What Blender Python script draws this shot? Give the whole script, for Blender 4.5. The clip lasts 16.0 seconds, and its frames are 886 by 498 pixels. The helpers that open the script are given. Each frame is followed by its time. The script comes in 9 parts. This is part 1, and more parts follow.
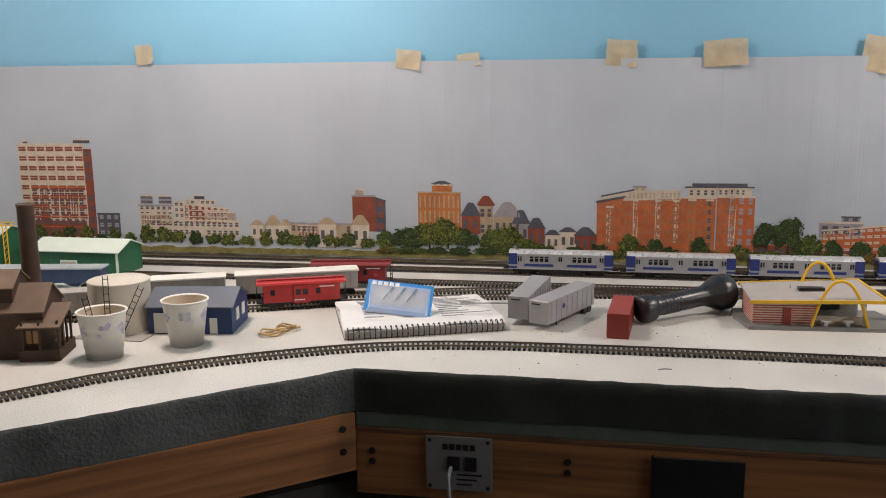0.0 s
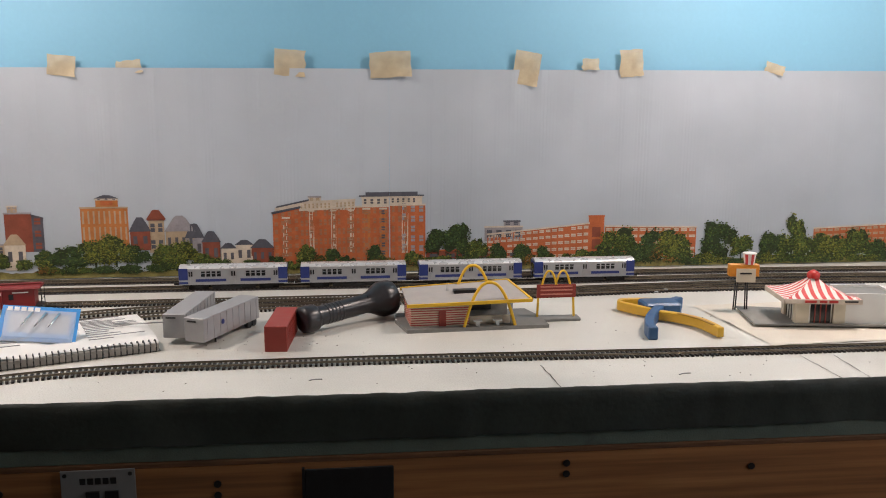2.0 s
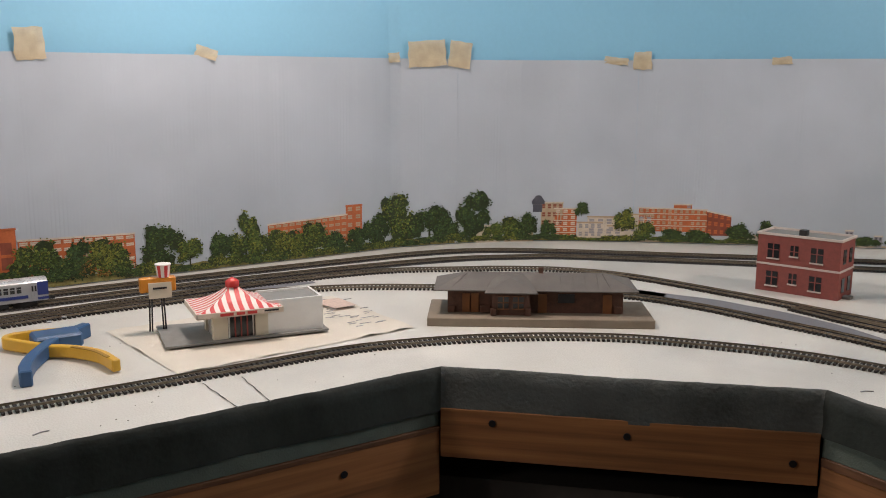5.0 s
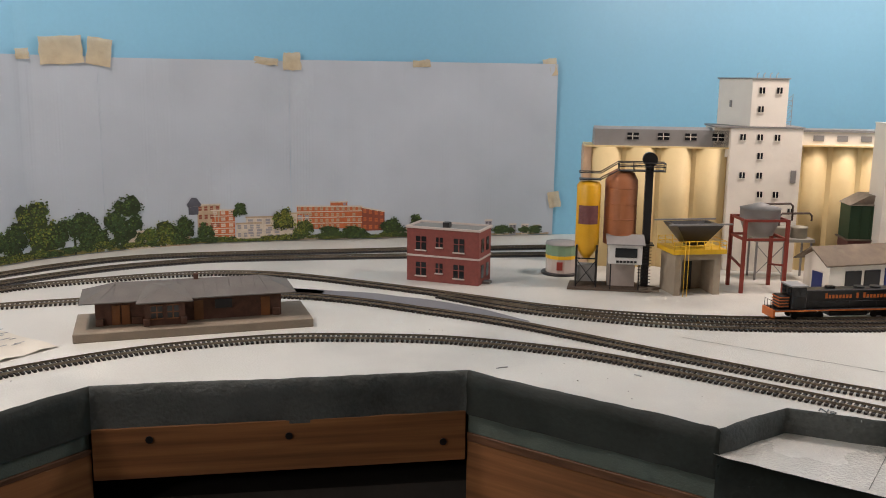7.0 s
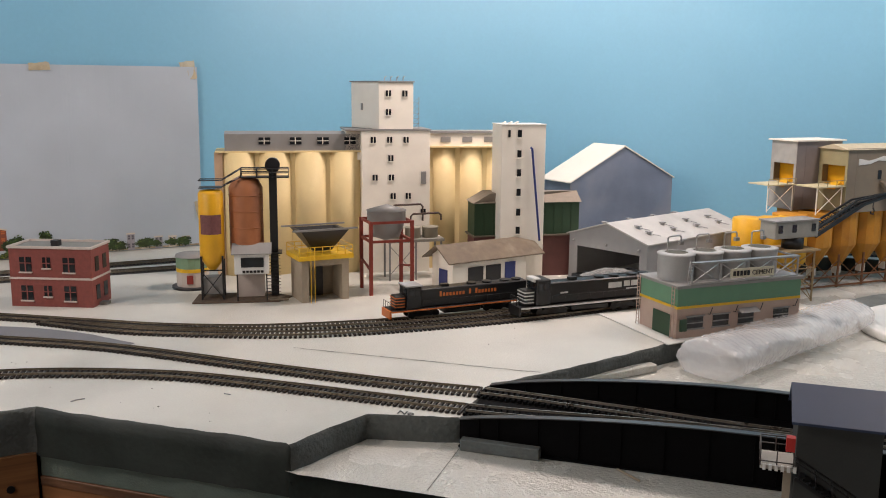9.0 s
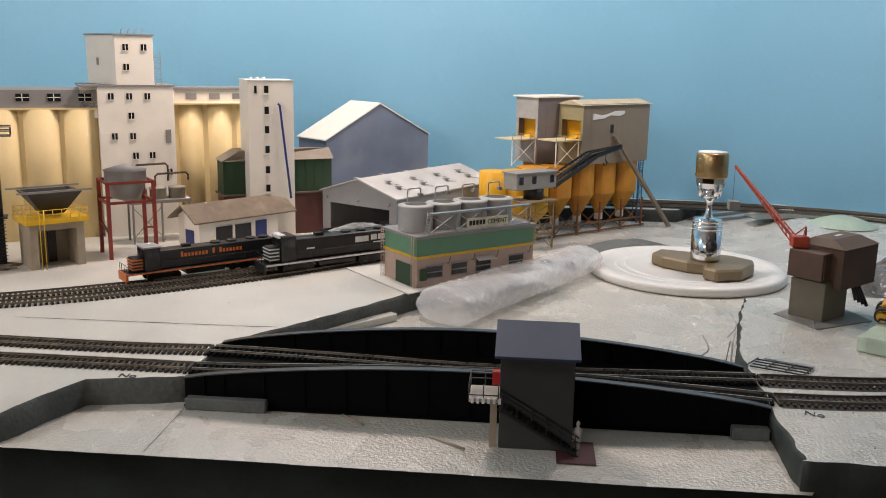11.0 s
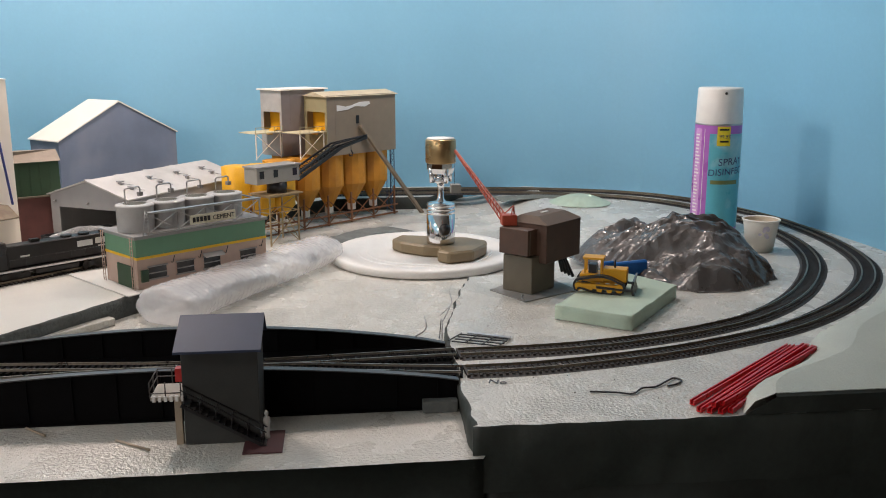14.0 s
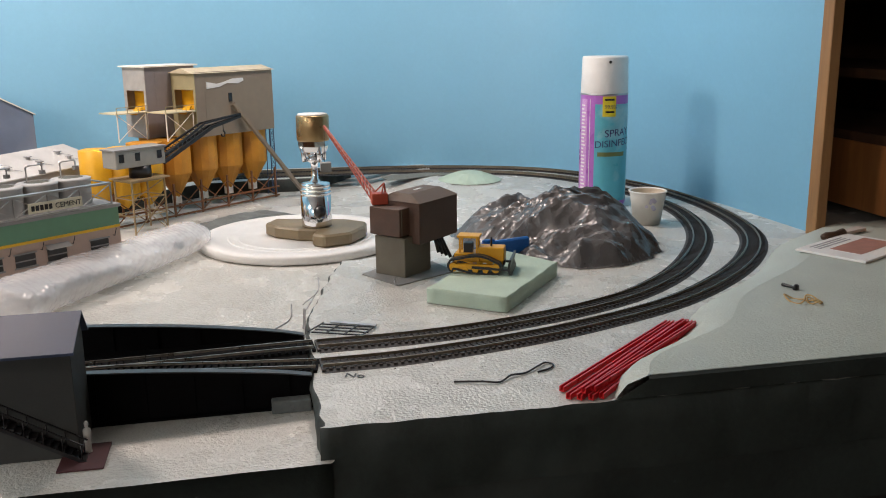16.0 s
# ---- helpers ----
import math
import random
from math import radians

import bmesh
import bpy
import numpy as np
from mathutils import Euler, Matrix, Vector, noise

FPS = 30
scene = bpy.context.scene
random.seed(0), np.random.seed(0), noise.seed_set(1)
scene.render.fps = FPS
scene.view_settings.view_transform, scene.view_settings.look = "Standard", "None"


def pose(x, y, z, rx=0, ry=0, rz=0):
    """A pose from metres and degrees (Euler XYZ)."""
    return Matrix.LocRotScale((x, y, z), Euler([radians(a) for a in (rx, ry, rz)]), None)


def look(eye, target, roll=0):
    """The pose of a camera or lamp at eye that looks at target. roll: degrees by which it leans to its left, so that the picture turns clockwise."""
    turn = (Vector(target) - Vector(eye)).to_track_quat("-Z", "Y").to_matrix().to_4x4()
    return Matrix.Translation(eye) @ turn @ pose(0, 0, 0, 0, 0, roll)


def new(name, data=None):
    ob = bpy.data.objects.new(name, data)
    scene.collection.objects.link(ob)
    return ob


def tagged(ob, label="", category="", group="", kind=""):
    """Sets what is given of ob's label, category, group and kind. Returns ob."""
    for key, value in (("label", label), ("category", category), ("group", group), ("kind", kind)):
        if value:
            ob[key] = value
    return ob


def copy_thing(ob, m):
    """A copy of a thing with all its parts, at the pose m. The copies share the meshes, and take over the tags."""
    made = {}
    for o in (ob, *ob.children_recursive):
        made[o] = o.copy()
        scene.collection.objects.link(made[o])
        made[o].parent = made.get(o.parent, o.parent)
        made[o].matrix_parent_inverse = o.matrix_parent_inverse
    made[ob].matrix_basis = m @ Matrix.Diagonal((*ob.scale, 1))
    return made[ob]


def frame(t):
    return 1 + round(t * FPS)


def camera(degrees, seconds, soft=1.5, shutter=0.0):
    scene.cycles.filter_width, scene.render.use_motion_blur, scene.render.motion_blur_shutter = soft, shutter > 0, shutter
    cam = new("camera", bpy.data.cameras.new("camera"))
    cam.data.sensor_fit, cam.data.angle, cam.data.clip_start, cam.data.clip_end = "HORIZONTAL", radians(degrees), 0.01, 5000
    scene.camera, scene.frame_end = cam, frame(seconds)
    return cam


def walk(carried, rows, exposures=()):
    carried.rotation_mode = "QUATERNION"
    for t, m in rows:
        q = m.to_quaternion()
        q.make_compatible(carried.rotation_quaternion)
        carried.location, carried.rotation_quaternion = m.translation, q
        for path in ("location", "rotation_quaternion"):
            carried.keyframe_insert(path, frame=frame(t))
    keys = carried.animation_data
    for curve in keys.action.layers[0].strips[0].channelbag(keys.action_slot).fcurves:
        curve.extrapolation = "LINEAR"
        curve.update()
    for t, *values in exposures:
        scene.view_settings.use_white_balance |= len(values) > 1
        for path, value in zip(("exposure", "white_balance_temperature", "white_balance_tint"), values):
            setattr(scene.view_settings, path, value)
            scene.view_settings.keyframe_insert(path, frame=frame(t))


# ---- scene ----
cam = camera(51.9, 16.0, soft=1.0)
PATH = [
    (0, (0.865, -0.332, 0.334), (0.517, 1.602, -0.037), -0.6),
    (0.5, (0.894, -0.321, 0.332), (0.701, 1.636, -0.031), -0.4),
    (1, (0.925, -0.307, 0.329), (0.882, 1.661, -0.027), -0.2),
    (1.5, (0.947, -0.309, 0.331), (1.033, 1.658, -0.021), -0.1),
    (2, (0.968, -0.31, 0.331), (1.193, 1.647, -0.019), 0.1),
    (2.5, (1.004, -0.302, 0.322), (1.399, 1.626, -0.033), 0.4),
    (3, (1.053, -0.288, 0.317), (1.608, 1.601, -0.033), 0.4),
    (3.5, (1.115, -0.262, 0.32), (1.79, 1.589, -0.026), 0.2),
    (4, (1.19, -0.224, 0.318), (1.973, 1.585, -0.023), 0.1),
    (4.5, (1.229, -0.202, 0.314), (2.151, 1.539, -0.031), 0.1),
    (4.7, (1.233, -0.191, 0.319), (2.222, 1.511, -0.035), 0.1),
    (6.8, (1.216, -0.183, 0.321), (2.805, 0.978, -0.037), 0.5),
    (7, (1.244, -0.206, 0.327), (2.849, 0.93, -0.038), 0.7),
    (7.5, (1.311, -0.278, 0.324), (2.939, 0.824, -0.043), 0.7),
    (8, (1.33, -0.324, 0.329), (3.013, 0.696, -0.026), 0.6),
    (8.5, (1.349, -0.334, 0.329), (3.128, 0.514, -0.015), 0.2),
    (9, (1.362, -0.331, 0.329), (3.231, 0.289, -0.023), 0.5),
    (9.5, (1.367, -0.351, 0.323), (3.28, 0.096, -0.052), 0.7),
    (10, (1.367, -0.374, 0.319), (3.295, -0.032, -0.086), 0.8),
    (10.2, (1.368, -0.378, 0.318), (3.301, -0.072, -0.095), 1.0),
    (12.5, (1.379, -0.461, 0.317), (3.335, -0.475, -0.098), -0.2),
    (13, (1.371, -0.476, 0.318), (3.324, -0.557, -0.102), -0.2),
    (13.5, (1.365, -0.501, 0.317), (3.313, -0.662, -0.105), -0.0),
    (14, (1.366, -0.525, 0.314), (3.306, -0.746, -0.116), 0.0),
    (14.5, (1.378, -0.553, 0.307), (3.314, -0.79, -0.135), -0.2),
    (15, (1.405, -0.599, 0.3), (3.338, -0.83, -0.157), -0.6),
    (15.5, (1.41, -0.62, 0.297), (3.335, -0.897, -0.168), -0.9),
    (16, (1.432, -0.594, 0.295), (3.335, -0.993, -0.174), -0.7),
]
walk(cam, [(t, look(eye, target, roll)) for t, eye, target, roll in PATH], [(0, 0.27), (2, 0.30), (3.2, 0.22), (4.7, 0.12), (6.8, 0.1), (8.5, 0.15), (10.2, 0.15), (12.5, 0.17), (13.5, 0.2), (16, 0.38)])


# ---- light and exposure ----
world = bpy.data.worlds.new("room_dark")
scene.world = world
world.use_nodes = True
world.node_tree.nodes["Background"].inputs["Color"].default_value = (0.55, 0.6, 0.7, 1)
world.node_tree.nodes["Background"].inputs["Strength"].default_value = 0.008
scene.view_settings.exposure = 0.0

# pendant lamps hang low over the layout, close to the back walls
COOL, WARM = (1.0, 0.82, 0.74), (1.0, 0.835, 0.755)
LAMPS = [(0.28, 0.84, 0.82, 16.0, WARM), (1.72, 0.84, 0.80, 15.5, WARM), (2.84, -0.05, 0.80, 16.0, COOL), (2.94, -0.76, 0.86, 10.2, COOL), (-0.9, 0.60, 0.95, 14.0, WARM)]


# ---- mesh helpers ----
class M:
    """Collects faces of one mesh."""

    def __init__(self):
        self.v, self.f, self.m, self.s = [], [], [], []

    def add(self, vs, fs, mi=0, smooth=False):
        n = len(self.v)
        self.v += [tuple(p) for p in vs]
        self.f += [tuple(i + n for i in q) for q in fs]
        self.m += [mi] * len(fs)
        self.s += [smooth] * len(fs)
        return self

    def box(self, x0, x1, y0, y1, z0, z1, mi=0, m=None):
        vs = [(x, y, z) for z in (z0, z1) for x, y in ((x0, y0), (x1, y0), (x1, y1), (x0, y1))]
        if m is not None:
            vs = [m @ Vector(p) for p in vs]
        return self.add(vs, [(3, 2, 1, 0), (4, 5, 6, 7), (0, 1, 5, 4), (1, 2, 6, 5), (2, 3, 7, 6), (3, 0, 4, 7)], mi)

    def prism(self, poly, z0, z1, mi=0, m=None, cap=None):
        n = len(poly)
        vs = [(x, y, z0) for x, y in poly] + [(x, y, z1) for x, y in poly]
        if m is not None:
            vs = [m @ Vector(p) for p in vs]
        self.add(vs, [(i, (i + 1) % n, n + (i + 1) % n, n + i) for i in range(n)], mi)
        k = len(self.v) - 2 * n
        for q in (tuple(range(n - 1, -1, -1)), tuple(range(n, 2 * n))):
            self.f.append(tuple(i + k for i in q))
            self.m.append(mi if cap is None else cap)
            self.s.append(False)
        return self

    def cyl(self, x, y, z0, z1, r0, r1=None, n=20, mi=0, m=None, caps=True, smooth=True):
        r1 = r0 if r1 is None else r1
        a = [2 * math.pi * i / n for i in range(n)]
        vs = [(x + r0 * math.cos(t), y + r0 * math.sin(t), z0) for t in a] + [(x + r1 * math.cos(t), y + r1 * math.sin(t), z1) for t in a]
        if m is not None:
            vs = [m @ Vector(p) for p in vs]
        self.add(vs, [(i, (i + 1) % n, n + (i + 1) % n, n + i) for i in range(n)], mi, smooth)
        if caps:
            k = len(self.v) - 2 * n
            for q in (tuple(range(n - 1, -1, -1)), tuple(range(n, 2 * n))):
                self.f.append(tuple(i + k for i in q))
                self.m.append(mi)
                self.s.append(False)
        return self

    def rod(self, a, b, r, n=6, mi=0):
        a, b = Vector(a), Vector(b)
        m = Matrix.Translation(a) @ (b - a).to_track_quat("Z", "Y").to_matrix().to_4x4()
        return self.cyl(0, 0, 0, (b - a).length, r, None, n, mi, m)

    def beam(self, a, b, w, h=None, mi=0):
        """A square bar from a to b."""
        h = w if h is None else h
        a, b = Vector(a), Vector(b)
        m = Matrix.Translation(a) @ (b - a).to_track_quat("Z", "Y").to_matrix().to_4x4()
        return self.box(-w / 2, w / 2, -h / 2, h / 2, 0, (b - a).length, mi, m)

    def tube(self, pts, r, n=6, mi=0, close=False):
        pts = [Vector(p) for p in pts]
        rings = []
        for i, p in enumerate(pts):
            d = (pts[(i + 1) % len(pts)] - pts[i - 1]) if close or 0 < i < len(pts) - 1 else (pts[1] - pts[0] if i == 0 else pts[-1] - pts[-2])
            q = d.to_track_quat("Z", "Y")
            rings.append([p + q @ Vector((r * math.cos(2 * math.pi * k / n), r * math.sin(2 * math.pi * k / n), 0)) for k in range(n)])
        vs = [v for ring in rings for v in ring]
        c = len(pts)
        fs = [(i * n + k, i * n + (k + 1) % n, ((i + 1) % c) * n + (k + 1) % n, ((i + 1) % c) * n + k) for i in range(c if close else c - 1) for k in range(n)]
        self.add(vs, fs, mi, True)
        if not close:
            self.add(rings[0][::-1], [tuple(range(n))], mi).add(rings[-1], [tuple(range(n))], mi)
        return self

    def lathe(self, prof, n=24, mi=0, x=0, y=0, m=None, smooth=True):
        vs = [(x + r * math.cos(2 * math.pi * k / n), y + r * math.sin(2 * math.pi * k / n), z) for r, z in prof for k in range(n)]
        if m is not None:
            vs = [m @ Vector(p) for p in vs]
        fs = [(i * n + k, i * n + (k + 1) % n, (i + 1) * n + (k + 1) % n, (i + 1) * n + k) for i in range(len(prof) - 1) for k in range(n)]
        return self.add(vs, fs, mi, smooth)

    def mesh(self, name, mats, bevel=0.0):
        me = bpy.data.meshes.new(name)
        me.from_pydata(self.v, [], self.f)
        for mt in mats if isinstance(mats, (list, tuple)) else [mats]:
            me.materials.append(mt)
        me.polygons.foreach_set("material_index", self.m)
        me.polygons.foreach_set("use_smooth", self.s)
        if bevel:
            bm = bmesh.new()
            bm.from_mesh(me)
            es = [e for e in bm.edges if len(e.link_faces) == 2 and e.calc_face_angle(0) > 0.6]
            bmesh.ops.bevel(bm, geom=es, offset=bevel, segments=1, affect="EDGES")
            bm.to_mesh(me)
            bm.free()
        me.update()
        return me


def thing(name, m, label, category, group="", kind=""):
    ob = new(name)
    ob.empty_display_size = 0.02
    ob.matrix_world = m
    return tagged(ob, label, category, group, kind)


def part(name, mm, mats, parent=None, label="", bevel=0.0, at=None):
    """One mesh object under a thing or a part."""
    ob = new(name, mm if isinstance(mm, bpy.types.Mesh) else mm.mesh(name, mats, bevel))
    if parent is not None:
        ob.parent = parent
    if at is not None:
        ob.matrix_basis = at
    return tagged(ob, label) if label else ob


def solid(name, mm, mats, label, category, kind="", group="", bevel=0.0, m=None):
    """A thing that is one mesh."""
    ob = part(name, mm, mats, None, "", bevel, m)
    return tagged(ob, label, category, group, kind)


def curve_points(pts, step):
    """Even points along a smooth line through pts."""
    pts = [np.array(p, float) for p in pts]
    pts = [2 * pts[0] - pts[1]] + pts + [2 * pts[-1] - pts[-2]]
    out = []
    for a, b, c, d in zip(pts, pts[1:], pts[2:], pts[3:]):
        for k in range(16):
            u = k / 16
            out.append(0.5 * (2 * b + (c - a) * u + (2 * a - 5 * b + 4 * c - d) * u * u + (3 * b - a - 3 * c + d) * u**3))
    out.append(pts[-2])
    out = np.array(out)
    run = np.r_[0, np.cumsum(np.linalg.norm(np.diff(out, axis=0), axis=1))]
    n = max(2, int(run[-1] / step) + 1)
    s = np.linspace(0, run[-1], n)
    return np.stack([np.interp(s, run, out[:, i]) for i in range(out.shape[1])], 1), s


# ---- materials ----
def mat(name, color, rough=0.6, metal=0.0, var=0.18, scale=60.0, fine=900.0, bump=0.0, spec=0.5, stain=None, stain_at=0.62, island=0.0, coat=0.0, soft=0.12):
    """Paint, plastic, wood or metal with blotches at two sizes, fine relief and, if asked, stains."""
    mt = bpy.data.materials.new(name)
    mt.use_nodes = True
    nt = mt.node_tree
    b = nt.nodes["Principled BSDF"]
    b.inputs["Roughness"].default_value, b.inputs["Metallic"].default_value = rough, metal
    b.inputs["Specular IOR Level"].default_value = spec
    b.inputs["Coat Weight"].default_value = coat
    tc = nt.nodes.new("ShaderNodeTexCoord")

    def noise_at(sc, detail):
        t = nt.nodes.new("ShaderNodeTexNoise")
        t.inputs["Scale"].default_value, t.inputs["Detail"].default_value = sc, detail
        nt.links.new(tc.outputs["Object"], t.inputs["Vector"])
        return t

    big, small = noise_at(scale, 4), noise_at(fine, 2)
    add = nt.nodes.new("ShaderNodeMath")
    add.operation = "ADD"
    nt.links.new(big.outputs["Fac"], add.inputs[0])
    half = nt.nodes.new("ShaderNodeMath")
    half.operation = "MULTIPLY"
    half.inputs[1].default_value = 0.5
    nt.links.new(small.outputs["Fac"], half.inputs[0])
    nt.links.new(half.outputs[0], add.inputs[1])
    ramp = nt.nodes.new("ShaderNodeMapRange")
    ramp.inputs["From Min"].default_value, ramp.inputs["From Max"].default_value = 0.45, 1.05
    ramp.inputs["To Min"].default_value, ramp.inputs["To Max"].default_value = 1 - var, 1 + var
    nt.links.new(add.outputs[0], ramp.inputs["Value"])
    last = ramp.outputs[0]
    if island:
        geo = nt.nodes.new("ShaderNodeNewGeometry")
        ri = nt.nodes.new("ShaderNodeMapRange")
        ri.inputs["To Min"].default_value, ri.inputs["To Max"].default_value = 1 - island, 1 + island
        nt.links.new(geo.outputs["Random Per Island"], ri.inputs["Value"])
        mu = nt.nodes.new("ShaderNodeMath")
        mu.operation = "MULTIPLY"
        nt.links.new(last, mu.inputs[0])
        nt.links.new(ri.outputs[0], mu.inputs[1])
        last = mu.outputs[0]
    mix = nt.nodes.new("ShaderNodeVectorMath")
    mix.operation = "SCALE"
    mix.inputs[0].default_value = color
    nt.links.new(last, mix.inputs["Scale"])
    col = mix.outputs[0]
    if stain:
        st = noise_at(scale * 0.45, 6)
        sr = nt.nodes.new("ShaderNodeMapRange")
        sr.inputs["From Min"].default_value, sr.inputs["From Max"].default_value = stain_at, stain_at + soft
        sr.inputs["To Max"].default_value = 0.8
        nt.links.new(st.outputs["Fac"], sr.inputs["Value"])
        sm = nt.nodes.new("ShaderNodeMix")
        sm.data_type = "RGBA"
        nt.links.new(sr.outputs[0], sm.inputs["Factor"])
        nt.links.new(col, sm.inputs["A"])
        sm.inputs["B"].default_value = (*stain, 1)
        col = sm.outputs["Result"]
    nt.links.new(col, b.inputs["Base Color"])
    rr = nt.nodes.new("ShaderNodeMapRange")
    rr.inputs["To Min"].default_value, rr.inputs["To Max"].default_value = max(0.02, rough - 0.1), min(1, rough + 0.1)
    nt.links.new(big.outputs["Fac"], rr.inputs["Value"])
    nt.links.new(rr.outputs[0], b.inputs["Roughness"])
    if bump:
        bp = nt.nodes.new("ShaderNodeBump")
        bp.inputs["Strength"].default_value, bp.inputs["Distance"].default_value = 0.6, bump
        nt.links.new(add.outputs[0], bp.inputs["Height"])
        nt.links.new(bp.outputs[0], b.inputs["Normal"])
    return mt


def wood(name, color, grain=(3, 60, 60), rough=0.65, dark=0.55):
    """Sawn wood, its grain along local x."""
    mt = bpy.data.materials.new(name)
    mt.use_nodes = True
    nt = mt.node_tree
    b = nt.nodes["Principled BSDF"]
    b.inputs["Roughness"].default_value = rough
    tc, mp, nz, wv = (nt.nodes.new("ShaderNode" + k) for k in ("TexCoord", "Mapping", "TexNoise", "TexNoise"))
    mp.inputs["Scale"].default_value = grain
    nt.links.new(tc.outputs["Object"], mp.inputs["Vector"])
    for k, sc, det in ((nz, 1.0, 8), (wv, 5.0, 3)):
        k.inputs["Scale"].default_value, k.inputs["Detail"].default_value = sc, det
        nt.links.new(mp.outputs[0], k.inputs["Vector"])
    cr = nt.nodes.new("ShaderNodeValToRGB")
    cr.color_ramp.elements[0].position, cr.color_ramp.elements[1].position = 0.3, 0.72
    cr.color_ramp.elements[0].color = (*[c * dark for c in color], 1)
    cr.color_ramp.elements[1].color = (*color, 1)
    nt.links.new(nz.outputs["Fac"], cr.inputs["Fac"])
    mx = nt.nodes.new("ShaderNodeMix")
    mx.data_type, mx.blend_type = "RGBA", "MULTIPLY"
    mx.inputs["Factor"].default_value = 0.35
    nt.links.new(cr.outputs[0], mx.inputs["A"])
    nt.links.new(wv.outputs["Fac"], mx.inputs["B"])
    nt.links.new(mx.outputs["Result"], b.inputs["Base Color"])
    bp = nt.nodes.new("ShaderNodeBump")
    bp.inputs["Strength"].default_value, bp.inputs["Distance"].default_value = 0.4, 0.0008
    nt.links.new(nz.outputs["Fac"], bp.inputs["Height"])
    nt.links.new(bp.outputs[0], b.inputs["Normal"])
    return mt


def glassy(name, color=(0.95, 0.97, 1), rough=0.08, alpha=0.25):
    """Thin clear plastic or film."""
    mt = bpy.data.materials.new(name)
    mt.use_nodes = True
    nt = mt.node_tree
    b = nt.nodes["Principled BSDF"]
    b.inputs["Base Color"].default_value = (*color, 1)
    b.inputs["Roughness"].default_value = rough
    b.inputs["Alpha"].default_value = alpha
    return mt


WALL_BLUE = mat("wall_blue_paint", (0.18, 0.42, 0.59), 0.5, var=0.05, scale=3, fine=140, bump=0.0003, spec=0.6)
PAPER = mat("grey_paper", (0.378, 0.430, 0.487), 0.5, var=0.13, scale=2.2, fine=9, spec=0.35, stain=(0.35, 0.395, 0.44), stain_at=0.45, soft=0.3)
TOP_WHITE = mat("white_foam_paint", (0.60, 0.595, 0.55), 0.40, var=0.08, scale=9, fine=420, bump=0.0014, stain=(0.38, 0.385, 0.36), stain_at=0.52, soft=0.25)
LOW_WHITE = mat("white_beadboard", (0.58, 0.578, 0.535), 0.27, var=0.10, scale=14, fine=330, bump=0.0045, stain=(0.40, 0.40, 0.375), stain_at=0.50, soft=0.3)
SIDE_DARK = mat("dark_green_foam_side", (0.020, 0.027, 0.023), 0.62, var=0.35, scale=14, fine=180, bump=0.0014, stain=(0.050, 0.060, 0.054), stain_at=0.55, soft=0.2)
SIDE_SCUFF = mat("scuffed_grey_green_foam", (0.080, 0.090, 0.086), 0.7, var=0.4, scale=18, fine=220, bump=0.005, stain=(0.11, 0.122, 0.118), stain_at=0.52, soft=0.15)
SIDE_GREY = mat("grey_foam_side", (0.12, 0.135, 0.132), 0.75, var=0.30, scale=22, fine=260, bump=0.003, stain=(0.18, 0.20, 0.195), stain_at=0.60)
FOAM_AQUA = mat("pale_green_foam", (0.10, 0.13, 0.11), 0.7, var=0.16, scale=40, fine=500, bump=0.002, stain=(0.04, 0.055, 0.05), stain_at=0.6)
FOAM_MINT = mat("mint_foam", (0.42, 0.53, 0.43), 0.7, var=0.1, scale=40, fine=700, bump=0.0012)
PINE = wood("pine", (0.47, 0.20, 0.07), (3, 50, 90), dark=0.42)
PLY = wood("plywood_edge", (0.22, 0.10, 0.045), (14, 14, 160), dark=0.4)
FLOOR_M = mat("dark_concrete", (0.06, 0.055, 0.05), 0.8, var=0.2, scale=6, fine=90)
CEIL_M = mat("ceiling_grey_white", (0.42, 0.42, 0.41), 0.8, var=0.04, scale=5)
PLASTER = mat("tan_plaster", (0.36, 0.33, 0.29), 0.8, var=0.08, scale=5)
TIE = mat("tie_brown_black", (0.016, 0.012, 0.010), 0.7, var=0.35, scale=80)
ROADBED = mat("black_roadbed", (0.035, 0.034, 0.034), 0.7, var=0.2, scale=120, bump=0.0004)
RAIL = mat("nickel_rail", (0.28, 0.24, 0.185), 0.34, 0.85, var=0.25, scale=60)
ROAD_GREY = mat("grey_road_paint", (0.17, 0.17, 0.185), 0.7, var=0.12, scale=14)
TAPE = mat("masking_tape", (0.50, 0.42, 0.27), 0.5, var=0.2, scale=60, bump=0.002)
TAPE.node_tree.nodes["Principled BSDF"].inputs["Alpha"].default_value = 0.78
BLACK = mat("black_plastic", (0.012, 0.012, 0.014), 0.4, var=0.3, scale=80)
GIRDER = mat("black_girder", (0.004, 0.004, 0.0045), 0.75, var=0.3, scale=60, spec=0.05)
DARKGLASS = mat("dark_window", (0.015, 0.017, 0.02), 0.12, var=0.1)
WHITE = mat("white_plastic", (0.72, 0.72, 0.70), 0.45, var=0.05, scale=50)
RED = mat("red_paint", (0.50, 0.035, 0.03), 0.45, var=0.12, scale=70)
CHROME = mat("chrome", (0.75, 0.75, 0.76), 0.08, 1.0, var=0.05)
STEEL = mat("steel", (0.45, 0.45, 0.45), 0.35, 0.9, var=0.15)
YELLOW = mat("yellow_plastic", (0.75, 0.45, 0.02), 0.45, var=0.1, scale=70)

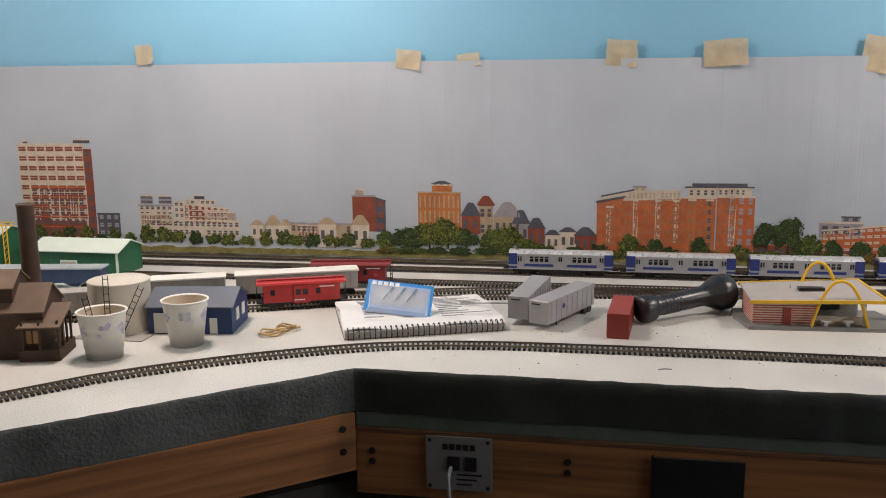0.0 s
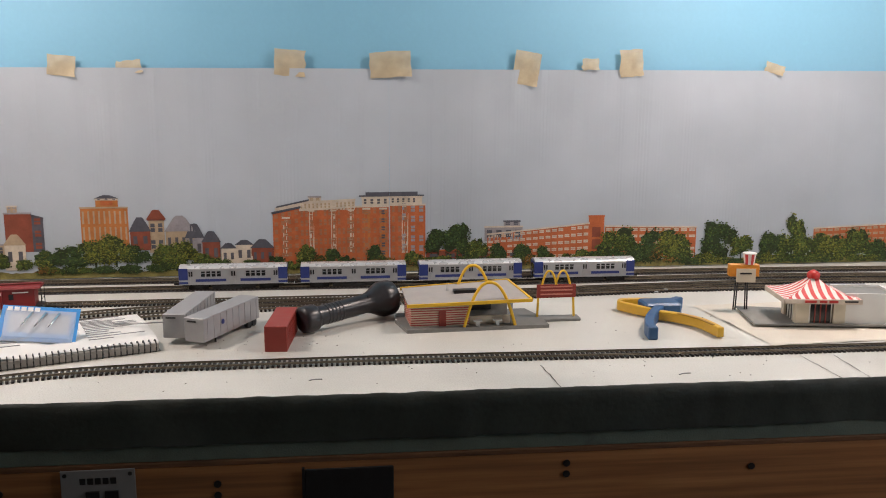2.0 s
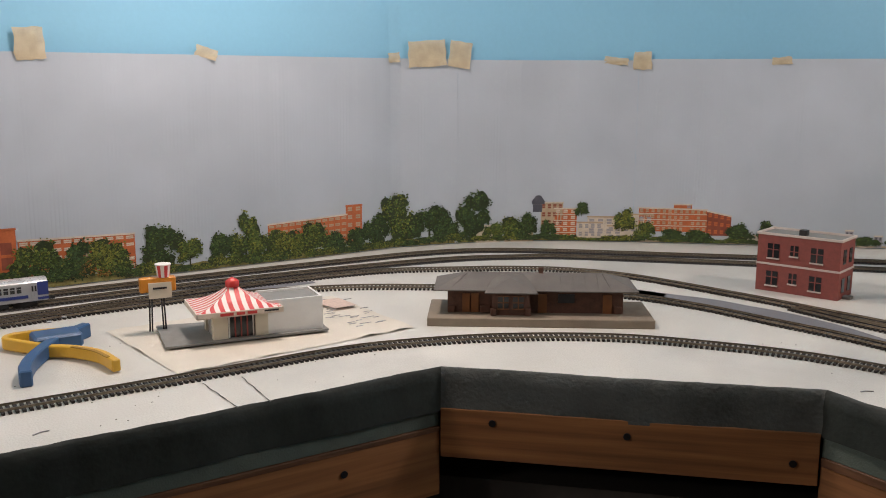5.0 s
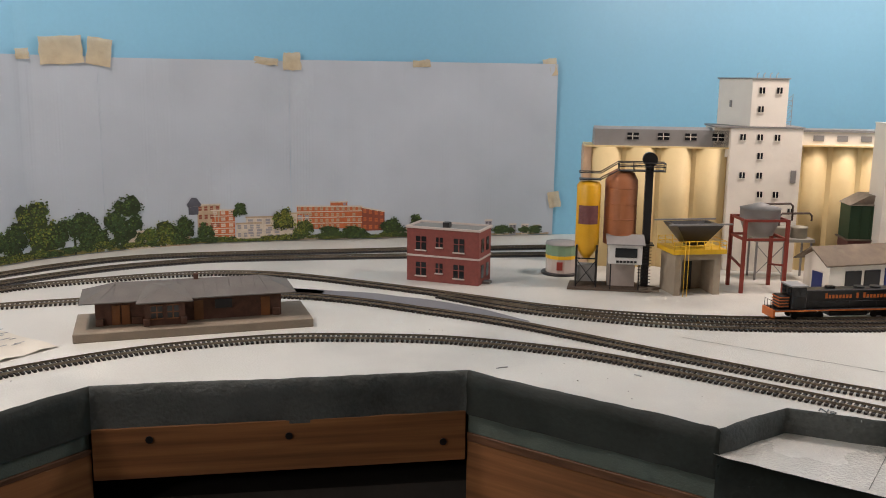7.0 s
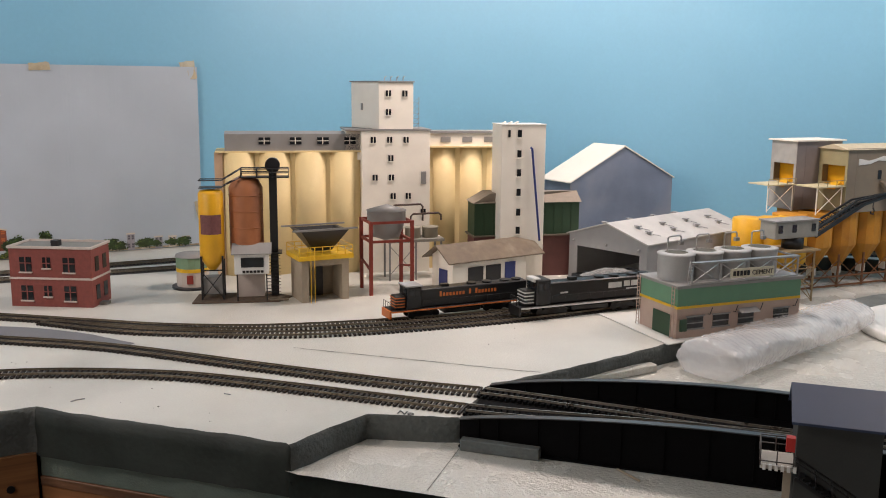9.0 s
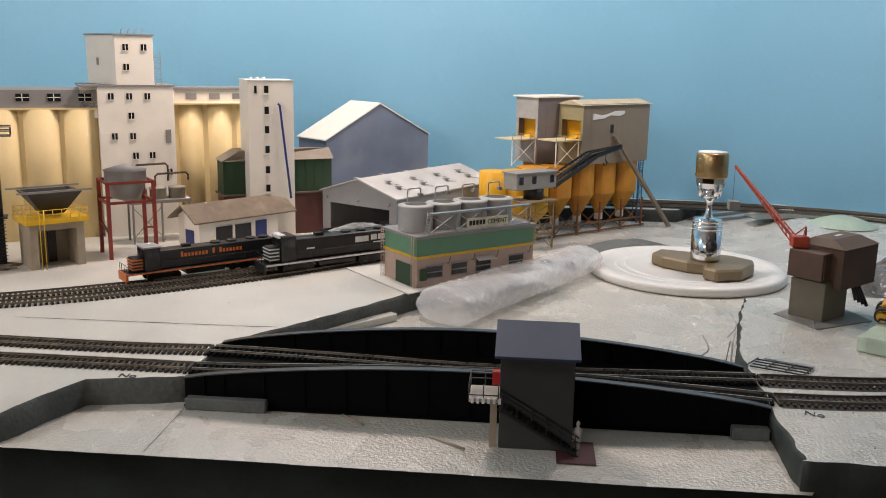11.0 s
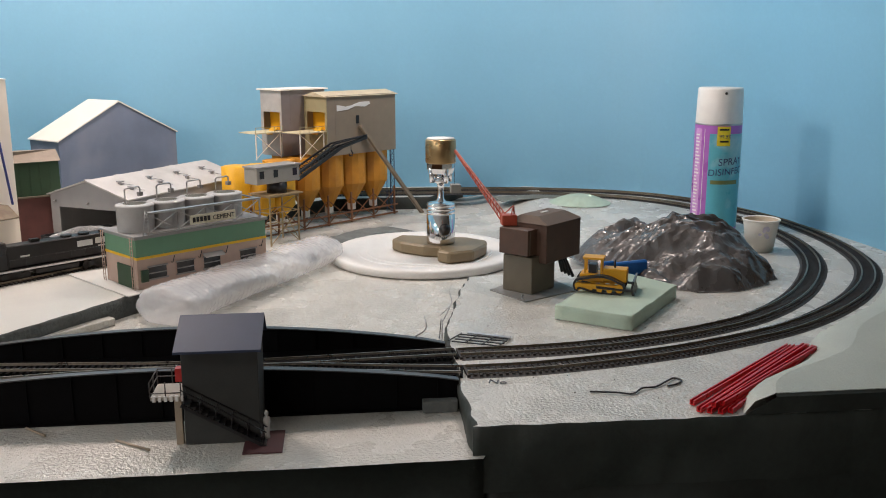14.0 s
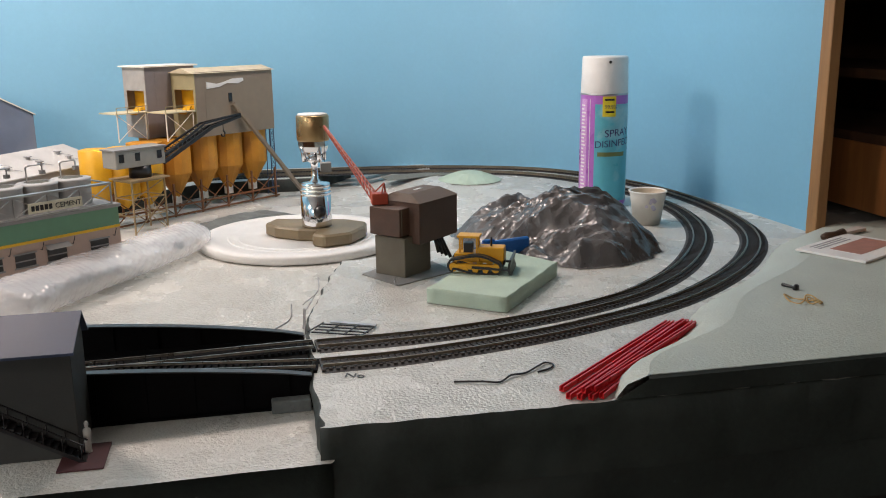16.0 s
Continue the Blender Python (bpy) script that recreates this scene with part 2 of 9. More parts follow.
# ---- the back wall: one bent sheet, straight behind the yard, then round two corners ----
WALL_LINE = [(-1.5, 1.314), (-0.6, 1.314), (1.2, 1.314), (2.0, 1.314), (2.17, 1.310), (2.42, 1.222), (2.70, 0.985), (2.964, 0.738), (3.28, 0.40),
             (3.44, 0.02), (3.46, -0.40), (3.455, -0.75), (3.42, -0.98), (3.33, -1.18), (3.15, -1.31), (2.89, -1.366), (2.588, -1.386)]
WPTS, WRUN = curve_points(WALL_LINE, 0.02)
WRUN = WRUN - 1.5
CEIL_Z, FLOOR_Z = 1.36, -1.05


def on_wall(s, off=0.0):
    """A point s metres along the wall, off metres in front of it."""
    x, y = (np.interp(s, WRUN, WPTS[:, i]) for i in (0, 1))
    xa, ya = (np.interp(s - 0.01, WRUN, WPTS[:, i]) for i in (0, 1))
    xb, yb = (np.interp(s + 0.01, WRUN, WPTS[:, i]) for i in (0, 1))
    d = math.hypot(xb - xa, yb - ya)
    return x + (yb - ya) / d * off, y - (xb - xa) / d * off


def swell(s, z, ripple):
    """How far a hanging sheet bulges from the wall: soft waves, with upright creases towards its top."""
    w = noise.noise((s * 5.0, 3.1, 0)) + 0.5 * noise.noise((s * 17.0, 9.1, 0))
    up = z / 0.362
    crease = 1.7 * noise.noise((s * 9.0, 1.7, 4)) + 0.85 * (0.5 - abs(noise.noise((s * 15.0, 5.2, 4)))) + 0.12 * noise.noise((s * 60.0, 2.2, 4))
    return ripple * (w + up * (crease + 0.25))


def sheet(s0, s1, z0, z1, off, thick, step=0.006, ripple=0.0):
    """An upright sheet that follows the wall."""
    mm = M()
    n = max(1, int((s1 - s0) / step))
    rows = []
    for i in range(n + 1):
        s = s0 + (s1 - s0) * i / n
        lo, hi = (off + swell(s, z, ripple) for z in (z0, z1))
        rows.append([(*on_wall(s, lo), z0), (*on_wall(s, hi), z1), (*on_wall(s, hi - thick), z1), (*on_wall(s, lo - thick), z0)])
    vs = [p for r in rows for p in r]
    fs = [(4 * i + k, 4 * i + 4 + k, 4 * i + 4 + (k + 1) % 4, 4 * i + (k + 1) % 4) for i in range(n) for k in range(4)]
    mm.add(vs, fs + [(3, 2, 1, 0), tuple(4 * n + k for k in (0, 1, 2, 3))])
    return mm


solid("wall_back", sheet(-1.5, WRUN[-1], -0.12, CEIL_Z, 0.0, 0.02), WALL_BLUE, "sky-blue painted backdrop wall bent round the layout", "wall", "structure")
solid("floor", M().box(-1.6, 4.2, -3.2, 1.5, FLOOR_Z - 0.05, FLOOR_Z), FLOOR_M, "dark concrete floor below the layout", "floor", "structure")
# Ceiling and plaster walls are unseen, added to close the room and bounce light.
solid("ceiling", M().box(-1.6, 4.2, -3.2, 1.5, CEIL_Z, CEIL_Z + 0.05), CEIL_M, "unseen grey-white ceiling added to bounce light", "ceiling", "structure")
solid("wall_west", M().box(-1.62, -1.5, -3.2, 1.5, FLOOR_Z, CEIL_Z), PLASTER, "unseen tan wall added to close the room and bounce light", "wall", "structure")
solid("wall_south", M().box(-1.5, 4.2, -3.3, -3.2, FLOOR_Z, CEIL_Z), PLASTER, "unseen tan wall added to close the room and bounce light", "wall", "structure")
solid("wall_east", M().box(4.2, 4.3, -3.2, 1.5, FLOOR_Z, CEIL_Z), PLASTER, "unseen tan wall added to close the room and bounce light", "wall", "structure")
solid("wall_north", M().box(-1.5, 4.2, 1.42, 1.5, FLOOR_Z, CEIL_Z), PLASTER, "plain wall behind the backdrop", "wall", "structure")

BULB = bpy.data.materials.new("lamp_diffuser")
BULB.use_nodes = True
BULB.node_tree.nodes["Principled BSDF"].inputs["Emission Color"].default_value = (1, 0.93, 0.82, 1)
BULB.node_tree.nodes["Principled BSDF"].inputs["Emission Strength"].default_value = 4.0
for lx, ly, lz, watt, tint in LAMPS:
    lamp = thing("pendant_lamp", pose(lx, ly, lz), "round white pendant lamp over the layout", "lamp", "pendant lamps")
    part("cord", M().rod((0, 0, 0.098), (0, 0, CEIL_Z - lz), 0.003), BLACK, lamp, "thin black cord")
    part("shade", M().lathe([(0.07, 0.012), (0.075, 0.03), (0.05, 0.07), (0.02, 0.10), (0.0, 0.10)], 20), WHITE, lamp)
    part("diffuser", M().lathe([(0.0, 0.014), (0.068, 0.014)], 20), BULB, lamp)
    data = bpy.data.lights.new("pendant_lamp_light", "POINT")
    data.shadow_soft_size, data.energy, data.color = 0.075, watt, tint
    li = new("pendant_lamp_light", data)
    li.matrix_world = pose(lx, ly, lz - 0.04)


# ---- foam table ----
def slab(poly, z0, z1, rough=0.0012, step=0.012, seed=0.0, chamfer=0.003, scuffed=()):
    """A foam slab with a worn, uneven edge; faces: 0 top, 1 painted side, 2 scuffed side."""
    mm = M()
    ring = []
    n = len(poly)
    for i in range(n):
        a, b = Vector(poly[i]), Vector(poly[(i + 1) % n])
        k = max(1, int((b - a).length / step))
        for j in range(k):
            p = a.lerp(b, j / k)
            d = (b - a).normalized()
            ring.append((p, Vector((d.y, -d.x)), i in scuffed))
    rows = []
    h = z1 - z0
    for lev, (z, inset) in enumerate(((z1, chamfer), (z1 - chamfer, 0.0), (z1 - h * 0.35, 0.0), (z1 - h * 0.7, 0.0), (z0, 0.0))):
        row = []
        for p, nr, corner in ring:
            e = noise.noise((p.x * 45 + seed, p.y * 45, z * 60)) * rough + noise.noise((p.x * 9 + seed, p.y * 9, z * 8)) * rough * 1.2
            zz = z + (noise.noise((p.x * 60, p.y * 60, seed + 7)) * rough * 0.7 if lev == 1 else 0)
            row.append((p.x - nr.x * (inset + e), p.y - nr.y * (inset + e), zz))
        rows.append(row)
    c = len(ring)
    vs = [p for r in rows for p in r]
    for i in range(4):
        for k in range(c):
            mm.f.append(((i + 1) * c + k, (i + 1) * c + (k + 1) % c, i * c + (k + 1) % c, i * c + k))
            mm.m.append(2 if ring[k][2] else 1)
            mm.s.append(True)
    mm.v += vs
    mm.add(rows[0], [tuple(range(c))], 0)
    return mm


C1, C2, C3 = (0.580, 0.652), (1.784, 0.638), (2.076, 0.348)
FRONT = [(-0.62, -0.34), C1, C2, C3, (2.076, 0.052), (2.174, 0.018), (2.198, -0.078)]
MAIN = FRONT + [(2.30, -0.074), (2.40, -0.148), (2.545, -0.25), (2.70, -0.36), (2.90, -0.35), (3.06, -0.24), (3.30, -0.50), (3.31, -0.72), (3.6, -0.90), (3.6, 1.40), (-1.5, 1.40), (-1.5, -0.34)]
LOW_Z = -0.026
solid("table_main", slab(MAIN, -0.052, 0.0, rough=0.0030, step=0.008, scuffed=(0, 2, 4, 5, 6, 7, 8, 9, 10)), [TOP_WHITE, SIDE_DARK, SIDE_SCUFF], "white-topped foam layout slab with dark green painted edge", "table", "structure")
LOW = [(2.076, 0.056), (2.076, -0.64), (3.6, -1.2), (3.6, -0.5), (2.6, 0.06)]
solid("table_low", slab(LOW[::-1], -0.12, LOW_Z, seed=3), [LOW_WHITE, SIDE_DARK], "lower white foam shelf and channel under the bridge", "table", "structure")
RIGHT = [(2.078, -0.632), (2.36, -0.640), (2.50, -0.672), (2.60, -0.70), (2.64, -0.95), (3.6, -0.95), (3.6, -2.1), (2.078, -2.1)]
solid("table_right", slab(RIGHT[::-1], -0.06, 0.0, seed=5, rough=0.0035, step=0.007), [LOW_WHITE, SIDE_DARK], "white-topped foam slab with ragged dark green edge", "table", "structure")
solid("table_right_base", slab([(2.084, -0.645), (3.6, -0.645), (3.6, -2.1), (2.084, -2.1)][::-1], -0.12, -0.062, seed=8, rough=0.002), [SIDE_DARK, SIDE_DARK], "lower dark green foam layer", "table", "structure")
ramp = M()
RX, RY = np.linspace(2.60, 3.55, 24), np.linspace(-0.72, -0.97, 12)
ramp.add([(x, y, LOW_Z + 0.0005 + (0.0012 - LOW_Z) * (3 * u * u - 2 * u**3)) for y in RY for x in RX for u in [min(1, max(0, (-0.80 - y) / 0.16))]],
         [(j * 24 + i, j * 24 + 24 + i, j * 24 + 25 + i, j * 24 + 1 + i) for j in range(11) for i in range(23)], 0, True)
solid("table_ramp", ramp, LOW_WHITE, "smooth white foam slope up from the channel", "table", "structure")
# second layer, plywood and lumber under the front edges


def face_board(a, b, z0, z1, out, thick, name, mt, label, holes=()):
    a, b = Vector(a), Vector(b)
    d = (b - a)
    ang = math.degrees(math.atan2(d.y, d.x))
    bd = solid(name, M().box(0, d.length, -out, thick, z0, z1), mt, label, "board", "structure", bevel=0.0008, m=pose(a.x, a.y, 0, 0, 0, ang))
    for k, (u, z) in enumerate(holes):
        hole = part("screw_hole", M().cyl(0, 0, 0, 0.0012, 0.0042, None, 10), BLACK, bd, "dark screw hole", at=pose(u, -out - 0.0006, z, 90, 0, 0))
    return bd


face_board(C1, C2, -0.071, -0.052, -0.004, 0.30, "foam_layer", FOAM_AQUA, "thin pale green foam layer under the slab")
face_board(C1, C2, -0.077, -0.071, -0.001, 0.30, "plywood", PLY, "brown plywood sheet edge")
face_board(C1, C2, -0.155, -0.077, -0.002, 0.035, "lumber", PINE, "pine board under the table with screw holes", [(0.02, -0.10), (0.02, -0.113), (0.25, -0.098), (0.25, -0.111), (0.64, -0.090), (0.64, -0.103), (0.86, -0.103), (1.08, -0.10)])
face_board(C3, (2.076, 0.052), -0.075, -0.052, -0.004, 0.30, "foam_layer", FOAM_AQUA, "thin pale green foam layer under the slab")
face_board(C3, (2.076, -0.3), -0.085, -0.075, -0.002, 0.30, "plywood", PLY, "brown plywood sheet edge")
face_board(C3, (2.076, -0.3), -0.16, -0.085, -0.003, 0.035, "lumber", PINE, "pine board under the table")
face_board((-0.62, -0.34), C1, -0.125, -0.0525, 0.002, 0.035, "lumber", PINE, "pine board with knots under the table", [(1.54, -0.07), (1.54, -0.098)])
face_board(C2, C3, -0.107, -0.048, 0.002, 0.035, "lumber", PINE, "short pine board across the corner", [(0.385, -0.083), (0.21, -0.066), (0.06, -0.062)])
solid("table_underside", M().prism([(-1.5, 1.40), (-1.5, -0.30), (-0.5, -0.10), (0.60, 0.72), (1.80, 0.70), (2.12, 0.37), (2.12, -2.0), (3.6, -2.0), (3.6, 1.40)][::-1], -0.2, -0.156), FLOOR_M, "dark table frame below the boards", "table", "structure")
# raised rough board beside the far curve
RB = [(2.080, -0.872), (2.125, -0.895), (2.20, -0.985), (2.285, -1.050), (2.40, -1.185), (2.52, -1.29), (2.60, -1.40), (2.62, -2.1), (2.080, -2.1)]
rb = M()
ins = [(2.081, -0.90), (2.125, -0.93), (2.19, -1.03), (2.275, -1.10), (2.385, -1.24), (2.50, -1.34), (2.56, -1.42), (2.58, -2.1), (2.081, -2.1)]
RBP, _ = curve_points([(x, y, 0.001) for x, y in RB[:7]], 0.008)
INP, _ = curve_points([(x, y, 0.0185) for x, y in ins[:7]], 0.008)
k = min(len(RBP), len(INP))
RBP = [(p[0] + noise.noise((i * 0.7, 0, 3)) * 0.003, p[1] + noise.noise((i * 0.7, 5, 3)) * 0.003, 0.001) for i, p in enumerate(RBP[np.linspace(0, len(RBP) - 1, k).astype(int)])]
INP = [tuple(p) for p in INP[np.linspace(0, len(INP) - 1, k).astype(int)]]
MID = [((a[0] + b[0]) / 2 - 0.004, (a[1] + b[1]) / 2 + 0.006, 0.014) for a, b in zip(RBP, INP)]
rb.add(RBP + MID + INP, [(r * k + i, r * k + i + 1, (r + 1) * k + i + 1, (r + 1) * k + i) for r in (0, 1) for i in range(k - 1)], 0, True)
tail = [(2.58, -2.1, 0.0185), (2.081, -2.1, 0.0185)]
rb.add(INP + tail, [tuple(range(len(INP) + 2))[::-1]], 0)
rb.add([(2.0775, -0.872, 0.001), (2.0775, -0.90, 0.0165), (2.0775, -2.1, 0.0185), (2.0775, -2.1, 0.001), (2.082, -0.90, 0.0187), (2.082, -2.1, 0.0187)], [(0, 3, 2, 1), (1, 2, 5, 4)], 1)
solid("table_raised_board", rb, [mat("pale_mint_board", (0.43, 0.47, 0.42), 0.6, var=0.08, scale=14, fine=400, bump=0.002), SIDE_DARK], "rough raised pale foam board with bevelled edge", "table", "structure")

# joints between the foam sheets
JOINT = mat("dark_joint", (0.05, 0.05, 0.045), 0.9, var=0.3)
for pts, z in (([(1.206, 0.728), (1.209, 0.69), (1.211, 0.643)], 0.0), ([(1.539, 0.733), (1.543, 0.640)], 0.0), ([(1.582, 0.729), (1.577, 0.638)], 0.0),
               ([(2.362, 0.20), (2.366, 0.018), (2.368, -0.08), (2.37, -0.118)], 0.0), ([(2.195, -0.078), (2.143, -0.079), (2.080, -0.08)], LOW_Z), ([(0.10, 0.50), (0.02, 0.57), (-0.02, 0.64)], 0.0)):
    jp, _ = curve_points(pts, 0.006)
    jm = M()
    jq = [(x + noise.noise((i * 0.4, 1, z)) * 0.0015 + sx * (0.0006 + 0.0005 * noise.noise((i * 0.3, 8, z))), y + sx * 0.0003, z + 0.0005) for i, (x, y) in enumerate(jp) for sx in (-1, 1)]
    jm.add(jq, [(2 * i, 2 * i + 1, 2 * i + 3, 2 * i + 2) for i in range(len(jp) - 1)])
    solid("table_joint", jm, JOINT, "thin dark joint between foam sheets", "joint", "structure")

# ---- tracks ----
def track(name, pts, label, rails=RAIL, bed=False, step=0.0064, z=0.0, ties=None):
    p, s = curve_points(pts, step)
    tr = thing("model_track", pose(0, 0, z), label, "track", "model tracks", "structure")
    d = np.gradient(p, axis=0)
    d /= np.linalg.norm(d, axis=1)[:, None]
    nr = np.stack([-d[:, 1], d[:, 0]], 1)
    mm = M()
    for (x, y), (dx, dy) in zip(p, d):
        m = Matrix(((dx, -dy, 0, x), (dy, dx, 0, y), (0, 0, 1, 0.0), (0, 0, 0, 1)))
        j = random.uniform(-0.0006, 0.0006)
        mm.box(-0.0016, 0.0016, -0.0150 + j, 0.0150 + j, 0.0002, 0.0028, 0, m)
    tagged(part("ties", mm, ties or TIE, tr, "dark brown plastic ties"), kind="stuff")
    if bed:
        bed_m = M()
        q = [[(*(c + o * e), zz) for o, zz in ((0.019, 0.0001), (0.013, 0.0016), (-0.013, 0.0016), (-0.019, 0.0001))] for c, e in zip(p, nr)]
        bed_m.add([v for r in q for v in r], [(4 * i + j, 4 * i + 4 + j, 4 * i + 5 + j, 4 * i + 1 + j) for i in range(len(p) - 1) for j in range(3)])
        part("roadbed", bed_m, ROADBED, tr)
    for side in (-1, 1):
        c = p + nr * side * 0.0086
        prof = ((-0.0011, 0.0028), (-0.0011, 0.0034), (-0.0004, 0.0036), (-0.0005, 0.0052), (0.0005, 0.0052), (0.0004, 0.0036), (0.0011, 0.0034), (0.0011, 0.0028))
        vs = [(*(a + e * o), h) for a, e in zip(c, nr) for o, h in prof]
        n = len(prof)
        rm = M().add(vs, [(i * n + j, i * n + n + j, i * n + n + j + 1, i * n + j + 1) for i in range(len(p) - 1) for j in range(n - 1)])
        part("rail", rm, rails, tr)
    return tr


OUTER = [(-0.5, -0.22), (-0.1, 0.16), (0.10, 0.36), (0.252, 0.520), (0.314, 0.582), (0.42, 0.657), (0.543, 0.721), (0.633, 0.750), (0.731, 0.763), (0.839, 0.766), (1.074, 0.766), (1.50, 0.755),
         (1.705, 0.752), (1.80, 0.735), (1.914, 0.691), (2.028, 0.614), (2.10, 0.53), (2.165, 0.425), (2.205, 0.30), (2.217, 0.20), (2.219, 0.0), (2.219, -0.07)]
track("outer", OUTER, "long curved dark track along the table edge")
# the two tracks close up to share the narrow bridge
BRAIL = mat("polished_rail", (0.42, 0.38, 0.33), 0.3, 0.85, var=0.2, scale=60)
track("bridge_outer", [(2.219, -0.075), (2.222, -0.13), (2.234, -0.23), (2.243, -0.33), (2.244, -0.41), (2.237, -0.49), (2.223, -0.58), (2.214, -0.64)], "track with bright rails across the girder bridge", BRAIL, ties=GIRDER)
track("bridge_inner", [(2.275, -0.075), (2.273, -0.13), (2.266, -0.23), (2.257, -0.33), (2.255, -0.41), (2.258, -0.49), (2.264, -0.58), (2.267, -0.64)], "track with bright rails across the girder bridge", BRAIL, ties=GIRDER, z=0.0002)
track("loop_outer", [(2.214, -0.645), (2.217, -0.72), (2.235, -0.82), (2.263, -0.915), (2.318, -1.038), (2.403, -1.15), (2.50, -1.238), (2.604, -1.297), (2.73, -1.330), (2.864, -1.340), (3.0, -1.325),
      (3.164, -1.272), (3.27, -1.195), (3.335, -1.09), (3.385, -0.92), (3.402, -0.72), (3.405, -0.45), (3.38, -0.1), (3.22, 0.24), (2.97, 0.51), (2.80, 0.68), (2.64, 0.84), (2.531, 0.944), (2.40, 1.07),
      (2.301, 1.155), (2.217, 1.205), (2.121, 1.23), (2.03, 1.238), (1.738, 1.252), (1.333, 1.260), (0.466, 1.272), (-1.2, 1.272)], "long track looping round the far end and along the wall", bed=True)
track("loop_inner", [(2.267, -0.645), (2.270, -0.74), (2.285, -0.83), (2.32, -0.938), (2.372, -1.03), (2.464, -1.125), (2.60, -1.215), (2.74, -1.265), (2.874, -1.278), (3.02, -1.258), (3.14, -1.215),
      (3.23, -1.14), (3.285, -1.04), (3.33, -0.9), (3.347, -0.72), (3.345, -0.4), (3.29, -0.08), (3.12, 0.22), (2.92, 0.45), (2.741, 0.634), (2.559, 0.833), (2.43, 0.965), (2.328, 1.062), (2.261, 1.103),
      (2.175, 1.142), (2.079, 1.165), (1.994, 1.176), (1.85, 1.190), (1.622, 1.200), (1.124, 1.197), (0.554, 1.204), (-1.2, 1.204)], "inner loop track behind the yard", bed=True)
track("inner", [(2.275, -0.07), (2.270, 0.03), (2.273, 0.2), (2.280, 0.37), (2.276, 0.46), (2.263, 0.548), (2.245, 0.667), (2.205, 0.770), (2.10, 0.895), (1.984, 0.985), (1.871, 1.055), (1.70, 1.105), (1.50, 1.112)], "track curving off behind the station")
track("siding_back", [(2.90, -0.27), (2.76, -0.145), (2.62, -0.0), (2.52, 0.13), (2.435, 0.27), (2.39, 0.40), (2.372, 0.52), (2.352, 0.67), (2.316, 0.855), (2.265, 0.955), (2.194, 1.020), (2.113, 1.068), (1.976, 1.130), (1.75, 1.150), (1.4, 1.135), (1.113, 1.110), (0.578, 1.105), (-1.2, 1.105)], "yard lead track")
track("siding_front", [(2.88, -0.30), (2.75, -0.185), (2.604, -0.040), (2.48, 0.115), (2.41, 0.235), (2.370, 0.365), (2.352, 0.46), (2.353, 0.58)], "short siding track")
track("yard", [(1.55, 1.115), (1.2, 1.085), (0.9, 1.055), (0.683, 1.016), (0.48, 0.950), (0.355, 0.898), (0.1, 0.795), (-0.4, 0.60)], "yard track with parked cars")
track("yard", [(1.3, 1.105), (0.95, 1.085), (0.70, 1.062), (0.55, 1.025), (0.379, 0.963), (0.1, 0.852), (-0.4, 0.66)], "yard track with parked cars")
# grey painted strips on the table top
for pts, w in (([(1.25, 1.145), (1.45, 1.135), (1.70, 1.135), (1.86, 1.120)], 0.022), ([(2.24, 0.80), (2.285, 0.66), (2.305, 0.52), (2.30, 0.40)], 0.026), ([(2.12, 0.93), (2.20, 0.84), (2.26, 0.74)], 0.03)):
    p, _ = curve_points(pts, 0.02)
    d = np.gradient(p, axis=0)
    d /= np.linalg.norm(d, axis=1)[:, None]
    vs = []
    for i, (c, e) in enumerate(zip(p, d)):
        u = w * (0.35 + 0.65 * math.sin(math.pi * (i + 0.4) / len(p))) * (1 + 0.2 * noise.noise((c[0] * 20, c[1] * 20, 1)))
        vs += [(c[0] - e[1] * u, c[1] + e[0] * u, 0.0006), (c[0] + e[1] * u, c[1] - e[0] * u, 0.0006)]
    solid("road", M().add(vs, [(2 * i + 1, 2 * i + 3, 2 * i + 2, 2 * i) for i in range(len(p) - 1)]), ROAD_GREY, "grey painted road strip on the foam", "road", "structure")


# ---- printed paper backdrop, taped to the wall ----
PAPER_TOP = 0.362
SEAMS = [(-1.45, -0.340), (-0.3397, 1.058), (1.0583, 2.258), (2.2583, 2.621), (2.6213, 3.178)]
papers = []
for s0, s1 in SEAMS:
    papers.append(solid("backdrop_paper", sheet(s0, s1, 0.0015, PAPER_TOP + random.uniform(-0.002, 0.002), 0.0065, 0.0006, 0.006, 0.0036), PAPER,
                        "grey sky paper sheet with printed town, taped to the blue wall", "paper sheet", "", "paper sheets"))


def paper_for(s):
    return next((p for p, (a, b) in zip(papers, SEAMS) if a <= s <= b), papers[-1])


def on_paper(s, z, lift):
    """A point of the print; it follows the sheet's ripple."""
    return (*on_wall(s, 0.0065 + swell(s, z, 0.0036) + 0.0004 + lift), z)


def flat(mm, s0, s1, z0, z1, lift, mi=0, skew=0.0, low=0.0):
    n = max(1, math.ceil((s1 - s0) / 0.006))
    vs = []
    for i in range(n + 1):
        u = i / n
        s = s0 + (s1 - s0) * u
        vs += [on_paper(s, z0 + low * u, lift), on_paper(s, z1 + skew * u, lift)]
    mm.add(vs, [(2 * i, 2 * i + 2, 2 * i + 3, 2 * i + 1) for i in range(n)], mi)


